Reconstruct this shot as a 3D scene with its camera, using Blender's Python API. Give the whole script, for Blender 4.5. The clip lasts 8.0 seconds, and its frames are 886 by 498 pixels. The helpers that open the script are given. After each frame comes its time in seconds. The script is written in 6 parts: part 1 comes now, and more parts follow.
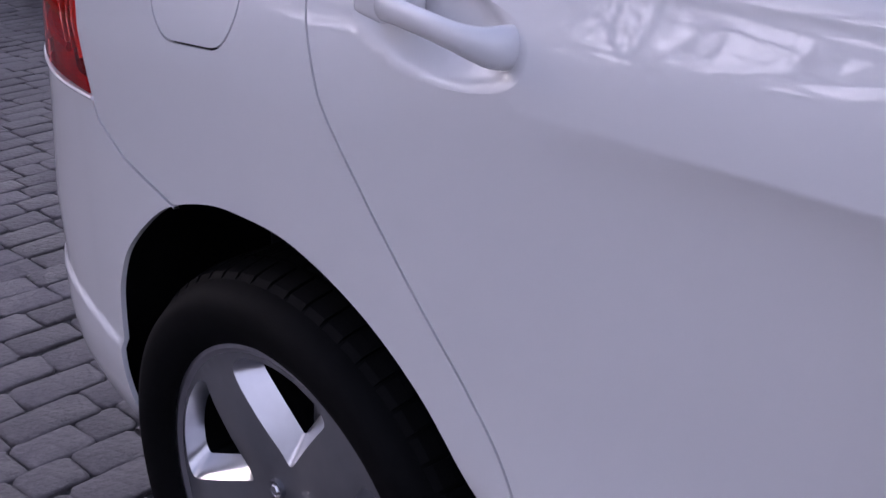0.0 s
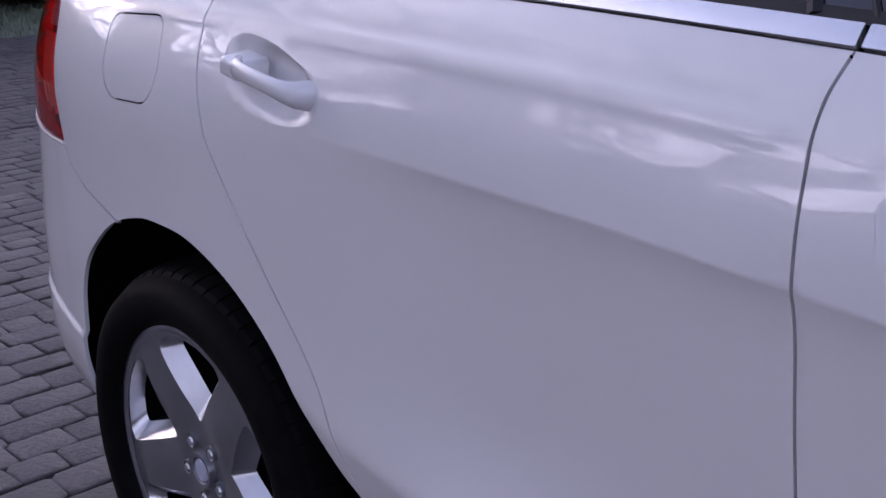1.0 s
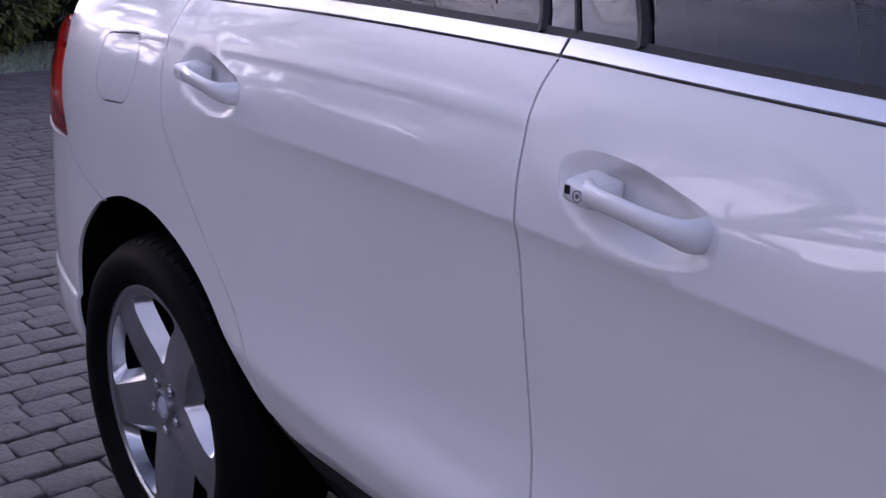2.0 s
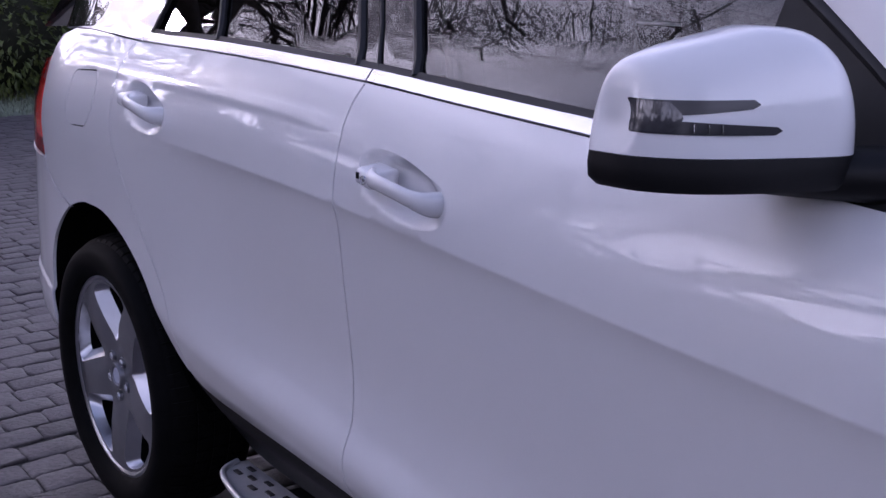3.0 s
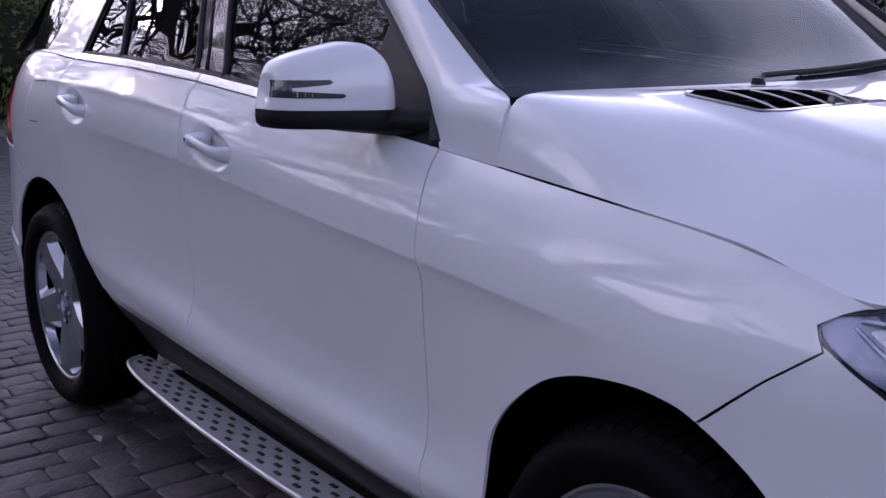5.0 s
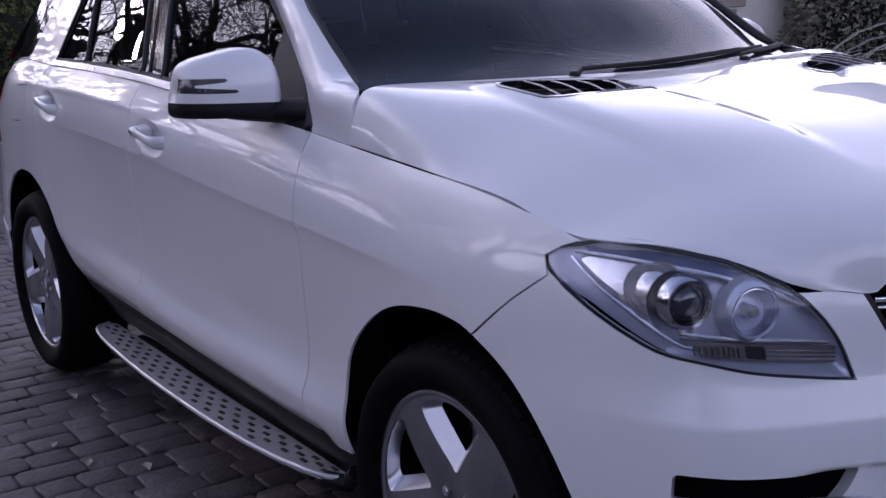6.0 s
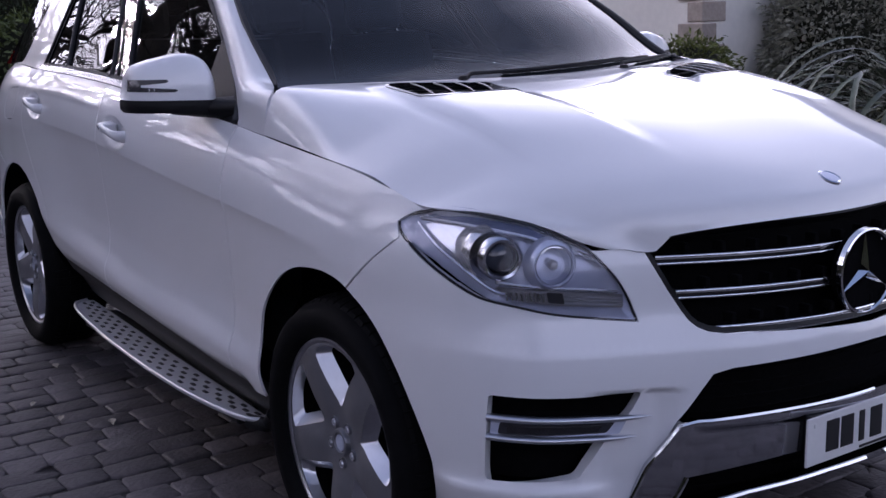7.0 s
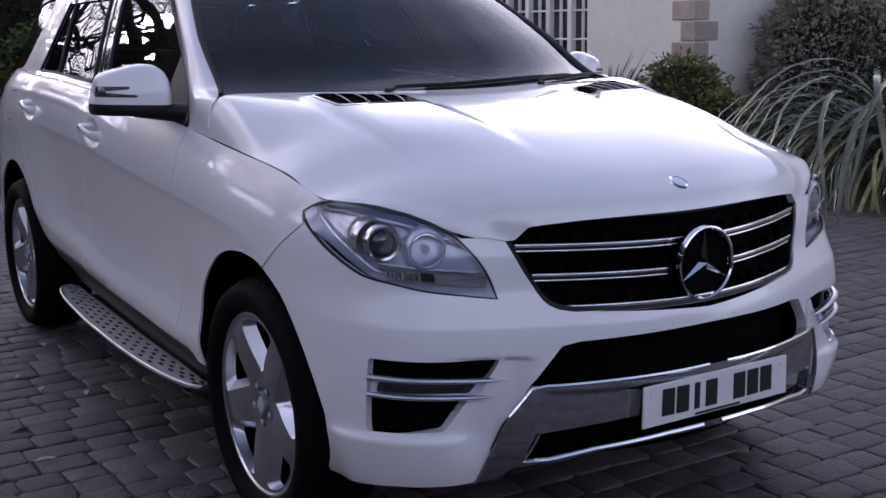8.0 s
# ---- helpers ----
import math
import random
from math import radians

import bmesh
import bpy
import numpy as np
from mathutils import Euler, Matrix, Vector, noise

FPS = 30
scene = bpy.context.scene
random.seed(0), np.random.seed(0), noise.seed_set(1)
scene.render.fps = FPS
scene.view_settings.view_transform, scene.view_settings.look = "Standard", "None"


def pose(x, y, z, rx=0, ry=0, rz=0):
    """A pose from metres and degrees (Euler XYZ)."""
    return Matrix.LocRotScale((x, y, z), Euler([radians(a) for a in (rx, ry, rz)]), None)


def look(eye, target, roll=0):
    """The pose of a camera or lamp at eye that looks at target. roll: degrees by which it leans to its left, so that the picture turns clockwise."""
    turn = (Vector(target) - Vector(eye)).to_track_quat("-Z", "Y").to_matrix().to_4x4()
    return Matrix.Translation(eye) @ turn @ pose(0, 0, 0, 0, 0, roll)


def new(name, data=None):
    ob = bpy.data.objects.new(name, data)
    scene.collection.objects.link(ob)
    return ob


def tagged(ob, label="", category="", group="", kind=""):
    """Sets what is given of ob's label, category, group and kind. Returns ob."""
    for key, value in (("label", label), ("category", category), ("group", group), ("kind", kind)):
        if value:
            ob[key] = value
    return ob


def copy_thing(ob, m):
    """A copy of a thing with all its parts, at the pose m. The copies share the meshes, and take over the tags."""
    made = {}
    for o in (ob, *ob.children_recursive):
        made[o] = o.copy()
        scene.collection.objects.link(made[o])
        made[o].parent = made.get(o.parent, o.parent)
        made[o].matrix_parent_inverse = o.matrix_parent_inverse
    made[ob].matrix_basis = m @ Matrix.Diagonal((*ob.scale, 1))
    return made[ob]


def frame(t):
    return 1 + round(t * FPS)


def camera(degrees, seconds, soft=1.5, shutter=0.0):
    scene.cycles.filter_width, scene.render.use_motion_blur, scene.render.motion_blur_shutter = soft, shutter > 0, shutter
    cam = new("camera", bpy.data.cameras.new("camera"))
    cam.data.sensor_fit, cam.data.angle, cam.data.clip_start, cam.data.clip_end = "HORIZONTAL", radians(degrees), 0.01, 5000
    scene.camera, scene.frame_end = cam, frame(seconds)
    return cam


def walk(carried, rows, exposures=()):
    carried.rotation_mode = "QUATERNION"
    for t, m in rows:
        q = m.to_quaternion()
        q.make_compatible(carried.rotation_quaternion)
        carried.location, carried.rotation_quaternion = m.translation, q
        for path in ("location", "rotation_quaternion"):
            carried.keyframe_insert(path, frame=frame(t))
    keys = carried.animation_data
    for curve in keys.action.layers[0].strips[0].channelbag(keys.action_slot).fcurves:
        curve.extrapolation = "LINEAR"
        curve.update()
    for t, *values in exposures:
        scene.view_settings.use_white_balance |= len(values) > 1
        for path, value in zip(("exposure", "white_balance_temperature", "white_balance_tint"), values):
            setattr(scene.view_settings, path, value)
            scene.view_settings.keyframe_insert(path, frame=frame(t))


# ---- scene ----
from mathutils import geometry

cam = camera(42.3, 8.0)
PATH = [
    (0, (1.141, -1.670, 1.342), (-0.205, -0.402, 0.580), -1.65),
    (0.5, (1.355, -1.819, 1.373), (0.008, -0.489, 0.724), 0.21),
    (1, (1.710, -1.814, 1.390), (0.284, -0.554, 0.775), -1.64),
    (1.5, (1.967, -1.853, 1.391), (0.493, -0.632, 0.812), -1.08),
    (3, (2.877, -1.983, 1.415), (1.327, -0.807, 0.952), -0.67),
    (3.5, (3.170, -2.008, 1.428), (1.604, -0.846, 0.981), -0.93),
    (4, (3.493, -2.057, 1.428), (1.920, -0.901, 0.992), -1.35),
    (4.5, (3.796, -2.147, 1.427), (2.225, -0.983, 1.007), -0.95),
    (6, (4.770, -2.219, 1.448), (3.166, -1.099, 1.029), -2.24),
    (6.5, (5.069, -2.209, 1.444), (3.451, -1.109, 1.032), -2.32),
    (7, (5.375, -2.237, 1.443), (3.748, -1.145, 1.045), -1.86),
    (7.5, (5.655, -2.249, 1.462), (4.019, -1.167, 1.070), -1.25),
    (8, (5.938, -2.199, 1.461), (4.280, -1.145, 1.084), -0.79),
]
# white balance and exposure of the clip's camera
walk(cam, [(t, look(eye, target, roll)) for t, eye, target, roll in PATH], exposures=[(0.0, 0.70, 5900, 34), (0.7, 0.54, 5860, 34), (1.5, 0.46, 5820, 35), (3.5, 0.34, 5660, 38), (6.5, 0.06, 5720, 32), (8.0, 0.10, 5900, 29)])

# ---- world and sun: a low winter sun behind thin cloud, seen through bare trees ----
SUN_DIR = Vector((-0.925, -0.265, 0.272)).normalized()
world = bpy.data.worlds.new("world")
scene.world = world
world.use_nodes = True
wt = world.node_tree
wn = wt.nodes
bg = wn["Background"]
sky = wn.new("ShaderNodeTexSky")
sky.sky_type = "NISHITA"
sky.sun_disc = False
sky.sun_elevation = math.asin(SUN_DIR.z)
sky.sun_rotation = math.atan2(SUN_DIR.x, SUN_DIR.y)
sky.air_density, sky.dust_density, sky.ozone_density = 1.0, 1.5, 1.5
# thin bright haze low down, thinning to blue overhead, a little uneven
geo = wn.new("ShaderNodeTexCoord")
cmap = wn.new("ShaderNodeMapping")
cmap.inputs["Scale"].default_value = (1.3, 1.3, 3.0)
clouds = wn.new("ShaderNodeTexNoise")
clouds.inputs["Scale"].default_value, clouds.inputs["Detail"].default_value, clouds.inputs["Roughness"].default_value = 1.6, 4.0, 0.5
split = wn.new("ShaderNodeSeparateXYZ")
wave = wn.new("ShaderNodeMath")
wave.operation = "MULTIPLY_ADD"
wave.inputs[1].default_value = -0.55
haze = wn.new("ShaderNodeMapRange")
haze.interpolation_type = "SMOOTHSTEP"
haze.inputs["From Min"].default_value, haze.inputs["From Max"].default_value = -0.06, 0.50
haze.inputs["To Min"].default_value, haze.inputs["To Max"].default_value = 1.0, 0.05
cmix = wn.new("ShaderNodeMix")
cmix.data_type = "RGBA"
cmix.inputs["B"].default_value = (28.0, 27.6, 27.6, 1)
wt.links.new(geo.outputs["Generated"], cmap.inputs["Vector"])
wt.links.new(cmap.outputs["Vector"], clouds.inputs["Vector"])
wt.links.new(geo.outputs["Generated"], split.inputs[0])
wt.links.new(clouds.outputs["Fac"], wave.inputs[0])
wt.links.new(split.outputs["Z"], wave.inputs[2])
wt.links.new(wave.outputs[0], haze.inputs["Value"])
# the haze glows most on the sun's side
side = wn.new("ShaderNodeVectorMath")
side.operation = "DOT_PRODUCT"
side.inputs[1].default_value = Vector((SUN_DIR.x, SUN_DIR.y, 0)).normalized()
glow = wn.new("ShaderNodeMapRange")
glow.interpolation_type = "SMOOTHSTEP"
glow.inputs["From Min"].default_value, glow.inputs["From Max"].default_value = -0.1, 0.85
glow.inputs["To Min"].default_value, glow.inputs["To Max"].default_value = 0.30, 1.0
both_ways = wn.new("ShaderNodeMath")
both_ways.operation = "MULTIPLY"
wt.links.new(geo.outputs["Generated"], side.inputs[0])
wt.links.new(side.outputs["Value"], glow.inputs["Value"])
wt.links.new(haze.outputs["Result"], both_ways.inputs[0])
wt.links.new(glow.outputs["Result"], both_ways.inputs[1])
wt.links.new(both_ways.outputs[0], cmix.inputs["Factor"])
wt.links.new(sky.outputs["Color"], cmix.inputs["A"])
# bright glow of the veiled sun
ring = wn.new("ShaderNodeVectorMath")
ring.operation = "DOT_PRODUCT"
ring.inputs[1].default_value = SUN_DIR
near = wn.new("ShaderNodeMath")
near.operation, near.use_clamp = "MAXIMUM", False
near.inputs[1].default_value = 0.0
power = wn.new("ShaderNodeMath")
power.operation = "POWER"
power.inputs[1].default_value = 45.0
gain = wn.new("ShaderNodeMix")
gain.data_type = "RGBA"
gain.inputs["B"].default_value = (42.0, 41.0, 40.0, 1)
wt.links.new(geo.outputs["Generated"], ring.inputs[0])
wt.links.new(ring.outputs["Value"], near.inputs[0])
wt.links.new(near.outputs[0], power.inputs[0])
wt.links.new(power.outputs[0], gain.inputs["Factor"])
wt.links.new(cmix.outputs["Result"], gain.inputs["A"])
wt.links.new(gain.outputs["Result"], bg.inputs["Color"])
bg.inputs["Strength"].default_value = 0.15

sun_data = bpy.data.lights.new("sun", "SUN")
sun_data.energy, sun_data.angle, sun_data.color = 1.5, radians(4.0), (1.0, 0.90, 0.76)
sun = new("sun", sun_data)
sun.matrix_world = look(SUN_DIR * 60, (0, 0, 0))


# ---- materials ----
def material(name, color, rough=0.5, metal=0.0, coat=0.0, vary=0.0, scale=20.0, bump=0.0, bump_scale=60.0, spec=0.5, rough_vary=0.0, random_tint=0.0, tint2=None, coat_rough=0.03):
    """A surface with colour variation at two scales, and fine relief."""
    m = bpy.data.materials.new(name)
    m.use_nodes = True
    t = m.node_tree
    n, link = t.nodes, t.links.new
    p = n["Principled BSDF"]
    p.inputs["Base Color"].default_value = (*color, 1)
    p.inputs["Roughness"].default_value, p.inputs["Metallic"].default_value = rough, metal
    p.inputs["Coat Weight"].default_value, p.inputs["Coat Roughness"].default_value = coat, coat_rough
    p.inputs["Specular IOR Level"].default_value = spec
    tc = n.new("ShaderNodeTexCoord")
    if vary or tint2:
        a, b = n.new("ShaderNodeTexNoise"), n.new("ShaderNodeTexNoise")
        a.inputs["Scale"].default_value, b.inputs["Scale"].default_value = scale, scale * 0.13
        a.inputs["Detail"].default_value, b.inputs["Detail"].default_value = 6, 3
        link(tc.outputs["Object"], a.inputs["Vector"])
        link(tc.outputs["Object"], b.inputs["Vector"])
        add = n.new("ShaderNodeMath")
        add.operation = "ADD"
        link(a.outputs["Fac"], add.inputs[0])
        link(b.outputs["Fac"], add.inputs[1])
        rng = n.new("ShaderNodeMapRange")
        rng.inputs["From Min"].default_value, rng.inputs["From Max"].default_value = 0.7, 1.3
        link(add.outputs[0], rng.inputs["Value"])
        mix = n.new("ShaderNodeMix")
        mix.data_type = "RGBA"
        low = [c * (1 - vary) for c in color] if tint2 is None else tint2
        high = [min(1, c * (1 + vary)) for c in color]
        mix.inputs["A"].default_value, mix.inputs["B"].default_value = (*low, 1), (*high, 1)
        link(rng.outputs["Result"], mix.inputs["Factor"])
        out = mix.outputs["Result"]
        if random_tint:
            info = n.new("ShaderNodeObjectInfo")
            isl = n.new("ShaderNodeNewGeometry")
            both = n.new("ShaderNodeMath")
            both.operation = "ADD"
            link(info.outputs["Random"], both.inputs[0])
            link(isl.outputs["Random Per Island"], both.inputs[1])
            fr = n.new("ShaderNodeMath")
            fr.operation = "FRACT"
            link(both.outputs[0], fr.inputs[0])
            r2 = n.new("ShaderNodeMapRange")
            r2.inputs["To Min"].default_value, r2.inputs["To Max"].default_value = 1 - random_tint, 1 + random_tint
            link(fr.outputs[0], r2.inputs["Value"])
            sc = n.new("ShaderNodeVectorMath")
            sc.operation = "SCALE"
            link(out, sc.inputs[0])
            link(r2.outputs["Result"], sc.inputs["Scale"])
            out = sc.outputs["Vector"]
        link(out, p.inputs["Base Color"])
        if rough_vary:
            rr = n.new("ShaderNodeMapRange")
            rr.inputs["To Min"].default_value, rr.inputs["To Max"].default_value = max(0.02, rough - rough_vary), rough + rough_vary
            link(rng.outputs["Result"], rr.inputs["Value"])
            link(rr.outputs["Result"], p.inputs["Roughness"])
    if bump:
        c = n.new("ShaderNodeTexNoise")
        c.inputs["Scale"].default_value, c.inputs["Detail"].default_value = bump_scale, 4
        link(tc.outputs["Object"], c.inputs["Vector"])
        bm_ = n.new("ShaderNodeBump")
        bm_.inputs["Strength"].default_value, bm_.inputs["Distance"].default_value = bump, 0.02
        link(c.outputs["Fac"], bm_.inputs["Height"])
        link(bm_.outputs["Normal"], p.inputs["Normal"])
    return m


def glass(name, tint, ior=1.5, rough=0.0):
    """Thin glass: tinted see-through, with Fresnel gloss on top."""
    m = bpy.data.materials.new(name)
    m.use_nodes = True
    t = m.node_tree
    n, link = t.nodes, t.links.new
    n.remove(n["Principled BSDF"])
    a, g, f, mix = n.new("ShaderNodeBsdfTransparent"), n.new("ShaderNodeBsdfGlossy"), n.new("ShaderNodeFresnel"), n.new("ShaderNodeMixShader")
    a.inputs["Color"].default_value = (*tint, 1)
    g.inputs["Roughness"].default_value = rough
    f.inputs["IOR"].default_value = ior
    link(f.outputs[0], mix.inputs[0])
    link(a.outputs[0], mix.inputs[1])
    link(g.outputs[0], mix.inputs[2])
    link(mix.outputs[0], n["Material Output"].inputs["Surface"])
    return m


PAINT = material("white_car_paint", (0.78, 0.78, 0.79), rough=0.32, coat=1.0, vary=0.012, scale=3.0, coat_rough=0.015, spec=0.4)
BLACK = material("black_plastic", (0.005, 0.005, 0.006), rough=0.5, vary=0.2, scale=90, bump=0.06, bump_scale=700, spec=0.3)
# arch felt; also colours in the shade inside wheel rims and spoke openings
LINER_AND_SHADE = material("liner_felt_and_painted_shade", (0.003, 0.003, 0.0035), rough=0.95, vary=0.3, scale=60, spec=0.05)
GLOSSBLACK = material("gloss_black_trim", (0.008, 0.008, 0.01), rough=0.08, coat=1.0, vary=0.1)
RUBBER = material("tyre_rubber", (0.0045, 0.0045, 0.005), rough=0.7, vary=0.25, scale=30, bump=0.05, bump_scale=300, spec=0.07)
SEAL = material("rubber_seal", (0.010, 0.010, 0.012), rough=0.6, vary=0.2, scale=50)
ALLOY = material("silver_alloy_paint", (0.22, 0.22, 0.24), rough=0.36, metal=0.55, coat=0.6, vary=0.05, scale=40, coat_rough=0.08)
BRIGHT = material("polished_alloy", (0.62, 0.63, 0.67), rough=0.30, metal=1.0, vary=0.04, scale=60)
SKID = material("chrome_skid_plate", (0.60, 0.60, 0.62), rough=0.09, metal=1.0, vary=0.06, scale=14)
CHROME = material("chrome", (0.86, 0.86, 0.87), rough=0.06, metal=1.0, vary=0.02, scale=30)
SATIN = material("satin_silver_trim", (0.80, 0.80, 0.82), rough=0.26, metal=0.75, vary=0.02, scale=40)
STEEL = material("brake_steel", (0.26, 0.26, 0.27), rough=0.38, metal=0.9, vary=0.15, scale=50)
TREAD = material("brushed_aluminium", (0.60, 0.60, 0.62), rough=0.42, metal=0.45, vary=0.05, scale=120)
SIDEGLASS = glass("tinted_side_glass", (0.02, 0.022, 0.025), ior=1.70)
FRONTGLASS = glass("front_door_glass", (0.40, 0.46, 0.46), ior=1.80)
SCREEN = glass("windscreen_glass", (0.62, 0.75, 0.88), ior=1.58)
LENS = glass("clear_lamp_lens", (0.93, 0.94, 0.98), ior=1.52)
LAMPGREY = material("lamp_housing_grey", (0.60, 0.64, 0.78), rough=0.25, metal=0.25, vary=0.05, scale=30)
LAMPCHROME = material("lamp_reflector", (0.70, 0.71, 0.76), rough=0.2, metal=1.0, vary=0.03, scale=30)
LAMPBLUE = material("blue_grey_lamp_trim", (0.10, 0.12, 0.20), rough=0.25, metal=0.3, vary=0.15, scale=30)
LAMPDARK = material("lamp_dark_insert", (0.03, 0.03, 0.035), rough=0.25, vary=0.1)
REDGLASS = glass("red_lamp_cover", (1.0, 0.42, 0.38), ior=1.5)
LAMPRED = material("red_lamp_reflector", (0.92, 0.06, 0.05), rough=0.25, vary=0.3, scale=18)
REDBAR = material("bright_red_lens", (0.92, 0.10, 0.06), rough=0.18, coat=1.0, vary=0.15, scale=60)
DEEPRED = material("deep_red_lens", (0.32, 0.012, 0.016), rough=0.1, coat=1.0, vary=0.2)
PLATE = material("plate_white", (0.74, 0.74, 0.73), rough=0.35, vary=0.03, scale=60)
PLATEINK = material("plate_black", (0.012, 0.012, 0.014), rough=0.4, vary=0.1)
CABIN = material("dark_cabin_trim", (0.014, 0.014, 0.018), rough=0.8, vary=0.3, scale=30, spec=0.2)
SEATM = material("black_leather", (0.02, 0.02, 0.022), rough=0.6, vary=0.2, scale=25, spec=0.3)
INDICATOR = material("smoked_indicator_lens", (0.045, 0.045, 0.052), rough=0.12, coat=1.0, vary=0.25, scale=120)
LENSGLASS = material("projector_lens", (0.03, 0.035, 0.05), rough=0.04, coat=1.0, vary=0.1)


# ---- mesh tools ----
def mesh_object(name, verts, faces, mat, parent=None, label="", smooth_shade=True, normals=None):
    me = bpy.data.meshes.new(name)
    me.from_pydata([tuple(map(float, v)) for v in verts], [], [tuple(int(i) for i in f) for f in faces])
    me.materials.append(mat)
    if smooth_shade:
        me.polygons.foreach_set("use_smooth", [True] * len(me.polygons))
    me.update()
    if normals is not None:
        me.normals_split_custom_set_from_vertices([tuple(map(float, v)) for v in normals])
    ob = new(name, me)
    ob.parent = parent
    if label:
        tagged(ob, label)
    return ob


def part(name, bm, mat, parent, label="", smooth_shade=False):
    """Links a bmesh as one mesh object under a thing or a part."""
    me = bpy.data.meshes.new(name)
    bmesh.ops.recalc_face_normals(bm, faces=bm.faces[:])
    bm.to_mesh(me)
    bm.free()
    me.materials.append(mat)
    if smooth_shade:
        me.polygons.foreach_set("use_smooth", [True] * len(me.polygons))
    ob = new(name, me)
    ob.parent = parent
    if label:
        tagged(ob, label)
    return ob


def thing(name, label, category, at=(0, 0, 0), group="", kind=""):
    ob = new(name)
    ob.location = at
    ob.empty_display_size = 0.1
    return tagged(ob, label, category, group, kind)


def box_bm(bm, size, at, bevel=0.0, turn=None, segments=2):
    made = bmesh.ops.create_cube(bm, size=1.0)["verts"]
    m = Matrix.Translation(at) @ (turn.to_4x4() if turn else Matrix()) @ Matrix.Diagonal((*size, 1))
    bmesh.ops.transform(bm, matrix=m, verts=made)
    if bevel:
        edges = list({e for v in made for e in v.link_edges})
        bmesh.ops.bevel(bm, geom=edges, offset=bevel, segments=segments, affect="EDGES", profile=0.5)
    return bm


def box(name, size, at, mat, parent=None, bevel=0.004, turn=None, label=""):
    return part(name, box_bm(bmesh.new(), size, at, bevel, turn), mat, parent, label)


def dense(pts, step=0.02, closed=True):
    """The polygon with its edges cut into short steps."""
    pts = np.array(pts, float)
    out = []
    for i in range(len(pts) if closed else len(pts) - 1):
        a, b = pts[i], pts[(i + 1) % len(pts)]
        n = max(1, int(np.ceil(np.linalg.norm(b - a) / step)))
        out += [a + (b - a) * k / n for k in range(n)]
    if not closed:
        out.append(pts[-1])
    return np.array(out)


def bend(pts, n=8):
    """A smooth open curve through the points (Catmull-Rom)."""
    p = np.array(pts, float)
    p = np.vstack([2 * p[0] - p[1], p, 2 * p[-1] - p[-2]])
    out = []
    for i in range(1, len(p) - 2):
        for k in range(n):
            u = k / n
            a, b, c, d = p[i - 1], p[i], p[i + 1], p[i + 2]
            out.append(0.5 * (2 * b + (c - a) * u + (2 * a - 5 * b + 4 * c - d) * u**2 + (3 * b - a - 3 * c + d) * u**3))
    out.append(p[-2])
    return [tuple(q) for q in out]


def rounded(pts, r=0.01, n=4):
    """A closed polygon with rounded corners."""
    p = np.array(pts, float)
    out = []
    for i in range(len(p)):
        a, b, c = p[i - 1], p[i], p[(i + 1) % len(p)]
        la, lc = np.linalg.norm(a - b), np.linalg.norm(c - b)
        k = min(r, la * 0.45, lc * 0.45)
        s, e = b + (a - b) / la * k, b + (c - b) / lc * k
        for j in range(n + 1):
            u = j / n
            out.append(s * (1 - u) ** 2 + 2 * b * u * (1 - u) + e * u**2)
    return np.array(out)


def inside(poly, q):
    """Which points lie inside a closed polygon."""
    poly, q = np.asarray(poly), np.asarray(q)
    r = np.zeros(len(q), bool)
    x, y = q[:, 0], q[:, 1]
    for (ax, ay), (bx, by) in zip(poly, np.roll(poly, -1, 0)):
        hit = (ay > y) != (by > y)
        if ay != by:
            r ^= hit & (x < (bx - ax) * (y - ay) / (by - ay) + ax)
    return r


def near_edge(poly, q, d):
    poly, q = np.asarray(poly), np.asarray(q)
    best = np.full(len(q), 9e9)
    for a, b in zip(poly, np.roll(poly, -1, 0)):
        ab = b - a
        u = np.clip(((q - a) @ ab) / max(ab @ ab, 1e-12), 0, 1)
        best = np.minimum(best, ((q - a - u[:, None] * ab) ** 2).sum(1))
    return best < d * d


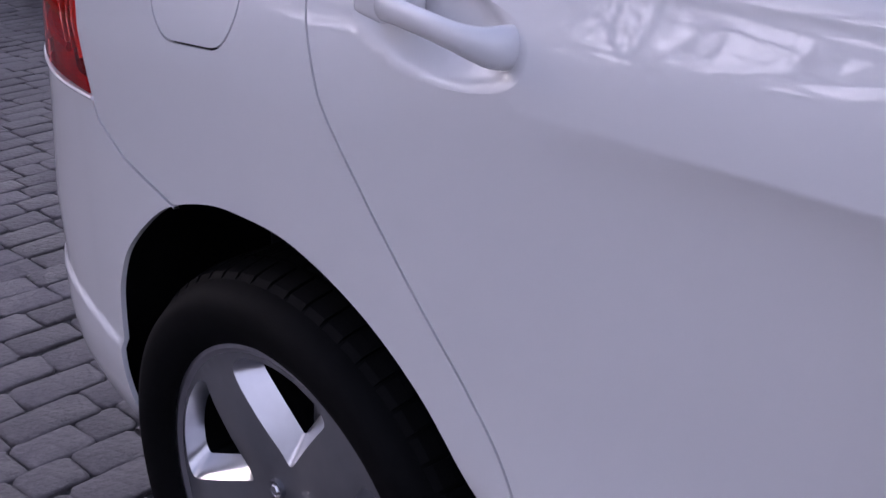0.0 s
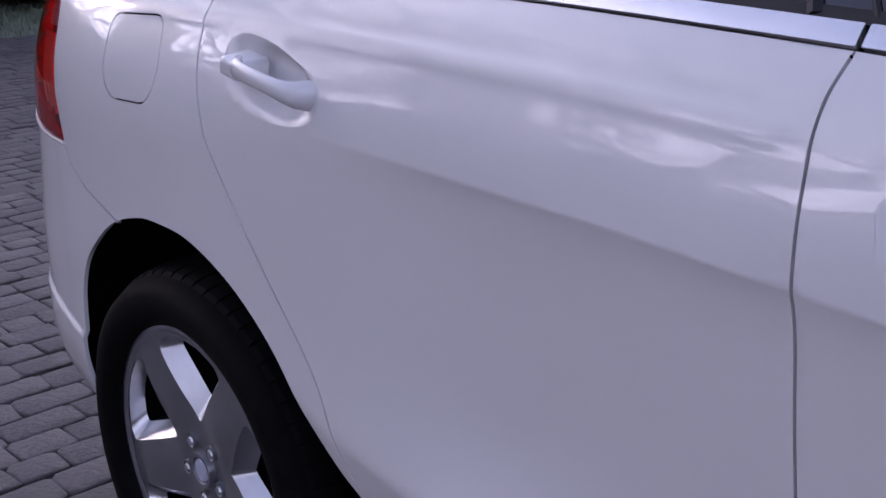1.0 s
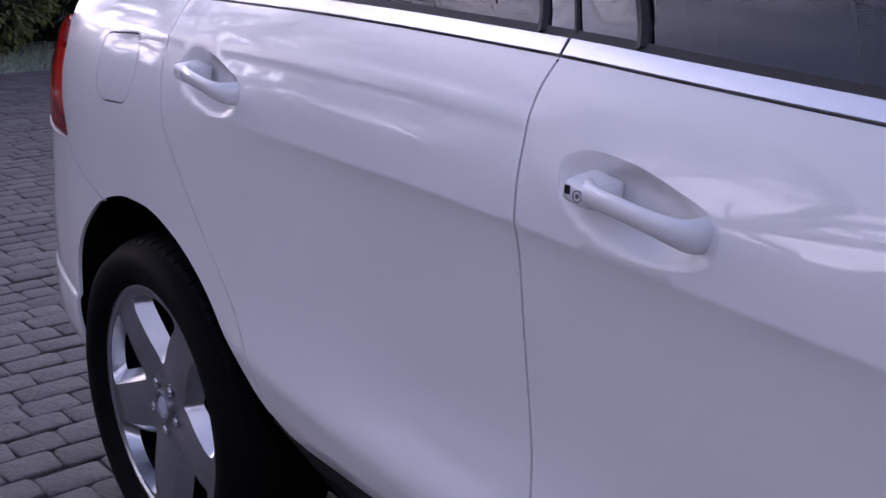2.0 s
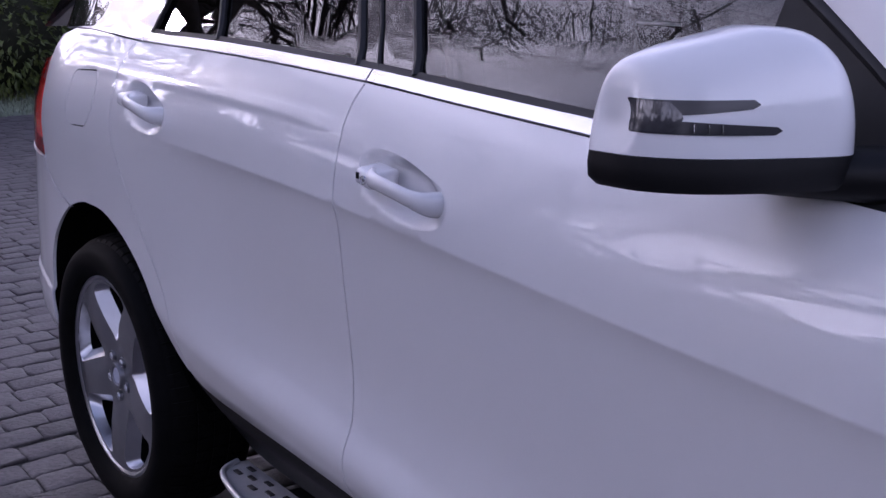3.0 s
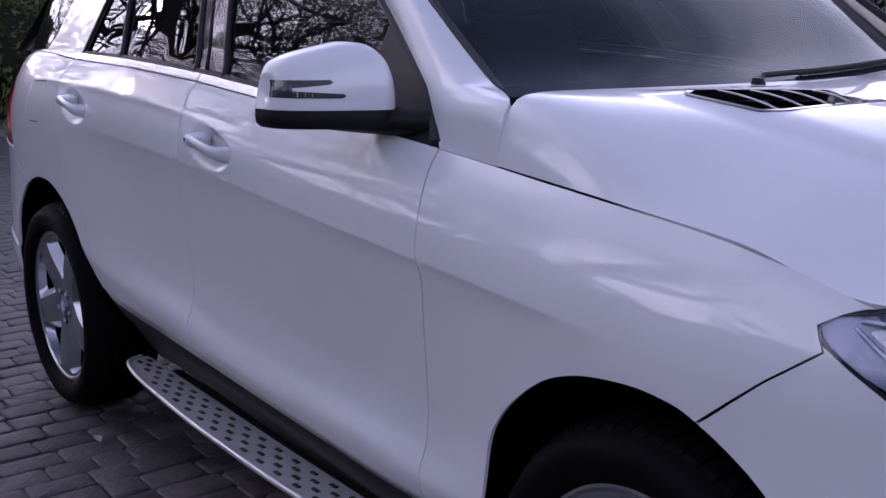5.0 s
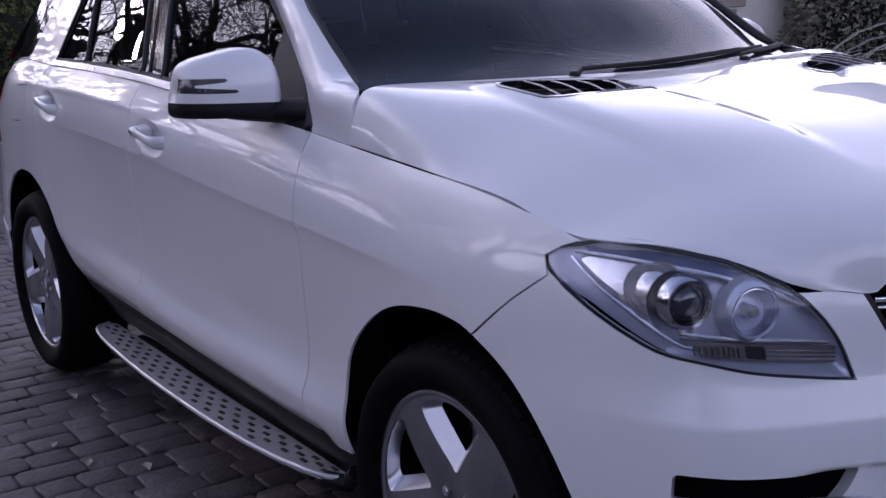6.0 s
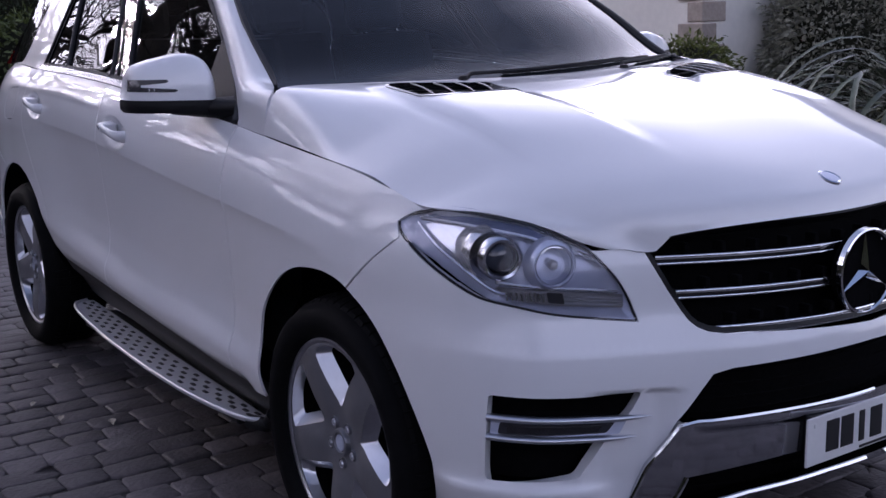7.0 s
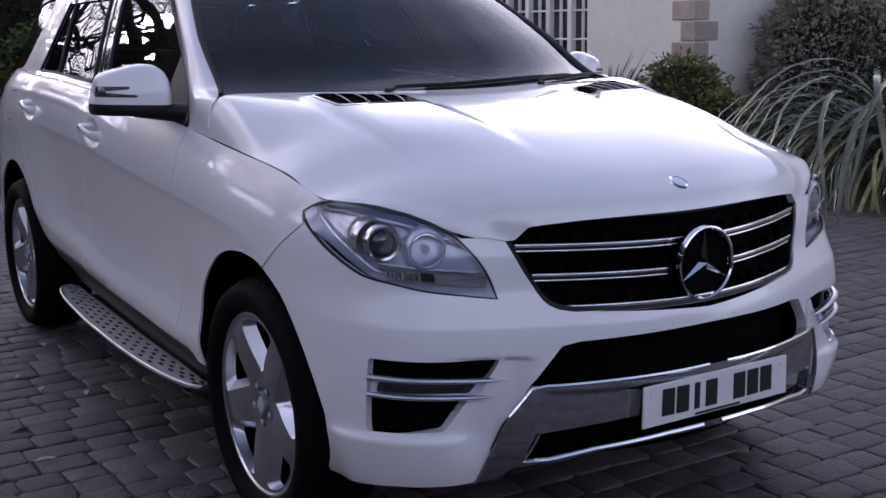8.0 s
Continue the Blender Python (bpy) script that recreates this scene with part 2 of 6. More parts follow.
def triangulated(loops, step, aspect=1.0, lines=()):
    """Points and triangles that fill the first loop but not the others."""
    loops = [np.asarray(l, float) for l in loops]
    lo, hi = loops[0].min(0), loops[0].max(0)
    gx, gy = np.meshgrid(np.arange(lo[0] + step / 2, hi[0], step), np.arange(lo[1] + step * aspect / 2, hi[1], step * aspect))
    g = np.stack([gx.ravel(), gy.ravel()], 1)
    keep = inside(loops[0], g)
    for l in loops[1:]:
        keep &= ~inside(l, g)
    g = g[keep]
    for l in loops:
        if len(g):
            g = g[~near_edge(l, g, 0.35 * step * min(1, aspect))]
    pts, edges = [], []
    for l in lines:
        l = np.asarray(l, float)
        ok = inside(loops[0], l)
        for o in loops:
            ok &= ~near_edge(o, l, 0.012)
        for o in loops[1:]:
            ok &= ~inside(o, l)
        for i, q in enumerate(l):
            if ok[i]:
                if i and ok[i - 1]:
                    edges.append((len(pts) - 1, len(pts)))
                pts.append(tuple(q))
        if len(g):
            g = g[~near_edge(np.vstack([l, l[::-1]]), g, 0.006)]
    for l in loops:
        k = len(pts)
        pts += [tuple(p) for p in l]
        edges += [(k + i, k + (i + 1) % len(l)) for i in range(len(l))]
    pts += [tuple(p) for p in g]
    v, _, f, *_ = geometry.delaunay_2d_cdt([Vector(p) for p in pts], edges, [], 0, 1e-7)
    v = np.array([tuple(p) for p in v])
    f = np.array([tuple(t) for t in f if len(t) == 3])
    mid = v[f].mean(1)
    ok = inside(loops[0], mid)
    for l in loops[1:]:
        ok &= ~inside(l, mid)
    return v, f[ok]


def surface_panel(name, F, loops, mat, parent, step=0.03, thick=0.012, mirror=False, label="", aspect=1.0, taper=None, flip=False, walls=True, lines=()):
    """A sheet-metal panel cut out of the surface F(u, v), with edges turned inwards. taper shrinks the inner edge of the holes."""
    v, f = triangulated(loops, step, aspect, lines)
    e = 1e-3
    P = F(v[:, 0], v[:, 1])
    N = np.cross(F(v[:, 0] + e, v[:, 1]) - F(v[:, 0] - e, v[:, 1]), F(v[:, 0], v[:, 1] + e) - F(v[:, 0], v[:, 1] - e))
    N /= np.linalg.norm(N, axis=1)[:, None] + 1e-12
    if flip:
        N = -N
    A = np.cross(P[f[:, 1]] - P[f[:, 0]], P[f[:, 2]] - P[f[:, 0]])
    wrong = (A * N[f].mean(1)).sum(1) < 0
    f[wrong] = f[wrong][:, ::-1]
    verts, norms, faces = [P], [N], f.tolist()
    count = len(P)
    for k, l in enumerate(loops if walls else ()):
        l = np.asarray(l, float)
        Q = F(l[:, 0], l[:, 1])
        M = np.cross(F(l[:, 0] + e, l[:, 1]) - F(l[:, 0] - e, l[:, 1]), F(l[:, 0], l[:, 1] + e) - F(l[:, 0], l[:, 1] - e))
        M /= np.linalg.norm(M, axis=1)[:, None] + 1e-12
        M = -M if flip else M
        area = 0.5 * np.sum(l[:, 0] * np.roll(l[:, 1], -1) - np.roll(l[:, 0], -1) * l[:, 1])
        c = l.mean(0)
        if taper and k:
            li = c + (l - c) * taper
            B = F(li[:, 0], li[:, 1]) - M * thick
        else:
            B = Q - M * thick
        T = np.roll(Q, -1, 0) - np.roll(Q, 1, 0)
        W = np.cross(T, B - Q)
        W /= np.linalg.norm(W, axis=1)[:, None] + 1e-12
        toward = Q - Q.mean(0)
        sign = np.sign((W * toward).sum(1).sum()) * (1 if k == 0 else -1)
        W = W * sign
        n = len(l)
        verts += [Q, B]
        norms += [W, W]
        for i in range(n):
            j = (i + 1) % n
            q = [count + i, count + j, count + n + j, count + n + i]
            a = np.cross(Q[j] - Q[i], B[i] - Q[i])
            faces.append(q if a @ W[i] > 0 else q[::-1])
        count += 2 * n
    verts, norms = np.vstack(verts), np.vstack(norms)
    if mirror:
        verts, norms = verts * (1, -1, 1), norms * (1, -1, 1)
        faces = [t[::-1] for t in faces]
    return mesh_object(name, verts, faces, mat, parent, label, True, norms)


def revolve(name, profile, mat, parent=None, n=64, axis="y", at=(0, 0, 0), label="", closed=False):
    """A turned shape about the axis through at: rows of (radius, height along the axis)."""
    pr = np.array(profile, float)
    a = np.linspace(0, 2 * np.pi, n, endpoint=False)
    v = []
    for r, h in pr:
        c, s = r * np.cos(a), r * np.sin(a)
        hh = np.full(n, h)
        v.append(np.stack({"y": [c, hh, s], "x": [hh, c, s], "z": [c, s, hh]}[axis], 1) + at)
    v = np.vstack(v)
    f = []
    m = len(pr)
    for i in range(m if closed else m - 1):
        for k in range(n):
            a0, a1, b0, b1 = i * n + k, i * n + (k + 1) % n, (i + 1) % m * n + k, (i + 1) % m * n + (k + 1) % n
            f.append((a0, a1, b1, b0))
    bm = bmesh.new()
    vs = [bm.verts.new(p) for p in v]
    for q in f:
        try:
            bm.faces.new([vs[i] for i in q])
        except ValueError:
            pass
    bmesh.ops.remove_doubles(bm, verts=bm.verts[:], dist=1e-5)
    ob = part(name, bm, mat, parent, label, True)
    ob.data.set_sharp_from_angle(angle=radians(40))
    return ob


def tube(name, path, radius, mat, parent=None, n=8, label="", flat=1.0, closed=False):
    """A bar swept along a path; radius may be a list."""
    p = np.array(path, float)
    r = np.broadcast_to(np.asarray(radius, float), (len(p),))
    T = np.gradient(p, axis=0)
    T /= np.linalg.norm(T, axis=1)[:, None] + 1e-9
    up = np.array([0, 0, 1.0])
    v = []
    for i in range(len(p)):
        a = np.cross(T[i], up)
        if np.linalg.norm(a) < 1e-3:
            a = np.cross(T[i], (1, 0, 0))
        a /= np.linalg.norm(a)
        b = np.cross(a, T[i])
        for k in range(n):
            w = 2 * np.pi * k / n
            v.append(p[i] + r[i] * (np.cos(w) * a + flat * np.sin(w) * b))
    f = [(i * n + k, i * n + (k + 1) % n, (i + 1) * n + (k + 1) % n, (i + 1) * n + k) for i in range(len(p) - 1) for k in range(n)]
    f += [tuple(range(n))[::-1], tuple((len(p) - 1) * n + k for k in range(n))]
    ob = mesh_object(name, v, f, mat, parent, label)
    ob.data.set_sharp_from_angle(angle=radians(50))
    return ob



# ---- the car body's shape ----
def spline(pts):
    """A smooth curve through (t, v...) rows: monotone cubic in each value."""
    t = np.array([p[0] for p in pts], float)
    v = np.array([p[1:] for p in pts], float)
    h = np.diff(t)
    d = np.diff(v, axis=0) / h[:, None]
    m = np.zeros_like(v)
    m[0], m[-1] = d[0], d[-1]
    for i in range(1, len(t) - 1):
        w1, w2 = 2 * h[i] + h[i - 1], h[i] + 2 * h[i - 1]
        ok = d[i - 1] * d[i] > 0
        with np.errstate(divide="ignore", invalid="ignore"):
            m[i] = np.where(ok, (w1 + w2) / (w1 / d[i - 1] + w2 / d[i]), 0.0)

    def f(q):
        q = np.asarray(q, float)
        i = np.clip(np.searchsorted(t, q) - 1, 0, len(t) - 2)
        u = ((q - t[i]) / h[i])[..., None]
        low, high = u < 0, u > 1
        a, b = v[i], v[i + 1]
        ma, mb = m[i] * h[i][..., None], m[i + 1] * h[i][..., None]
        r = a * (2 * u**3 - 3 * u**2 + 1) + ma * (u**3 - 2 * u**2 + u) + b * (3 * u**2 - 2 * u**3) + mb * (u**3 - u**2)
        r = np.where(low, a + ma * u, np.where(high, b + mb * (u - 1), r))
        return r[..., 0] if v.shape[1] == 1 else r

    return f


def smooth(a, b, q):
    u = np.clip((np.asarray(q, float) - a) / (b - a), 0, 1)
    return u * u * (3 - 2 * u)


# Plan outline of the body at its widest, right-hand half, rear centre to front centre.
PLAN = [(-0.99, 0.0), (-0.975, -0.35), (-0.93, -0.62), (-0.82, -0.775), (-0.66, -0.872), (-0.42, -0.930), (0.0, -0.955), (0.7, -0.957), (1.5, -0.958), (2.3, -0.96),
        (2.85, -0.964), (3.15, -0.951), (3.33, -0.930), (3.465, -0.890), (3.571, -0.809), (3.637, -0.688), (3.70, -0.53), (3.765, -0.36), (3.81, -0.18), (3.825, 0.0)]
_s = np.r_[0, np.cumsum(np.hypot(*np.diff(np.array(PLAN), axis=0).T))]
_s += 1.5 - _s[8]
S_REAR, S_FRONT = float(_s[0]), float(_s[-1])


def _catmull(s, p):
    """A C1 curve through the plan points, with centred slopes."""
    p = np.array(p, float)
    m = np.gradient(p, s, axis=0)
    m[0], m[-1] = (0, -1), (0, 1)

    def f(q):
        q = np.asarray(q, float)
        i = np.clip(np.searchsorted(s, q) - 1, 0, len(s) - 2)
        h = (s[i + 1] - s[i])[..., None]
        u = (q[..., None] - s[i][..., None]) / h
        return p[i] * (2 * u**3 - 3 * u**2 + 1) + m[i] * h * (u**3 - 2 * u**2 + u) + p[i + 1] * (3 * u**2 - 2 * u**3) + m[i + 1] * h * (u**3 - u**2)

    return f


outline = _catmull(_s, PLAN)
crease_z = spline([(-0.5, 1.07), (0.3, 1.07), (0.92, 1.05), (1.5, 1.009), (2.05, 0.965), (2.5, 0.935), (3.0, 0.90)])
haunch_z = spline([(-0.3, 1.205), (0.2, 1.200), (0.83, 1.183), (1.2, 1.160), (1.4, 1.145)])
SILL = spline([(0.54, 0.545), (0.60, 0.517), (0.70, 0.500), (1.0, 0.488), (1.3, 0.473), (1.6, 0.453), (1.9, 0.432), (2.2, 0.412), (2.55, 0.412)])
foot_z = spline([(0.30, 0.74), (0.41, 0.668), (0.54, 0.626), (0.7, 0.600), (1.0, 0.567), (1.22, 0.542), (1.6, 0.515), (2.2, 0.475), (2.55, 0.46)])
flare_z = spline([(0.3, 0.79), (0.4, 0.74), (0.55, 0.67), (0.7, 0.645), (0.95, 0.635), (1.23, 0.61), (1.5, 0.57), (2.14, 0.55), (2.5, 0.53)])
side_low = spline([(0.15, 0.16), (0.30, 0.075), (0.40, 0.03), (0.47, 0.006), (0.53, 0.0), (0.62, 0.0), (0.80, 0.0)])
shoulder = spline([(0.0, 0.0), (0.05, 0.007), (0.10, 0.020), (0.16, 0.042), (0.21, 0.070), (0.25, 0.100), (0.30, 0.121), (0.40, 0.161), (0.50, 0.2035), (0.62, 0.2585), (0.75, 0.323), (0.90, 0.42)])
nose = spline([(0.15, 0.20), (0.25, 0.085), (0.34, 0.030), (0.45, 0.006), (0.56, 0.0), (0.66, 0.004), (0.735, 0.014), (0.762, 0.025), (0.82, 0.046), (0.90, 0.056), (0.98, 0.080), (1.04, 0.115), (1.10, 0.165), (1.20, 0.3)])
tail = spline([(0.15, 0.20), (0.3, 0.09), (0.42, 0.05), (0.5, 0.03), (0.6, 0.012), (0.7, 0.0), (0.85, 0.03), (1.0, 0.06), (1.25, 0.11), (1.75, 0.30), (1.9, 0.4)])


def inset(s, z):
    """How far the body stands inside its widest outline."""
    s, z = np.asarray(s, float), np.asarray(z, float)
    zc = crease_z(np.clip(s, -0.5, 3.0))
    door = smooth(0.50, 1.0, s) * (1 - smooth(2.25, 2.7, s))
    live = smooth(0.2, 0.8, s) * (1 - smooth(2.6, 3.0, s))
    below = np.clip(zc - z, 0, 1)
    zl = flare_z(np.clip(s, 0.3, 2.5))
    d1 = foot_z(np.clip(s, 0.3, 2.55)) - z
    d2 = SILL(np.clip(s, 0.54, 2.5)) + 0.034 - z
    hem = (0.13 * (d1 + np.sqrt(d1**2 + 6e-5)) + 0.14 * (d2 + np.sqrt(d2**2 + 2e-5)) * smooth(0.5, 0.75, s)) * smooth(0.3, 0.45, s) * (1 - smooth(2.35, 2.5, s))
    tuck = 0.020 * door * smooth(zl - 0.050, zl + 0.030, z) * (1 - smooth(zl + 0.05, zc - 0.01, z))
    edge = 0.013 * live * (1 - np.exp(-below / 0.035)) * (below > 0) * (1 - smooth(0.30, 0.45, below))
    base = zc - 0.04 * (1 - smooth(0.2, 0.8, s)) - 0.02 * smooth(2.6, 3.0, s)
    ridge = 0.0032 * np.exp(-(((z - haunch_z(np.clip(s, -0.3, 1.4))) / 0.013) ** 2)) * smooth(-0.3, 0.0, s) * (1 - smooth(1.0, 1.35, s))
    side = side_low(np.minimum(z, 0.8)) + np.where(z > base, shoulder(np.clip(z - base, 0, 0.9)), 0) + tuck + hem + edge - ridge
    wf, wr = smooth(3.0, 3.75, s), 1 - smooth(-1.1, -0.45, s)
    return side * (1 - wf) * (1 - wr) + nose(z) * wf + tail(z) * wr * (1 - wf)


def skin(s, z, out=0.0):
    """The body's right side, nose and tail: along the outline and up."""
    s, z = np.asarray(s, float), np.asarray(z, float)
    o, e = outline(s), 0.004
    d = outline(s + e) - outline(s - e)
    d /= np.linalg.norm(d, axis=-1)[..., None]
    n = np.stack([d[..., 1], -d[..., 0]], -1)
    p = o - n * (inset(s, z) - out)[..., None]
    return np.concatenate([p, np.broadcast_to(z, s.shape)[..., None]], -1)


def body(s, z, out=0.0):
    """skin(), carried on round the nose and the tail to the other side."""
    s, z = np.broadcast_arrays(np.asarray(s, float), np.asarray(z, float))
    over, under = s > S_FRONT, s < S_REAR
    p = skin(np.where(over, 2 * S_FRONT - s, np.where(under, 2 * S_REAR - s, s)), z, out)
    p[..., 1] = np.where(over | under, -p[..., 1], p[..., 1])
    return p


def at_depth(out):
    return lambda s, z: body(s, z, out)


def mirrored(pts):
    """The points, and then their mirror images past the car's centre line, in reverse."""
    return [tuple(p) for p in pts] + [(2 * S_FRONT - p[0], p[1]) for p in reversed(pts)]


def grown(loop, d):
    """The loop moved outwards by d."""
    l = np.asarray(loop, float)
    a = 0.5 * np.sum(l[:, 0] * np.roll(l[:, 1], -1) - np.roll(l[:, 0], -1) * l[:, 1])
    t = np.roll(l, -1, 0) - np.roll(l, 1, 0)
    t /= np.linalg.norm(t, axis=1)[:, None] + 1e-9
    return l + d * np.sign(a) * np.stack([t[:, 1], -t[:, 0]], 1)


car = thing("car", "white five-door off-road car parked on stone setts", "car")
GAP = 0.0019

# Lines shared by neighbouring panels, as (along, up).
BELT = spline([(-0.2, 1.292), (0.19, 1.272), (0.6, 1.266), (1.20, 1.240), (1.42, 1.224), (1.9, 1.190), (2.33, 1.157)])
FRONT_GAP = bend([(2.312, 1.157), (2.311, 1.11), (2.317, 1.04), (2.327, 0.950), (2.338, 0.905), (2.334, 0.80), (2.336, 0.60), (2.345, 0.41)])
MID_GAP = bend([(1.200, 1.240), (1.188, 1.185), (1.192, 1.10), (1.199, 1.004), (1.204, 0.88), (1.214, 0.73), (1.226, 0.60), (1.222, 0.476)])
REAR_GAP = bend([(0.140, 1.274), (0.142, 1.20), (0.152, 1.13), (0.172, 1.075), (0.198, 1.02), (0.255, 0.945), (0.330, 0.855), (0.410, 0.765), (0.462, 0.70), (0.498, 0.63), (0.540, 0.545)])
REAR_ARCH = bend([(-0.315, 0.40), (-0.336, 0.50), (-0.336, 0.615), (-0.316, 0.68), (-0.270, 0.738), (-0.168, 0.812), (-0.062, 0.846), (0.025, 0.853), (0.125, 0.845), (0.242, 0.802), (0.341, 0.733), (0.428, 0.640), (0.488, 0.578), (0.540, 0.541)])
FRONT_ARCH = bend([(2.552, 0.415), (2.546, 0.52), (2.550, 0.63), (2.598, 0.710), (2.690, 0.785), (2.780, 0.822), (2.88, 0.838), (2.965, 0.838), (3.045, 0.818), (3.165, 0.745), (3.280, 0.618), (3.358, 0.475), (3.340, 0.36), (3.278, 0.288)])
arch_cut = min(range(len(FRONT_ARCH)), key=lambda i: abs(FRONT_ARCH[i][0] - 3.045))
HOOD_GAP = [(3.285, 1.028), (3.17, 1.0595), (3.05, 1.082), (2.90, 1.100), (2.70, 1.121), (2.511, 1.139), (2.319, 1.157)]
SEAM = [(3.050, 0.820), (3.150, 0.905), (3.228, 0.962)]
LAMP = rounded(dense(bend([(3.208, 1.000), (3.225, 0.972), (3.281, 0.940), (3.367, 0.896), (3.465, 0.857), (3.563, 0.840), (3.698, 0.819), (3.850, 0.803)], 4)
                     + bend([(3.850, 0.803), (3.825, 0.862), (3.792, 0.909), (3.738, 0.955), (3.655, 0.993), (3.580, 1.012), (3.440, 1.027), (3.330, 1.030), (3.281, 1.022), (3.235, 1.012), (3.208, 1.000)], 4)[1:-1], 0.02), 0.004, 1)

# Hood: lofted from its centre line to its edges.
hood_mid = spline([(0, 2.60, 1.284), (0.25, 2.93, 1.259), (0.5, 3.23, 1.214), (0.75, 3.52, 1.136), (0.9, 3.672, 1.072), (0.96, 3.724, 1.037), (1, 3.740, 0.994)])
hood_side = spline([(0, 2.495, 0.898, 1.141), (0.25, 2.80, 0.898, 1.112), (0.5, 3.05, 0.888, 1.083), (0.72, 3.277, 0.873, 1.032), (0.82, 3.405, 0.822, 1.033), (0.9, 3.491, 0.757, 1.017), (0.93, 3.526, 0.722, 1.004), (0.965, 3.564, 0.666, 0.975), (1, 3.604, 0.598, 0.956)])
hood_fall = spline([(0, 0), (0.3, 0.015), (0.5, 0.045), (0.62, 0.085), (0.70, 0.135), (0.76, 0.215), (0.84, 0.41), (0.92, 0.67), (1.0, 1.0), (1.05, 1.25)])
hood_rear = spline([(0, 0), (0.3, 0.015), (0.55, 0.03), (0.75, 0.045), (0.88, 0.06), (0.93, 0.09), (0.955, 0.15), (0.972, 0.27), (0.986, 0.52), (1.0, 1.0), (1.05, 4.0)])


def hood_surface(u, r):
    """u: from the windscreen to the nose. r: from the left edge, -1, to the right, 1."""
    u, r = np.broadcast_arrays(np.asarray(u, float), np.asarray(r, float))
    c, e, p = hood_mid(u), hood_side(u), np.abs(r)
    q = 1 - (1 - p) * (0.35 + 0.65 * (1 - p))
    k = smooth(0.18, 0.97, u)
    m = smooth(0.0, 0.38, u)
    g = (hood_rear(q) * (1 - m) + hood_fall(q) * m) * (1 - k) + q**3.2 * k
    x = c[..., 0] + (e[..., 0] - c[..., 0]) * q**2.2
    dome = 0.013 * smooth(0.365, 0.405, q) * (1 - smooth(0.685, 0.75, q)) * smooth(0.02, 0.12, u) * (1 - smooth(0.38, 0.80, u))
    w = smooth(0.70, 1.0, u) ** 1.5
    nose_dip = 0.028 * w * smooth(0.50 + 0.30 * w, 0.92 - 0.06 * w, q) * (1 - 0.8 * smooth(0.86, 1.0, q))
    return np.stack([x, -np.sign(r) * q * e[..., 1], c[..., 1] - (c[..., 1] - e[..., 2]) * g + dome - nose_dip], -1)


def hood_across(q):
    """The hood coordinate at the share q of its half width."""
    return 1 - (-0.35 + math.sqrt(0.1225 + 2.6 * (1 - abs(q)))) / 1.3


def both(make):
    """Builds a part on the right-hand side and its mirror image on the left."""
    return make(False), make(True)


def panel(name, loops, mat=PAINT, parent=None, out=0.0, mirror=False, step=0.035, thick=0.007, label="", shrink=GAP, aspect=0.6, **more):
    """A panel of the body's skin, drawn back from its neighbours by half a gap."""
    ready = [grown(dense(loops[0], 0.02), -shrink)] + [dense(l, 0.02) for l in loops[1:]]
    lo, hi = ready[0][:, 0].min(), ready[0][:, 0].max()
    ss = np.arange(lo, hi, 0.03)
    folds = [np.stack([ss, crease_z(np.clip(ss, -0.5, 3.0)) + d], 1) for d in (0.012, 0.001, -0.006, -0.018, -0.036, -0.06)]
    folds += [np.stack([ss, haunch_z(np.clip(ss, -0.3, 1.4)) + d], 1) for d in (-0.024, -0.012, 0, 0.012, 0.024)] if lo < 1.3 else []
    folds += [np.stack([ss, flare_z(np.clip(ss, 0.3, 2.5)) + d], 1) for d in (-0.05, -0.02, 0.01, 0.04)] if 0.1 < hi and lo < 2.4 else []
    folds += [np.stack([ss, foot_z(np.clip(ss, 0.3, 2.55)) + d], 1) for d in (-0.012, 0.0, 0.012)] if 0.1 < hi and lo < 2.4 else []
    folds += [np.stack([ss, SILL(np.clip(ss, 0.54, 2.5)) + d], 1) for d in (0.010, 0.020, 0.030, 0.042)] if 0.1 < hi and lo < 2.4 else []
    more.setdefault("lines", folds)
    return surface_panel(name, at_depth(out), ready, mat, parent or car, step, thick, mirror, label, aspect, **more)


# ---- rear quarter, doors, fender ----
FLAP = rounded([(-0.168, 1.188), (0.016, 1.196), (0.034, 1.10), (0.0, 1.050), (-0.135, 1.046), (-0.172, 1.09)], 0.03, 5)
TAIL_EDGE = bend([(-0.362, 0.936), (-0.385, 1.0), (-0.402, 1.07), (-0.425, 1.15), (-0.455, 1.20)], 5)
HANDLE = np.array(bend([(1.263, 1.10), (1.262, 1.122), (1.297, 1.138), (1.37, 1.132), (1.44, 1.113), (1.500, 1.090), (1.512, 1.058), (1.490, 1.033), (1.43, 1.024), (1.34, 1.030), (1.28, 1.055), (1.263, 1.10)], 5)[:-1])


def cup(name, shift, parent, mirror):
    """The dished hollow behind a door handle."""
    loop = dense(HANDLE + shift, 0.012)
    c = np.array([1.385, 1.082]) + shift

    def F(s, z):
        r = np.sqrt(((s - c[0]) / 0.135) ** 2 + ((z - c[1] + 0.17 * (s - c[0])) / 0.056) ** 2)
        return body(s, z, -0.036 * (1 - smooth(0.25, 1.0, r)))

    surface_panel(name, F, [loop], PAINT, parent, 0.012, 0.01, mirror)


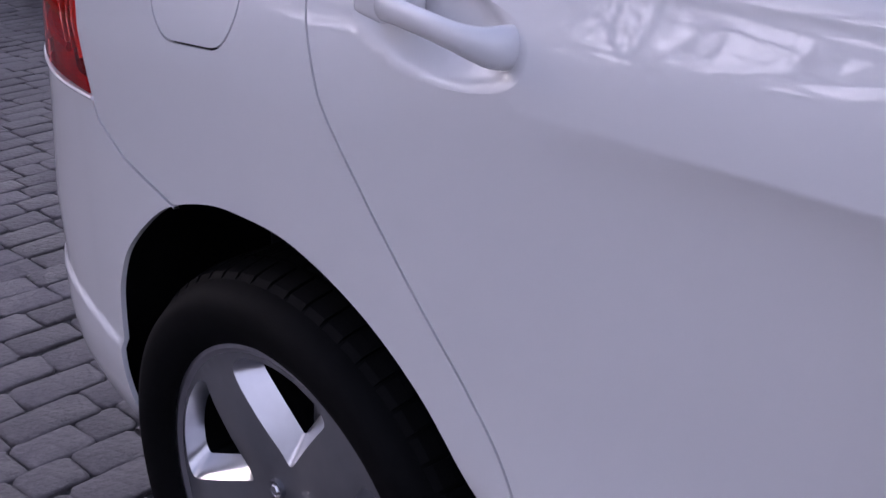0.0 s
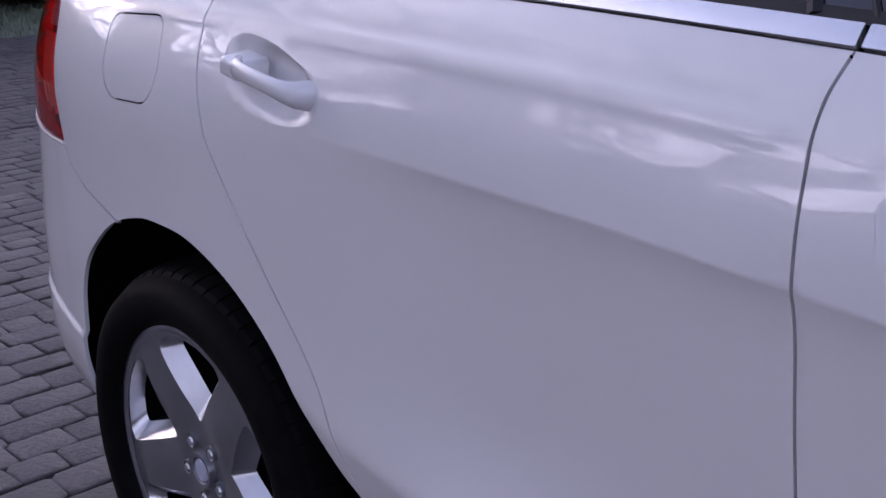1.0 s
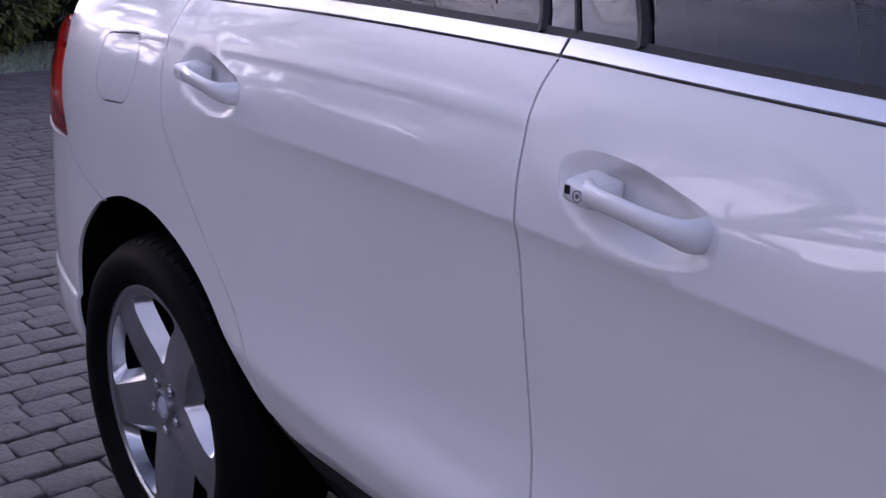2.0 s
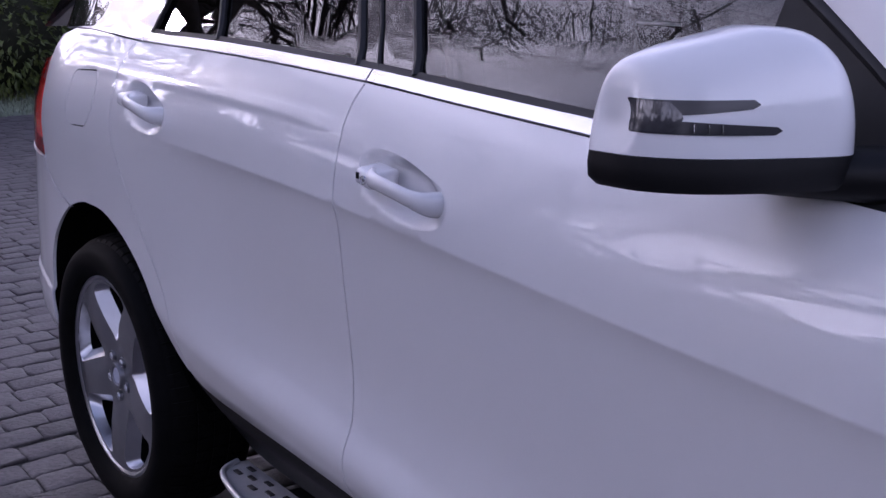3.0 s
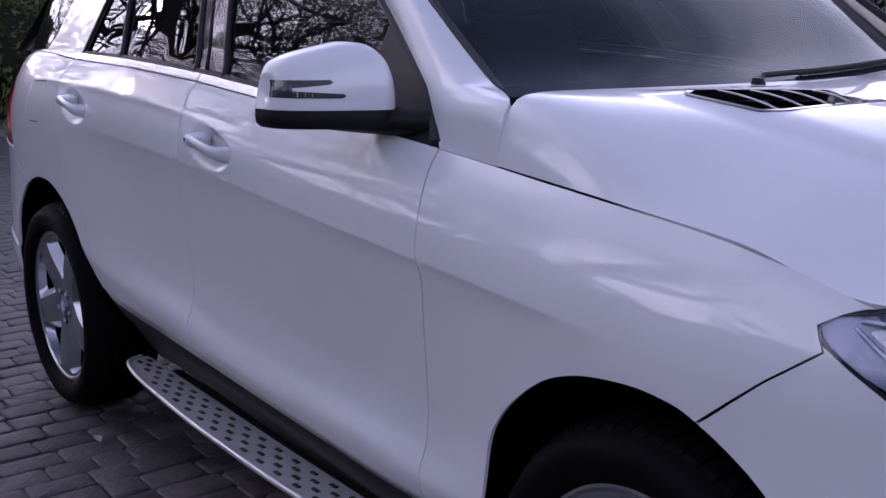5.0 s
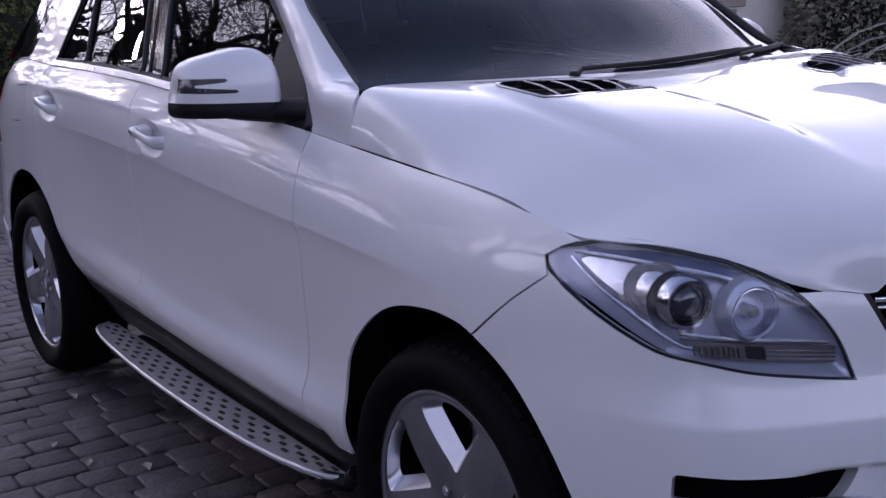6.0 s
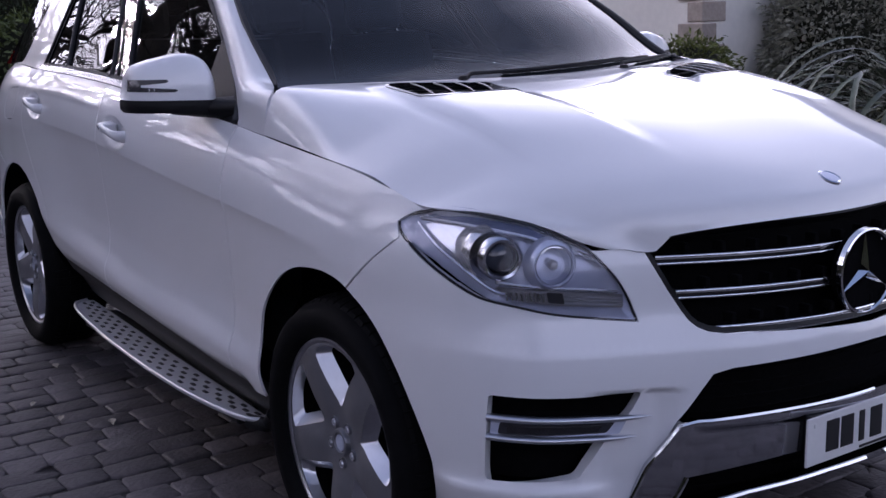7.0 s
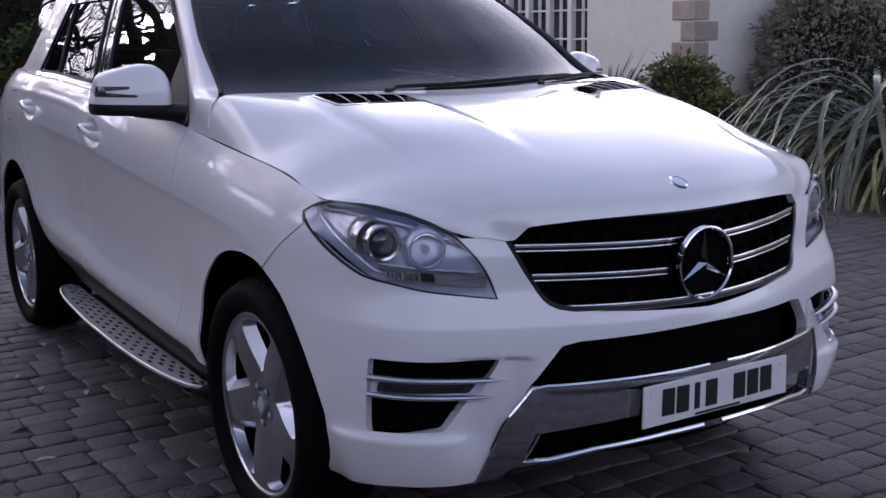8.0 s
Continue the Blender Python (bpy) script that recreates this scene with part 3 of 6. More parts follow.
def door_handle(shift, parent, mirror, keyhole):
    side = -1 if mirror else 1
    line = bend([(1.325, 1.094, 0.012), (1.345, 1.094, 0.028), (1.375, 1.092, 0.035), (1.42, 1.086, 0.036), (1.455, 1.079, 0.031), (1.478, 1.073, 0.018), (1.486, 1.070, -0.008)], 5)
    path = [body(s + shift[0], z + shift[1], o) * (1, side, 1) for s, z, o in line]
    n = len(path) - 1
    rad = [0.0085 + 0.003 * math.exp(-((k / n) / 0.2) ** 2) + 0.0055 * math.exp(-((k / n - 1.0) / 0.25) ** 2) for k in range(n + 1)]
    h = tube("door_handle", path, rad, PAINT, parent, 16, "white painted pull handle", 1.5)
    # the fixed block at the front end of the pull: flat-faced, tapering to the door
    c = body(1.323 + shift[0], 1.095 + shift[1], 0.006)
    block = box_bm(bmesh.new(), (0.058, 0.060, 0.036), tuple(c * (1, side, 1)), 0.0, Matrix.Rotation(radians(9), 3, "Y"))
    for q in block.verts:
        if q.co.y * side > c[1]:
            continue
        q.co.z += 0.003 if q.co.z < c[2] else -0.006
        q.co.x += 0.010 if q.co.x < c[0] else -0.002
    bmesh.ops.bevel(block, geom=block.edges[:], offset=0.009, segments=4, affect="EDGES", profile=0.55)
    part("handle_cap", block, PAINT, h, "", True)
    if keyhole:
        k = (c + (0.009, -0.0305, -0.003)) * (1, side, 1)
        lock = revolve("keyhole", [(0.0, 0.0015), (0.003, 0.0015), (0.0035, -0.001), (0.0058, -0.001), (0.0062, 0.0015), (0.0075, 0.0015), (0.0085, -0.003)], CHROME, h, 20, "y", tuple(k), "round chrome door lock")
        lock.data.transform(Matrix.Translation(Vector(k)) @ Matrix.Rotation(math.pi if not mirror else 0, 4, "X") @ Matrix.Translation(-Vector(k)))
        box("sensor", (0.009, 0.003, 0.011), tuple((c + (-0.0085, -0.0300, 0.0025)) * (1, side, 1)), GLOSSBLACK, h, 0.001)


def rear_quarter(mirror):
    top = [(s, float(BELT(s))) for s in (0.140, 0.05, -0.1, -0.2)]
    loop = list(reversed(REAR_GAP)) + top[1:] + [(-0.36, 1.292), (-0.50, 1.27)] + list(reversed(TAIL_EDGE)) + [(-0.344, 0.905), (-0.271, 0.865), (-0.140, 0.826)]
    k = min(range(len(REAR_ARCH)), key=lambda i: abs(REAR_ARCH[i][0] + 0.140) + (0 if REAR_ARCH[i][1] > 0.7 else 9))
    loop += REAR_ARCH[k + 1:]
    q = panel("rear_quarter_panel", [loop, FLAP], PAINT, car, mirror=mirror)
    f = panel("fuel_flap", [FLAP], PAINT, q, mirror=mirror, step=0.02, shrink=0.003)
    return q


both(rear_quarter)


def rear_door(mirror):
    top = [(s, float(BELT(s))) for s in np.linspace(0.142, 1.20, 12)]
    bottom = [(s, float(SILL(s))) for s in np.linspace(1.222, 0.545, 14)]
    loop = top + MID_GAP[1:] + bottom[1:] + list(reversed(REAR_GAP))[1:-1]
    shift = (-1.036, 0.047)
    d = panel("rear_door", [loop, HANDLE + shift], PAINT, car, mirror=mirror)
    cup("handle_recess", shift, d, mirror)
    door_handle(shift, d, mirror, False)


def front_door(mirror):
    top = [(s, float(BELT(s))) for s in np.linspace(1.20, 2.310, 14)]
    bottom = [(s, float(SILL(s))) for s in np.linspace(2.341, 1.222, 14)]
    loop = top + FRONT_GAP[1:] + bottom[1:] + list(reversed(MID_GAP))[1:-1]
    d = panel("front_door", [loop, HANDLE], PAINT, car, mirror=mirror)
    cup("handle_recess", (0, 0), d, mirror)
    door_handle((0, 0), d, mirror, not mirror)


both(rear_door)
both(front_door)


def fender(mirror):
    loop = list(FRONT_GAP) + [(2.45, 0.408)] + FRONT_ARCH[: arch_cut + 1] + SEAM[1:] + [(3.212, 0.995), (3.245, 1.014)] + HOOD_GAP[:-1]
    panel("front_fender", [loop], PAINT, car, mirror=mirror)


both(fender)

# ---- front bumper, with openings for lamps, grille and intakes ----
FOG = rounded([(3.510, 0.656), (3.856, 0.651), (3.832, 0.612), (3.775, 0.556), (3.708, 0.472), (3.503, 0.465)], 0.012, 3)
GRILLE_SIDE = [(3.873, 0.948), (3.919, 0.868), (3.952, 0.818), (3.966, 0.799), (3.983, 0.785), (4.007, 0.775), (4.045, 0.769), (4.094, 0.767), (4.180, 0.764), (S_FRONT, 0.752)]
half = [SEAM[0]] + SEAM[1:] + [tuple(p) for p in bend([(3.225, 0.972), (3.281, 0.940), (3.367, 0.896), (3.465, 0.857), (3.563, 0.840), (3.698, 0.819), (3.850, 0.803)], 4)]
half += [tuple(p) for p in bend([(3.850, 0.803), (3.825, 0.862), (3.792, 0.909), (3.743, 0.956)], 4)[1:]] + [(3.835, 0.957), (3.868, 0.957)] + GRILLE_SIDE
under = [(S_FRONT, 0.708), (4.37, 0.706), (4.060, 0.692), (4.012, 0.682), (3.93, 0.580), (3.802, 0.322), (3.70, 0.318), (3.587, 0.318), (3.42, 0.300)] + list(reversed(FRONT_ARCH[arch_cut:]))
full = half[:-1] + [(2 * S_FRONT - p[0], p[1]) for p in reversed(half)] + [(2 * S_FRONT - p[0], p[1]) for p in reversed(under)] + under[1:]
full = [p for i, p in enumerate(full) if i == 0 or math.dist(p, full[i - 1]) > 1e-4]
fog_left = [(2 * S_FRONT - s, z) for s, z in FOG][::-1]


def bumper_skin(s, z):
    """The bumper's face, sunk round the fog lamps and with a lip along its foot."""
    q = np.where(s > S_FRONT, 2 * S_FRONT - s, s)
    hollow = 0.020 * smooth(3.70, 3.80, q) * (1 - smooth(3.88, 3.955, q)) * smooth(0.36, 0.46, z) * (1 - smooth(0.648, 0.662, z))
    shelf = 0.018 * (1 - smooth(0.440, 0.472, z)) * (1 - smooth(3.72, 3.82, q)) * smooth(3.33, 3.45, q)
    return body(s, z, shelf - hollow)


bumper = surface_panel("front_bumper", bumper_skin, [grown(dense(full, 0.02), -GAP), dense(FOG, 0.015), dense(fog_left, 0.015)], PAINT, car, 0.028, 0.03, lines=[np.stack([np.arange(3.3, 2 * S_FRONT - 3.3, 0.02), np.full(len(np.arange(3.3, 2 * S_FRONT - 3.3, 0.02)), z)], 1) for z in (0.436, 0.452, 0.470, 0.644, 0.655, 0.666, 0.730, 0.745, 0.766)])


def fog_unit(mirror):
    back = panel("fog_lamp_recess", [grown(FOG, 0.012)], LINER_AND_SHADE, bumper, -0.055, mirror, walls=False, step=0.05)
    side = -1 if mirror else 1

    def fin(name, z0, z1, tip, h):
        line = bend([(3.508, z0 - h / 2), (3.60, z0 - h / 2), (tip - 0.10, z1 - h / 4), (tip, z1 - h / 4)], 8)
        n = len(line)
        tube(name, [body(q, z, -0.006 + 0.004 * (i / n)) * (1, side, 1) for i, (q, z) in enumerate(line)], [0.012 * min(1, 1.06 - (i / (n - 1)) ** 5) for i in range(n)], BRIGHT, back, 16, "bright silver fin", h / 2 / 0.012)

    fin("lamp_fin", 0.614, 0.607, 3.872, 0.016)
    fin("lamp_fin", 0.570, 0.564, 3.838, 0.015)
    surface_panel("lamp_plate", at_depth(-0.010), [dense(rounded([(3.514, 0.606), (3.82, 0.602), (3.80, 0.566), (3.512, 0.568)], 0.004, 3), 0.02)], LAMPGREY, back, 0.03, 0.012, mirror, "grey blade between the fins")
    surface_panel("daytime_lamp", at_depth(-0.0085), [dense(rounded([(3.535, 0.596), (3.79, 0.594), (3.77, 0.570), (3.53, 0.570)], 0.006, 3), 0.02)], LAMPDARK, back, 0.03, 0.02, mirror, "dark strip lamp")
    surface_panel("lamp_lens", at_depth(-0.0065), [dense(rounded([(3.55, 0.590), (3.76, 0.588), (3.75, 0.574), (3.55, 0.575)], 0.005, 3), 0.02)], GLOSSBLACK, back, 0.03, 0.003, mirror)


both(fog_unit)
for y in (-1, 1):
    p = body(3.432, 0.475, 0.0005) * (1, -y, 1)
    revolve("tow_eye_mark", [(0.0, 0.0012), (0.004, 0.001), (0.005, -0.001)], BLACK, bumper, 10, "y", tuple(p)) if y == 1 else None

# Lower intake, chrome skid frame and dark mesh behind.
mesh_loop = [(3.93, 0.36), (3.99, 0.60), (4.0, 0.72), (2 * S_FRONT - 4.0, 0.72), (2 * S_FRONT - 3.99, 0.60), (2 * S_FRONT - 3.93, 0.36)]
intake = surface_panel("intake_mesh", at_depth(-0.07), [dense(mesh_loop, 0.05)], LINER_AND_SHADE, bumper, 0.06, 0.01)
for k in range(11):
    z = 0.40 + k * 0.03
    tube("mesh_bar", [body(s, z, -0.062) for s in np.linspace(4.0, 2 * S_FRONT - 4.0, 24)], 0.002, LINER_AND_SHADE, intake, 5)
chrome_outer = mirrored([(4.396, 0.420), (4.312, 0.418), (4.103, 0.398), (3.984, 0.374), (3.898, 0.365), (3.851, 0.330), (3.798, 0.322), (3.824, 0.395), (3.861, 0.485), (3.931, 0.578), (3.966, 0.586), (4.181, 0.594), (4.396, 0.602)])
chrome_hole = mirrored([(4.396, 0.438), (4.312, 0.433), (4.090, 0.412), (3.982, 0.392), (3.922, 0.388), (3.956, 0.458), (4.090, 0.475), (4.224, 0.490), (4.396, 0.500)])


def skid_skin(s, z):
    q = np.where(s > S_FRONT, 2 * S_FRONT - s, s)
    return body(s, z, 0.012 * smooth(3.84, 3.95, q) + 0.006 * smooth(0.562, 0.572, z) * smooth(3.96, 3.99, q))


skid = surface_panel("chrome_skid_trim", skid_skin, [dense(chrome_outer, 0.02), dense(chrome_hole, 0.02)], SKID, bumper, 0.025, 0.03, aspect=0.4, label="bright chrome lower trim")

for flip_side in (False, True):
    edge_line = [skid_skin(s, z) * (1, -1 if flip_side else 1, 1) for s, z in dense([(3.798, 0.322), (3.824, 0.395), (3.861, 0.485), (3.931, 0.578), (3.97, 0.586), (4.18, 0.594), (4.43, 0.602)], 0.03, False)]
    tube("trim_lip", edge_line, 0.0055, CHROME, skid, 6)
    low_line = [skid_skin(s, z) * (1, -1 if flip_side else 1, 1) for s, z in dense([(3.952, 0.458), (3.917, 0.380), (3.985, 0.383), (4.103, 0.406), (4.312, 0.426), (4.43, 0.430)], 0.03, False)]
    tube("trim_lip", low_line, 0.006, CHROME, skid, 6)

# Number plate, its writing as plain bars.
box("plate_plinth", (0.03, 0.46, 0.100), (3.826, 0, 0.520), BLACK, bumper, 0.006)
plate = box("number_plate", (0.006, 0.52, 0.111), (3.843, 0, 0.520), PLATE, bumper, 0.002, label="white number plate with dark bars")
for k, w in enumerate((0.042, 0.042, 0.018, 0.040, None, 0.042, 0.040, 0.042)):
    if w:
        box("plate_bar", (0.002, w, 0.072), (3.8470, -0.176 + k * 0.0505, 0.525), PLATEINK, plate, 0.0)
box("plate_footer", (0.0015, 0.16, 0.006), (3.8468, 0, 0.475), PLATEINK, plate, 0.0)
for y in (-0.235, 0.235):
    revolve("plate_screw", [(0, 0.002), (0.005, 0.0015), (0.006, 0)], PLATE, plate, 10, "x", (3.846, y, 0.557))

# ---- grille ----
g_half = [(3.864, 0.945), (3.872, 0.972), (3.894, 0.990), (4.050, 1.000), (4.193, 1.006), (S_FRONT, 1.012)]
g_loop = mirrored(GRILLE_SIDE[:-1][::-1] + g_half[:-1])
grille = surface_panel("radiator_grille", at_depth(-0.065), [grown(dense(g_loop, 0.03), 0.012)], LINER_AND_SHADE, car, 0.05, 0.01, label="black grille with chrome bars")
rim_line = dense(g_loop, 0.015)
surface_panel("grille_surround", at_depth(-0.004), [rim_line, grown(rim_line, -0.010)], BLACK, grille, 0.02, 0.06)
for z, s0 in ((0.932, 3.898), (0.857, 3.942), (0.777, 4.004)):
    span = np.linspace(s0, 2 * S_FRONT - s0, 60)
    for name, dz, h, mat, o in (("grille_bar", 0.001, 0.0042, CHROME, -0.010), ("grille_bar", -0.014, 0.0036, CHROME, -0.012), ("grille_blade", -0.006, 0.0125, GLOSSBLACK, -0.019)):
        pts = np.array([body(s, z + dz, o) for s in span])
        tube(name, pts, h, mat, grille, 8, "", 1.0)
    for k in range(12):
        s = s0 + 0.07 + k * (2 * (S_FRONT - s0) - 0.14) / 11
        c = body(s, z + 0.018, -0.022)
        box("grille_tooth", (0.030, 0.014, 0.022), tuple(c), LINER_AND_SHADE, grille, 0.003)

# Round emblem: a ring with three tapering spokes, in chrome.
emblem = revolve("emblem", [(0.092, 0.0), (0.092, 0.010), (0.096, 0.014), (0.100, 0.012), (0.102, 0.0), (0.092, 0.0)], CHROME, grille, 64, "x", (3.780, 0.0, 0.865), "large round chrome emblem")
revolve("emblem_disc", [(0.0, -0.002), (0.093, -0.002), (0.094, -0.02)], LINER_AND_SHADE, emblem, 48, "x", (3.780, 0.0, 0.865))
for k in range(3):
    a = radians(90 + 120 * k)
    d, q = np.array([0, math.cos(a), math.sin(a)]), np.array([0, -math.sin(a), math.cos(a)])
    c = np.array([3.780, 0.0, 0.865])
    mesh_object("emblem_spoke", [c + 0.094 * d, c + 0.016 * d + 0.0125 * q, c, c + 0.016 * d - 0.0125 * q, c + np.array([0.014, 0, 0])], [(0, 1, 4), (1, 2, 4), (2, 3, 4), (3, 0, 4)], CHROME, emblem, "", False)

# ---- hood ----
def vent_loop(side):
    """The outline of a hood vent, on the hood's own coordinates."""
    pts = [(0.122, 0.705), (0.106, 0.66), (0.170, 0.395), (0.186, 0.372), (0.246, 0.362), (0.262, 0.385), (0.268, 0.665), (0.254, 0.70)]
    return rounded([(u, hood_across(w) * side) for u, w in pts], 0.012, 3)


rr = np.linspace(-1, 1, 60)
hood_loop = [(0.0, r) for r in rr] + [(u, 1.0) for u in np.linspace(0.02, 0.985, 60)] + [(1.0 - 0.004, r) for r in reversed(rr)] + [(u, -1.0) for u in np.linspace(0.97, 0.02, 60)]
hl = np.array(hood_loop)
hl[:, 0] = 0.003 + 0.993 * hl[:, 0]
hl[:, 1] *= 0.9995
hood = surface_panel("hood", hood_surface, [hl, vent_loop(1), vent_loop(-1)[::-1]], PAINT, car, 0.022, 0.02, aspect=1.6, flip=True)
for side in (1, -1):
    loop = vent_loop(side)[:: side]
    tray = surface_panel("hood_vent", lambda u, r: hood_surface(u, r) - (0, 0, 0.030), [grown(loop, 0.01)], LINER_AND_SHADE, hood, 0.03, 0.004, label="black louvred hood vent", flip=True)
    surface_panel("vent_frame", lambda u, r: hood_surface(u, r) + (0, 0, 0.002), [grown(loop, 0.005), grown(loop, -0.004)], GLOSSBLACK, tray, 0.02, 0.02, flip=True)
    for k in range(4):
        w = 0.17 + 0.2 * k
        a = hood_surface(0.108 + 0.078 * w, hood_across(0.675 - 0.31 * w) * side) + (0, 0, 0.001)
        b = hood_surface(0.264 - 0.006 * w, hood_across(0.700 - 0.31 * w) * side) + (0, 0, -0.010)
        path = [a + (b - a) * t + np.array([0, 0, 0.005 * math.sin(math.pi * t)]) for t in np.linspace(0, 1, 8)]
        tube("vent_louvre", path, 0.0024, STEEL, tray, 6)
bp = hood_surface(0.905, 0.0)
badge = revolve("hood_badge", [(0, 0.0035), (0.022, 0.003), (0.026, 0.0045), (0.029, 0.003), (0.030, -0.003)], CHROME, hood, 40, "z", (0, 0, 0), "small round silver badge")
badge.location = tuple(bp)
badge.rotation_euler = (0, radians(24), 0)
badge_field = revolve("badge_field", [(0, 0.0045), (0.020, 0.0042), (0.021, 0.003)], LAMPGREY, badge, 32, "z", (0, 0, 0))

# ---- headlamps ----
def headlamp(mirror):
    side = -1 if mirror else 1

    def deep(s, z):
        """The lamp's bowl, falling away behind the lens."""
        d = np.clip(np.minimum((s - 3.21) / 0.12, np.minimum((3.87 - s) / 0.10, np.minimum((1.042 - z) / 0.05, (z - 0.80) / 0.05))), 0, 1)
        return body(s, z, -0.008 - 0.034 * smooth(0, 1, d))

    bowl = surface_panel("headlamp", deep, [grown(LAMP, 0.008)], LAMPGREY, car, 0.02, 0.004, mirror, "clear headlamp with projector and reflector", walls=False)
    surface_panel("lamp_seal", at_depth(-0.004), [grown(LAMP, 0.0035), grown(LAMP, -0.0022)], SEAL, bowl, 0.03, 0.004, mirror)
    lens = surface_panel("lamp_cover", at_depth(-0.0015), [grown(LAMP, 0.001)], LENS, bowl, 0.03, 0.004, mirror, "clear plastic cover", walls=False)
    lens.visible_shadow = False

    def drum(name, s, z, rows, mat, depth, label=""):
        c = body(s, z, depth)
        ob = revolve(name, rows, mat, bowl, 40, "x", (0, 0, 0), label)
        ob.location = tuple(c * (1, side, 1))
        ob.rotation_euler = (0, radians(2), radians(-18 * side))
        return ob

    pr = drum("projector", 3.505, 0.938, [(0.0, 0.030), (0.018, 0.028), (0.030, 0.020), (0.0345, 0.012)], LENSGLASS, -0.028, "dark glass projector lens")
    drum("projector_ring", 3.505, 0.938, [(0.035, 0.008), (0.037, 0.020), (0.043, 0.022), (0.048, 0.016), (0.050, -0.04), (0.054, -0.10)], LAMPCHROME, -0.028)
    drum("projector_shroud", 3.485, 0.940, [(0.054, 0.0), (0.060, -0.01), (0.066, -0.02), (0.07, -0.10)], SATIN, -0.034)
    drum("main_beam_reflector", 3.662, 0.925, [(0.0, -0.06), (0.015, -0.055), (0.027, -0.04), (0.036, -0.015), (0.040, 0.008), (0.043, 0.007), (0.044, -0.02)], LAMPCHROME, -0.020)
    drum("bulb", 3.662, 0.925, [(0.0, 0.012), (0.008, 0.010), (0.012, 0.002), (0.010, -0.02), (0.012, -0.04)], SATIN, -0.018)
    drum("beam_ring", 3.662, 0.925, [(0.042, 0.008), (0.046, 0.011), (0.052, 0.004), (0.060, -0.02)], LAMPGREY, -0.020)
    strips = (("lamp_brow", bend([(3.262, 1.006), (3.40, 1.001), (3.55, 0.987), (3.68, 0.962), (3.765, 0.932)], 6), 0.005, SATIN, -0.020),
              ("lamp_blade", bend([(3.255, 0.995), (3.33, 0.95), (3.42, 0.905), (3.50, 0.868), (3.53, 0.862)], 6), 0.004, LAMPCHROME, -0.022),
              ("lamp_blade", bend([(3.50, 0.885), (3.60, 0.878), (3.74, 0.868), (3.83, 0.860)], 6), 0.004, SATIN, -0.030))
    for name, line, r, mat, o in strips:
        tube(name, [body(s, z, o) * (1, side, 1) for s, z in line], r, mat, bowl, 6)
    loop = rounded([(3.50, 0.876), (3.62, 0.872), (3.832, 0.856), (3.85, 0.826), (3.70, 0.836), (3.55, 0.850)], 0.005, 2)
    tray = surface_panel("indicator_lamp", at_depth(-0.022), [dense(loop, 0.02)], STEEL, bowl, 0.02, 0.02, mirror, "ribbed indicator strip")
    for k in range(9):
        s = 3.532 + k * 0.0125
        zt = 0.872 - max(0, s - 3.6) * 0.07
        a, b = body(s, zt - 0.004, -0.019), body(s + 0.004, zt - 0.022, -0.019)
        tube("lamp_rib", [a * (1, side, 1), b * (1, side, 1)], 0.0030, LAMPCHROME, tray, 5)
    for d in (0.006, 0.013, 0.020):
        tube("lamp_rib", [body(s, 0.870 - 0.07 * (s - 3.6) - d, -0.020) * (1, side, 1) for s in np.linspace(3.69, 3.825, 8)], 0.0012, SATIN, tray, 5)
    divider = rounded([(3.645, 0.868), (3.685, 0.865), (3.690, 0.842), (3.650, 0.846)], 0.003, 2)
    surface_panel("lamp_divider", at_depth(-0.018), [dense(divider, 0.012)], LAMPDARK, tray, 0.02, 0.006, mirror)
    band = [(3.280, 1.016), (3.34, 1.021), (3.45, 1.018), (3.58, 1.002), (3.655, 0.982), (3.728, 0.948), (3.762, 0.932), (3.68, 0.962), (3.55, 0.986), (3.40, 0.999), (3.30, 1.004)]
    surface_panel("lamp_band", at_depth(-0.017), [dense(rounded(band, 0.004, 2), 0.02)], LAMPBLUE, bowl, 0.02, 0.006, mirror, "blue-grey upper trim")
    plate_loop = rounded([(3.27, 0.992), (3.33, 1.008), (3.46, 0.998), (3.455, 0.955), (3.42, 0.925), (3.36, 0.945)], 0.012, 3)
    surface_panel("lamp_bezel", at_depth(-0.026), [dense(plate_loop, 0.015)], LAMPCHROME, bowl, 0.02, 0.01, mirror)


both(headlamp)

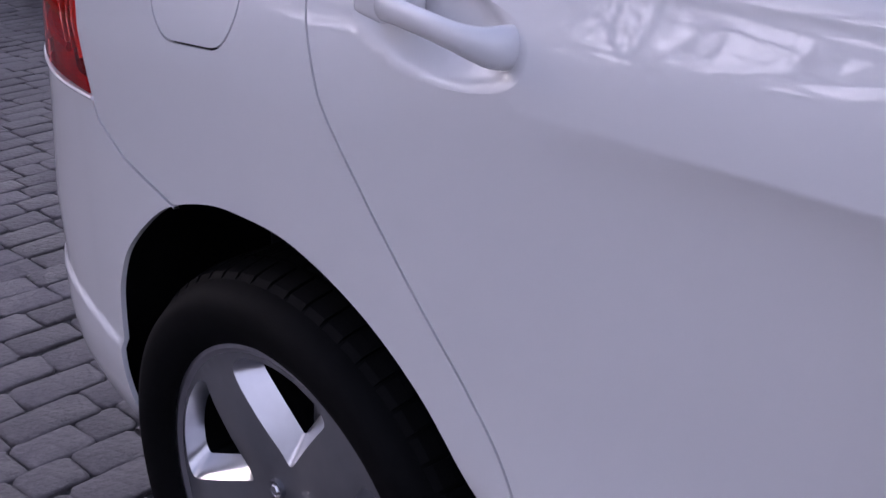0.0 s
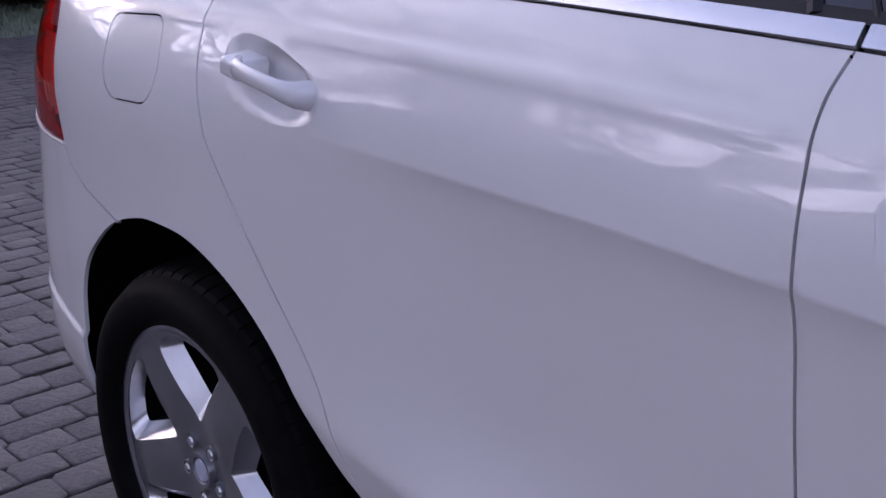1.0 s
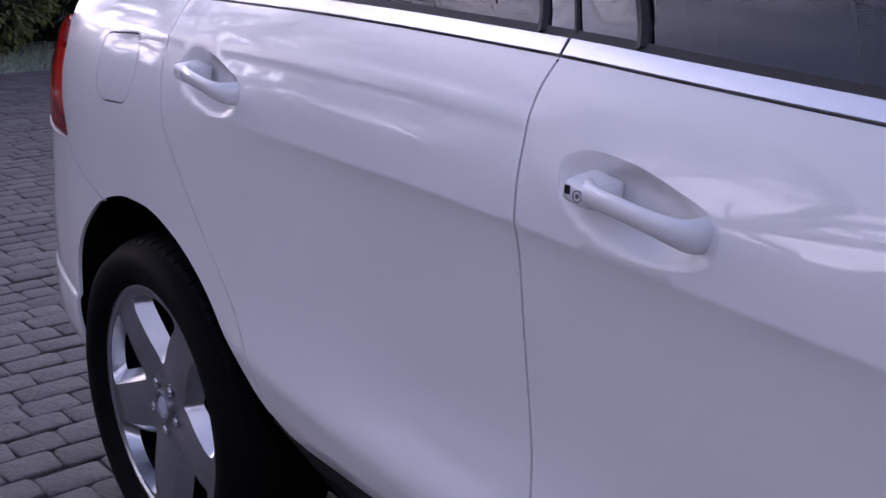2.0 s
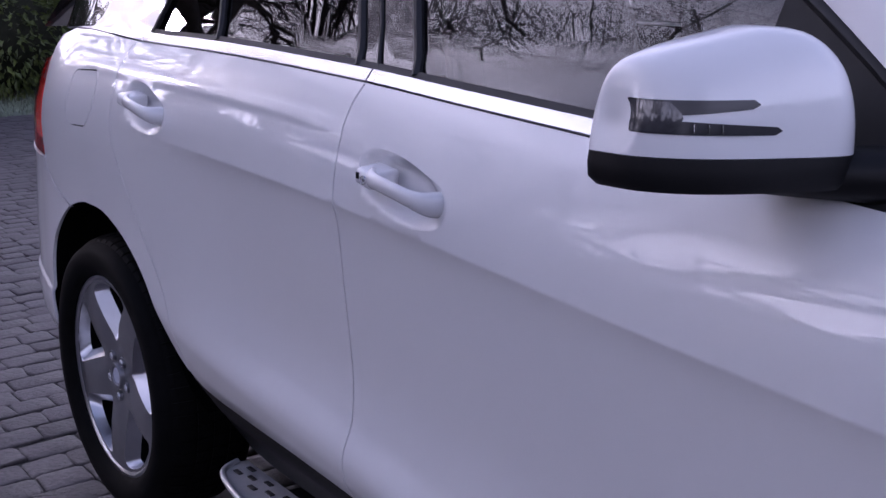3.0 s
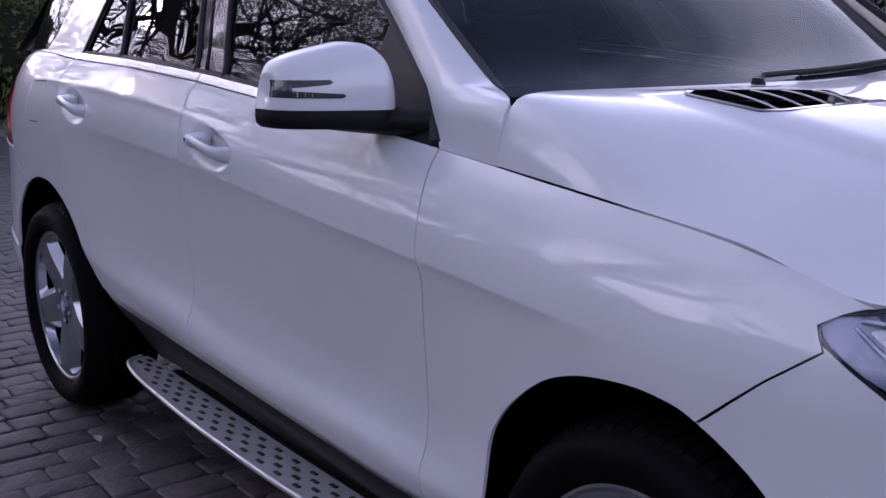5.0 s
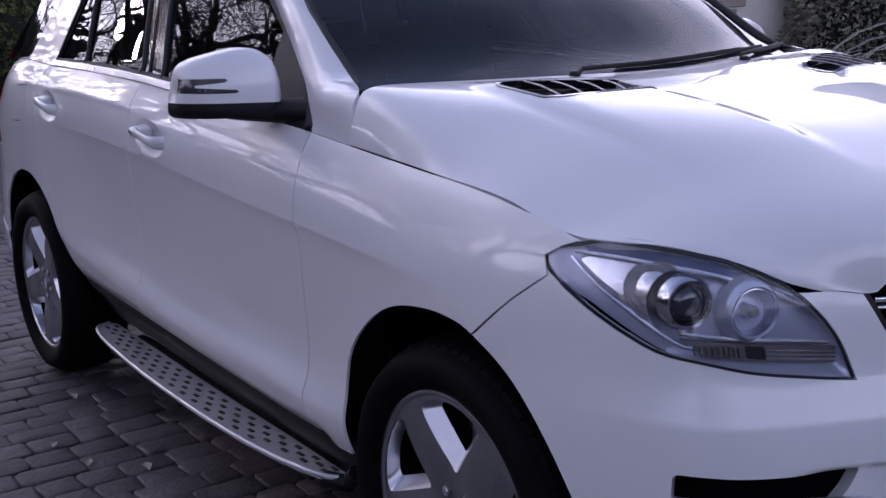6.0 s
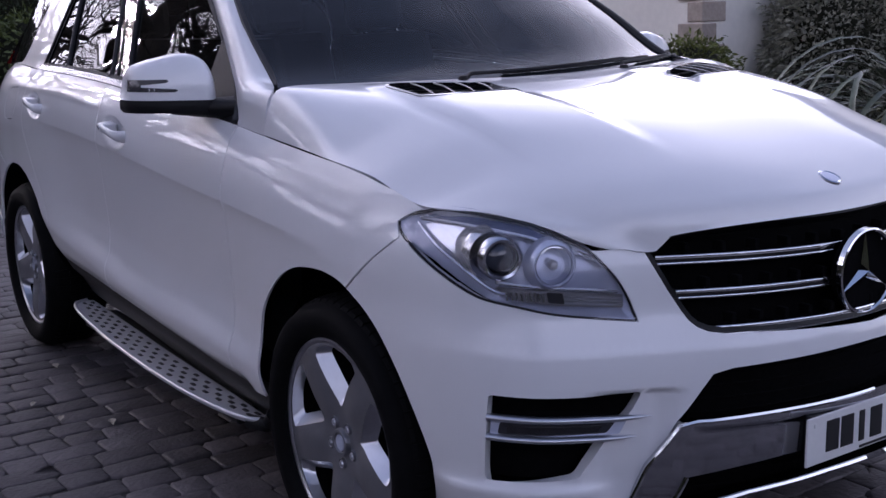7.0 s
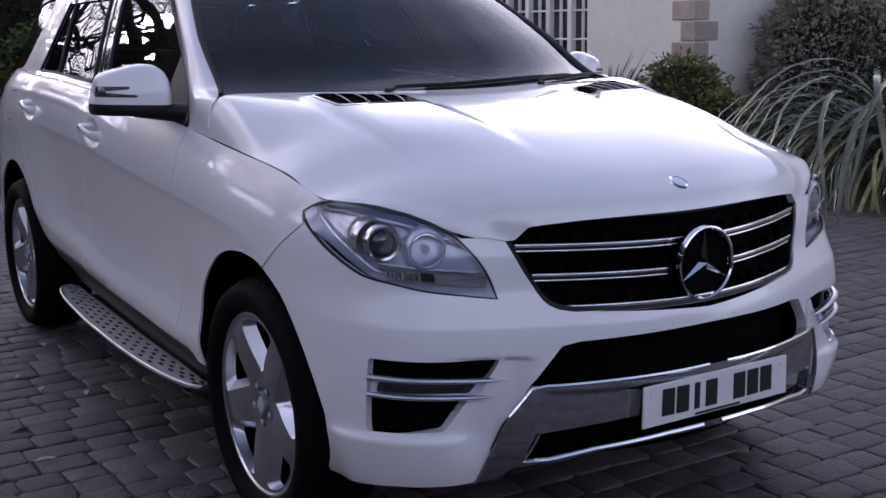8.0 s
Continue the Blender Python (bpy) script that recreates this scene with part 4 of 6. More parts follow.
# ---- tail: lamps, bumper, hatch ----
def tail_lamp(mirror):
    loop = TAIL_EDGE + [(-0.60, 1.205), (-0.98, 1.16), (-1.02, 1.03), (-0.80, 0.985), (-0.56, 0.948), (-0.47, 0.940)]
    lamp = panel("tail_lamp", [loop], LAMPRED, car, -0.012, mirror, step=0.03, label="red wrap-around rear lamp")
    side = -1 if mirror else 1
    surface_panel("tail_lamp_cover", at_depth(0.002), [grown(dense(loop, 0.02), -0.003)], REDGLASS, lamp, 0.03, 0.02, mirror, "clear red cover")
    surface_panel("tail_lamp_blade", at_depth(-0.006), [dense(rounded([(-0.372, 0.955), (-0.41, 1.07), (-0.44, 1.16), (-0.475, 1.16), (-0.455, 1.05), (-0.43, 0.96)], 0.01, 3), 0.02)], DEEPRED, lamp, 0.03, 0.02, mirror)
    for k in range(4):
        tube("lamp_light_bar", [body(s, 0.985 + 0.045 * k + 0.10 * (-0.46 - s), -0.010) * (1, side, 1) for s in np.linspace(-0.47, -0.80, 12)], 0.007, LAMPRED, lamp, 6)
    rim = [body(s, z, 0.001) * (1, side, 1) for s, z in bend([(-0.355, 0.933), (-0.47, 0.934), (-0.56, 0.942), (-0.80, 0.978)], 5)]
    tube("lamp_lip", rim, 0.004, PAINT, lamp, 6)
    for d, lo, hi in ((0.030, 0.985, 1.13), (0.055, 0.995, 1.13), (0.082, 1.0, 1.13)):
        zs = np.linspace(lo, hi, 8)
        tube("light_bar", [body(-0.340 - d - 0.36 * (z - 0.936), z, -0.005) * (1, side, 1) for z in zs], 0.0075, REDBAR, lamp, 6, "bright red light bar", 0.5)
    white = rounded([(-0.418, 1.145), (-0.435, 1.19), (-0.50, 1.195), (-0.49, 1.145)], 0.006, 3)
    surface_panel("reversing_lens", at_depth(-0.003), [dense(white, 0.01)], LAMPGREY, lamp, 0.02, 0.006, mirror, "clear white section")


both(tail_lamp)
k_arch = [p for p in REAR_ARCH if p[0] < -0.13 and p[1] < 0.83]
rb_half = [(-0.138, 0.824), (-0.271, 0.863), (-0.344, 0.903), (-0.364, 0.934), (-0.47, 0.938), (-0.56, 0.946), (-0.80, 0.982), (-1.02, 1.02), (-1.05, 0.82), (S_REAR, 0.80)]
rb_low = [(S_REAR, 0.42), (-1.0, 0.41), (-0.55, 0.41), (-0.38, 0.405)] + k_arch


def mirror_rear(p):
    return (2 * S_REAR - p[0], p[1])


rb = rb_half + [mirror_rear(p) for p in reversed(rb_half[:-1])] + [mirror_rear(p) for p in reversed(rb_low)] + rb_low[1:]


def rear_bumper_skin(s, z):
    return body(s, z, 0.007 * (1 - smooth(0.544, 0.556, z + 0.13 * np.clip(s + 0.33, -0.32, 0))))


rear_bumper = surface_panel("rear_bumper", rear_bumper_skin, [grown(dense(rb, 0.02), -0.002)], PAINT, car, 0.03, 0.008, aspect=0.2)
hatch = [(-1.04, 0.82), (-1.03, 1.27), (S_REAR, 1.30)]
hatch = hatch + [mirror_rear(p) for p in reversed(hatch[:-1])]
tailgate = surface_panel("tailgate", at_depth(0), [dense(hatch, 0.03)], PAINT, car, 0.06, 0.02)

# ---- greenhouse: pillars, side glass, belt strips ----
def glasshouse(mirror):
    side = -1 if mirror else 1

    def strip(name, s0, s1, lo, hi, mat, out, label=""):
        ss = np.linspace(s0, s1, 24)
        loop = [(s, float(BELT(s)) + lo) for s in ss] + [(s, float(BELT(s)) + hi) for s in ss[::-1]]
        return surface_panel(name, at_depth(out), [np.array(loop)], mat, car, 0.03, 0.012, mirror, label)

    strip("belt_strip", 0.175, 1.200, 0.003, 0.022, SATIN, 0.005, "bright silver window strip")
    strip("belt_strip", 1.206, 2.02, 0.003, 0.022, SATIN, 0.005, "bright silver window strip")
    strip("window_seal", 0.20, 2.05, 0.020, 0.032, SEAL, 0.001)
    top = 1.63
    a_line = [(2.309, 1.163), (2.301, 1.172), (2.246, 1.228), (2.179, 1.295), (1.959, 1.440), (1.64, top)]
    # door glass, set in by a few millimetres
    rear_glass = [(0.60, BELT(0.60) + 0.028), (1.145, BELT(1.145) + 0.028), (1.065, 1.41), (0.955, top), (0.42, top - 0.01), (0.53, 1.42)]
    small_glass = [(0.235, BELT(0.235) + 0.028), (0.575, BELT(0.575) + 0.028), (0.505, 1.42), (0.40, top - 0.01), (0.32, top - 0.02), (0.285, 1.46)]
    front_glass = [(1.325, BELT(1.325) + 0.028), (2.02, BELT(2.02) + 0.028), (1.985, 1.415), (1.66, 1.612), (1.12, top), (1.235, 1.41)]
    for name, loop, tint in (("rear_door_glass", rear_glass, SIDEGLASS), ("quarter_glass", small_glass, SIDEGLASS), ("front_door_glass", front_glass, FRONTGLASS)):
        g = surface_panel(name, at_depth(-0.010), [dense([(float(a), float(b)) for a, b in loop], 0.05)], tint, car, 0.08, 0.004, mirror, "tinted window glass", walls=False)
    # gloss black pillars between the panes
    b_post = [(1.150, BELT(1.15) + 0.028), (1.322, BELT(1.322) + 0.028), (1.232, 1.41), (1.115, top), (0.96, top), (1.07, 1.41)]
    surface_panel("door_pillar", at_depth(-0.005), [dense([(float(a), float(b)) for a, b in b_post], 0.03)], GLOSSBLACK, car, 0.05, 0.012, mirror)
    tube("pillar_gap", [body(s, z, -0.004) * (1, side, 1) for s, z in ((1.208, 1.262), (1.165, 1.34), (1.122, 1.415), (1.03, top))], 0.004, SEAL, car, 6)
    for line in (((0.588, 1.29), (0.518, 1.42), (0.41, top)), ((1.318, 1.256), (1.232, 1.41), (1.117, top)), ((0.215, 1.295), (0.272, 1.46), (0.31, top - 0.01)), ((1.148, 1.265), (1.068, 1.41), (0.957, top))):
        pts = [body(s, z, -0.003) * (1, side, 1) for s, z in bend(line, 6)]
        tube("window_divider", pts, 0.009, SEAL, car, 6, "", 0.7)
    surface_panel("window_frame", at_depth(0.0), [dense([(0.26, top - 0.02), (1.62, top - 0.008), (1.60, top + 0.022), (0.28, top + 0.018)], 0.03)], GLOSSBLACK, car, 0.05, 0.012, mirror)
    # black edge of the front door frame, along the windscreen pillar
    pts = [body(s - 0.012, z, -0.001) * (1, side, 1) for s, z in bend(a_line, 6)]
    tube("door_frame_seal", pts, 0.016, SEAL, car, 8, "", 0.8)
    # sail panel that carries the mirror
    sail = [(2.02, BELT(2.02) - 0.010), (2.314, BELT(2.314) - 0.010), (2.300, 1.172), (2.240, 1.228), (2.168, 1.292), (1.985, 1.418), (1.975, 1.30)]
    surface_panel("mirror_sail", at_depth(-0.002), [dense([(float(a), float(b)) for a, b in sail], 0.03)], BLACK, car, 0.04, 0.012, mirror, "matt black triangular mirror base")
    # rear pillar, painted, and the dark wrap-round glass behind it
    d_post = [(0.163, BELT(0.163) + 0.002), (0.205, BELT(0.2) + 0.026), (0.262, 1.46), (0.295, top), (0.30, 1.69), (-0.02, 1.69), (-0.03, top), (-0.082, 1.46), (-0.120, 1.385), (-0.160, 1.320), (-0.20, 1.300), (-0.36, 1.294), (-0.2, 1.2925)]
    surface_panel("rear_pillar", at_depth(0), [dense(d_post, 0.02)], PAINT, car, 0.03, 0.014, mirror)
    wrap = [(-0.21, 1.302), (-0.62, 1.285), (-0.95, 1.28), (-0.70, top), (-0.035, top), (-0.087, 1.46), (-0.125, 1.385), (-0.165, 1.322)]
    surface_panel("rear_side_glass", at_depth(-0.008), [dense(wrap, 0.04)], GLOSSBLACK, car, 0.06, 0.01, mirror)


both(glasshouse)

SIDE_EDGE = bend([(2.314, -0.891, 1.156), (2.294, -0.880, 1.178), (2.273, -0.870, 1.202), (2.250, -0.862, 1.228), (2.222, -0.852, 1.260), (2.185, -0.842, 1.293), (1.965, -0.782, 1.440), (1.64, -0.695, 1.625), (1.45, -0.655, 1.695)], 8)
GLASS_EDGE = bend([(2.497, -0.895, 1.139), (2.501, -0.892, 1.192), (2.503, -0.885, 1.232), (2.498, -0.868, 1.257), (2.446, -0.837, 1.269), (2.340, -0.803, 1.300), (2.110, -0.772, 1.445), (1.78, -0.682, 1.640), (1.60, -0.628, 1.712)], 8)


def pillar(mirror):
    """The painted windscreen pillar, rounded from the door frame to the glass."""
    a, b = spline([(i / (len(SIDE_EDGE) - 1), *p) for i, p in enumerate(SIDE_EDGE)]), spline([(i / (len(GLASS_EDGE) - 1), *p) for i, p in enumerate(GLASS_EDGE)])

    def F(u, v):
        p, q = a(u), b(u)
        round_out = 0.020 * (4 * v * (1 - v)) * smooth(0.0, 0.4, u)
        n = np.stack([0.35 + 0 * u, -0.8 + 0 * u, 0.45 + 0 * u], -1)
        return p + (q - p) * v[..., None] + n * round_out[..., None]

    loop = dense([(0.0, 0.0), (1, 0.0), (1, 1), (0.0, 1)], 0.03)
    surface_panel("windscreen_pillar", F, [loop], PAINT, car, 0.05, 0.012, mirror, flip=True)
    side = -1 if mirror else 1
    tube("windscreen_seal", [np.array(p) * (1, side, 1) + (-0.012, 0.012 * side, 0.002) for p in GLASS_EDGE[33:]], [min(0.013, 0.002 + 0.0015 * k) for k in range(len(GLASS_EDGE) - 33)], SEAL, car, 6)


both(pillar)

glass_side = spline([(0, 2.415, 0.818, 1.258), (0.15, 2.325, 0.792, 1.300), (0.45, 2.10, 0.760, 1.446), (0.8, 1.78, 0.670, 1.638), (1, 1.60, 0.618, 1.712)])


def screen_surface(u, w):
    """Windscreen. u: up. w: across, -1 to 1."""
    u, w = np.broadcast_arrays(np.asarray(u, float), np.asarray(w, float))
    e = glass_side(u)
    k = 1 - np.abs(w) ** 2.4
    return np.stack([e[..., 0] + (0.20 - 0.10 * u) * k, -w * e[..., 1], e[..., 2] + (0.022 + 0.02 * u) * k], -1)


screen = surface_panel("windscreen", screen_surface, [dense([(0, -1), (1, -1), (1, 1), (0, 1)], 0.05)], SCREEN, car, 0.06, 0.005, label="clear windscreen", walls=False)
screen.visible_shadow = False
for lo, hi in ((0.0, 0.075), (0.955, 1.0)):
    surface_panel("screen_band", lambda u, w: screen_surface(u, w) - (0.002, 0, 0.003), [dense([(lo, -1), (hi, -1), (hi, 1), (lo, 1)], 0.05)], SEAL, screen, 0.06, 0.004, walls=False)
surface_panel("scuttle", lambda u, w: np.stack([2.36 + 0.14 * u + 0.20 * (1 - np.abs(w) ** 2.2), -0.85 * w, 1.214 + 0.039 * (1 - w**2) - 0.01 * u], -1), [dense([(0, -1), (1, -1), (1, 1), (0, 1)], 0.08)], BLACK, car, 0.1, 0.01, flip=True)
for y0, y1 in ((-0.30, 0.52), (0.36, 0.80)):
    base = screen_surface(0.02, -y0 / 0.8) + (0.03, 0, -0.002)
    arm = [base + (0, 0, -0.01)] + [screen_surface(0.03 + 0.06 * q, -(y0 + (y1 - y0) * q) / 0.80) + (0.012, 0, 0.008) for q in np.linspace(0.05, 0.9, 10)]
    wiper = tube("wiper", arm, np.linspace(0.007, 0.004, len(arm)), BLACK, car, 6, "black wiper arm and blade")
    tube("wiper_blade", [screen_surface(0.035 + 0.05 * q, -(y0 + 0.08 + (y1 - y0) * q) / 0.80) + (0.006, 0, 0.005) for q in np.linspace(0.1, 1, 12)], 0.006, SEAL, wiper, 6)
    revolve("wiper_hub", [(0, 0.012), (0.012, 0.010), (0.015, 0.0), (0.015, -0.03)], BLACK, wiper, 16, "z", tuple(base))

# Roof, with rails.
roof_mid = spline([(0, 1.70, 1.752), (0.3, 1.1, 1.785), (0.6, 0.4, 1.785), (0.85, -0.3, 1.755), (1, -0.62, 1.715)])
roof_edge = spline([(0, 1.56, 0.60, 1.708), (0.12, 1.36, 0.655, 1.712), (0.5, 0.55, 0.69, 1.712), (0.85, -0.25, 0.655, 1.69), (1, -0.55, 0.58, 1.66)])


def roof_surface(u, r):
    u, r = np.broadcast_arrays(np.asarray(u, float), np.asarray(r, float))
    c, e, q = roof_mid(u), roof_edge(u), np.abs(r)
    g = 0.6 * q**2 + 0.4 * q**6
    return np.stack([c[..., 0] + (e[..., 0] - c[..., 0]) * q**2, -r * e[..., 1], c[..., 1] - (c[..., 1] - e[..., 2]) * g], -1)


surface_panel("roof", roof_surface, [dense([(0, -1), (1, -1), (1, 1), (0, 1)], 0.03)], PAINT, car, 0.05, 0.04)


def roof_side(mirror):
    side = -1 if mirror else 1
    e = roof_edge(np.linspace(0, 1, 20))
    a = np.stack([e[:, 0], -e[:, 1] * side, e[:, 2]], 1)
    lower = np.array([body(s, 1.648, 0.0) * (1, side, 1) for s in np.linspace(1.60, 0.05, 14)] + [body(s, 1.648 - 0.01 * k, 0) * (1, side, 1) for k, s in enumerate(np.linspace(-0.1, -0.60, 6))])
    v = np.vstack([a, (a + lower) / 2 + (0, -0.012 * side, 0.006), lower])
    n = len(a)
    f = [(k * n + i, k * n + i + 1, (k + 1) * n + i + 1, (k + 1) * n + i) for k in range(2) for i in range(n - 1)]
    mesh_object("roof_rail_panel", v, f if mirror else [q[::-1] for q in f], PAINT, car)
    pts = [np.array([x, -0.60 * side, z]) for x, z in ((1.15, 1.755), (1.08, 1.80), (0.9, 1.815), (0.4, 1.818), (-0.1, 1.80), (-0.28, 1.78), (-0.34, 1.735))]
    tube("roof_rail", bend(pts, 4), 0.014, SATIN, car, 8)


both(roof_side)
mesh_object("rear_window", [(-0.62, -0.58, 1.665), (-0.62, 0.58, 1.665), (-0.90, 0.74, 1.28), (-0.90, -0.74, 1.28), (-0.66, 0, 1.715), (-0.98, 0, 1.29)], [(0, 4, 5, 3), (4, 1, 2, 5)], GLOSSBLACK, car)

# ---- mirrors ----
def wing_mirror(mirror):
    side = -1 if mirror else 1
    # the cap's height: low at the outer end, highest towards the door
    crown = spline([(-1, 0.028), (-0.985, 0.056), (-0.95, 0.078), (-0.88, 0.092), (-0.7, 0.104), (0, 0.129), (0.25, 0.1355), (0.5, 0.134), (0.75, 0.119), (0.9, 0.093), (0.975, 0.058), (1, 0.020)])

    def F(t, th, out=0.0):
        """t: across, -1 at the outer end, 1 at the door. th: 0 at the front foot, over the crown, to pi at the back foot."""
        t, th = np.broadcast_arrays(np.asarray(t, float), np.asarray(th, float))
        k = np.clip(1 - np.abs(t) ** 4.5, 0, 1) ** 0.42
        high = crown(t)
        deep = np.where(np.cos(th) > 0, 0.092 - 0.018 * np.clip(-t, 0, 1) ** 2, 0.045) * (0.25 + 0.75 * k)
        c, s = np.cos(th), np.sin(np.clip(th, 0, np.pi))
        x = 2.054 + 0.045 * t + (deep + out) * np.sign(c) * np.abs(c) ** 0.62
        y = -1.002 + 0.121 * t + 0.012 * s * np.clip(-t, 0, 1) ** 3
        return np.stack([x, y, 1.224 + (high + out) * s ** 0.80], -1)

    n, m = 30, 27
    tt = np.sin(np.linspace(-np.pi / 2, np.pi / 2, n))
    th = np.linspace(0, np.pi, m)
    v = np.vstack([F(np.full(m, t), th) for t in tt])
    f = [(i * m + j, (i + 1) * m + j, (i + 1) * m + j + 1, i * m + j + 1) for i in range(n - 1) for j in range(m - 1)]
    f += [tuple(range(m)), tuple((n - 1) * m + j for j in range(m))[::-1]]
    cap = mesh_object("wing_mirror", v * (1, side, 1), f if mirror else [w[::-1] for w in f], PAINT, car, "white wing mirror on a black foot")
    def level(t, z, out=0.0016):
        """The cap's front face at the height z over its foot."""
        t, z = np.broadcast_arrays(np.asarray(t, float), np.asarray(z, float))
        high = crown(t)
        return F(t, np.arcsin(np.clip(z / high, 0, 1) ** 1.25), out)

    upper = [(-0.984, 0.0435), (-0.76, 0.0435), (-0.24, 0.0505), (-0.17, 0.0550), (-0.22, 0.0600), (-0.982, 0.0580)]
    lower = [(-0.994, 0.0240), (-0.05, 0.0240), (0.02, 0.0285), (-0.03, 0.0325), (-0.76, 0.0375), (-0.99, 0.0375)]
    for line in (upper, lower):
        surface_panel("indicator_strip", level, [dense(rounded(line, 0.004, 3), 0.012)], LAMPDARK, cap, 0.03, 0.003, mirror, aspect=0.3)
    end = dense(rounded([(-0.994, 0.026), (-0.83, 0.026), (-0.78, 0.034), (-0.76, 0.0405), (-0.78, 0.047), (-0.83, 0.056), (-0.982, 0.056)], 0.004, 3), 0.01)
    surface_panel("indicator_lens", lambda t, z: level(t, z, 0.0022), [end], INDICATOR, cap, 0.03, 0.003, mirror, aspect=0.3)
    for t in (-0.70, -0.60, -0.50):
        tube("indicator_rib", [level(t, z, 0.0032) * (1, side, 1) for z in (0.0255, 0.030, 0.0345)], 0.0010, LAMPCHROME, cap, 5)
    # black foot: a shallow tray under the cap, and the arm to the door
    bm = bmesh.new()
    ring = []
    for dz, k in ((0.0, 1.0), (-0.012, 1.01), (-0.028, 1.0), (-0.037, 0.93)):
        p = np.vstack([F(tt, np.zeros(n)), F(tt[::-1], np.full(n, np.pi))])
        c = np.array([2.061, -1.002, 0])
        w = (p - c) * (k, k, 1) + c + (0, 0, dz - 0.001)
        ring.append([bm.verts.new(tuple(t * (1, side, 1))) for t in w])
    nn = len(ring[0])
    for r0, r1 in zip(ring, ring[1:]):
        for i in range(nn):
            bm.faces.new((r0[i], r0[(i + 1) % nn], r1[(i + 1) % nn], r1[i]))
    bm.faces.new(ring[-1])
    bm.faces.new(ring[0])
    part("mirror_foot", bm, BLACK, cap, "matt black foot", True).data.set_sharp_from_angle(angle=radians(45))
    arm = [np.array(p) * (1, side, 1) for p in ((2.065, -0.99, 1.198), (2.10, -0.93, 1.197), (2.155, -0.88, 1.199), (2.23, -0.83, 1.200))]
    tube("mirror_arm", bend(arm, 4), np.linspace(0.026, 0.050, 13), BLACK, cap, 12, "", 0.75)
    box("mirror_glass", (0.004, 0.19, 0.085), (2.004, -0.995 * side, 1.276), CHROME, cap, 0.002)


both(wing_mirror)

# ---- wheels ----
WHEEL_R, RIM_R = 0.372, 0.270


def wheel(x, mirror):
    side = -1 if mirror else 1
    dish = spline([(0, -0.016), (0.05, -0.016), (0.09, -0.010), (0.17, -0.002), (0.23, 0.0), (0.252, 0.0), (0.262, -0.003), (0.27, -0.010)])

    def F(u, w):
        r = np.sqrt(u**2 + w**2)
        phi = np.arctan2(w, u)
        crown = 0.006 * np.cos(5 * (phi - radians(88 + 36))) * smooth(0.06, 0.12, r) * (1 - smooth(0.2, 0.25, r))
        return np.stack([u, -(dish(r) + crown), w], -1)

    a = np.linspace(0, 2 * np.pi, 96, endpoint=False)
    loops = [np.stack([0.268 * np.cos(a), 0.268 * np.sin(a)], 1)]
    for k in range(5):
        c = radians(88 + 72 * k)
        pts = [(0.092, 0), (0.234, -25.5), (0.246, -20), (0.2485, -9), (0.249, 0), (0.2485, 9), (0.246, 20), (0.234, 25.5)]
        loops.append(dense(rounded([(r * math.cos(c + radians(d)), r * math.sin(c + radians(d))) for r, d in pts], 0.010, 3), 0.010))
    rim = surface_panel("wheel", F, loops, ALLOY, car, 0.014, 0.045, False, "silver five-spoke alloy wheel", walls=False)
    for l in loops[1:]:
        # cut sides of an opening: a bright bevel, then walls coloured black as shade
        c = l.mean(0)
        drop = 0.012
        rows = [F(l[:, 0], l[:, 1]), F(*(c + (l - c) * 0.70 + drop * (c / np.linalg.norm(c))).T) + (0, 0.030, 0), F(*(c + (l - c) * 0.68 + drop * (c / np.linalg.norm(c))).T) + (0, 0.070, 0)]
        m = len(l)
        for i, mat in ((0, BRIGHT), (1, LINER_AND_SHADE)):
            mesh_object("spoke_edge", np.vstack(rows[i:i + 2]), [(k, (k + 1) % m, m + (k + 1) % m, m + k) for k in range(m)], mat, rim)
    rim.location = (x, -0.914 * side, 0.382)
    rim.scale = (1.027, 1.0, 1.027)
    rim.rotation_euler = (0, 0, 0 if not mirror else math.pi)
    # rim lip, and a barrel coloured near black for the shade inside
    revolve("rim_lip", [(0.255, -0.001), (0.262, 0.004), (0.270, 0.003), (0.2755, -0.004), (0.273, -0.014), (0.262, -0.02)], BRIGHT, rim, 96).data.transform(Matrix.Scale(-1, 4, (0, 1, 0)))
    revolve("rim_barrel", [(0.262, 0.012), (0.250, 0.03), (0.240, 0.06), (0.238, 0.16), (0.250, 0.20), (0.268, 0.215)], LINER_AND_SHADE, rim, 64)
    revolve("hub_cap", [(0.0, -0.002), (0.024, -0.002), (0.026, -0.006), (0.034, -0.007), (0.037, 0.0), (0.038, 0.02)], ALLOY, rim, 40, "y", (0, 0.010, 0), "grey centre cap")
    revolve("cap_badge", [(0.0, -0.0045), (0.020, -0.004), (0.022, -0.001)], LAMPGREY, rim, 24, "y", (0, 0.010, 0))
    for k in range(5):
        c = radians(88 + 36 + 72 * k)
        p = (0.056 * math.cos(c), 0.016, 0.056 * math.sin(c))
        revolve("wheel_bolt", [(0, -0.010), (0.007, -0.010), (0.009, -0.007), (0.009, 0.004)], BRIGHT, rim, 6, "y", p)
        revolve("bolt_well", [(0.0095, 0.000), (0.012, -0.004), (0.0145, -0.004), (0.0150, 0.004)], ALLOY, rim, 20, "y", (p[0], 0.012, p[2]))
    revolve("brake_disc", [(0.07, 0.085), (0.175, 0.085), (0.178, 0.09), (0.178, 0.115), (0.07, 0.115)], STEEL, rim, 64)
    revolve("brake_hub", [(0.0, 0.07), (0.07, 0.07), (0.075, 0.085), (0.075, 0.15), (0.0, 0.15)], LINER_AND_SHADE, rim, 32)
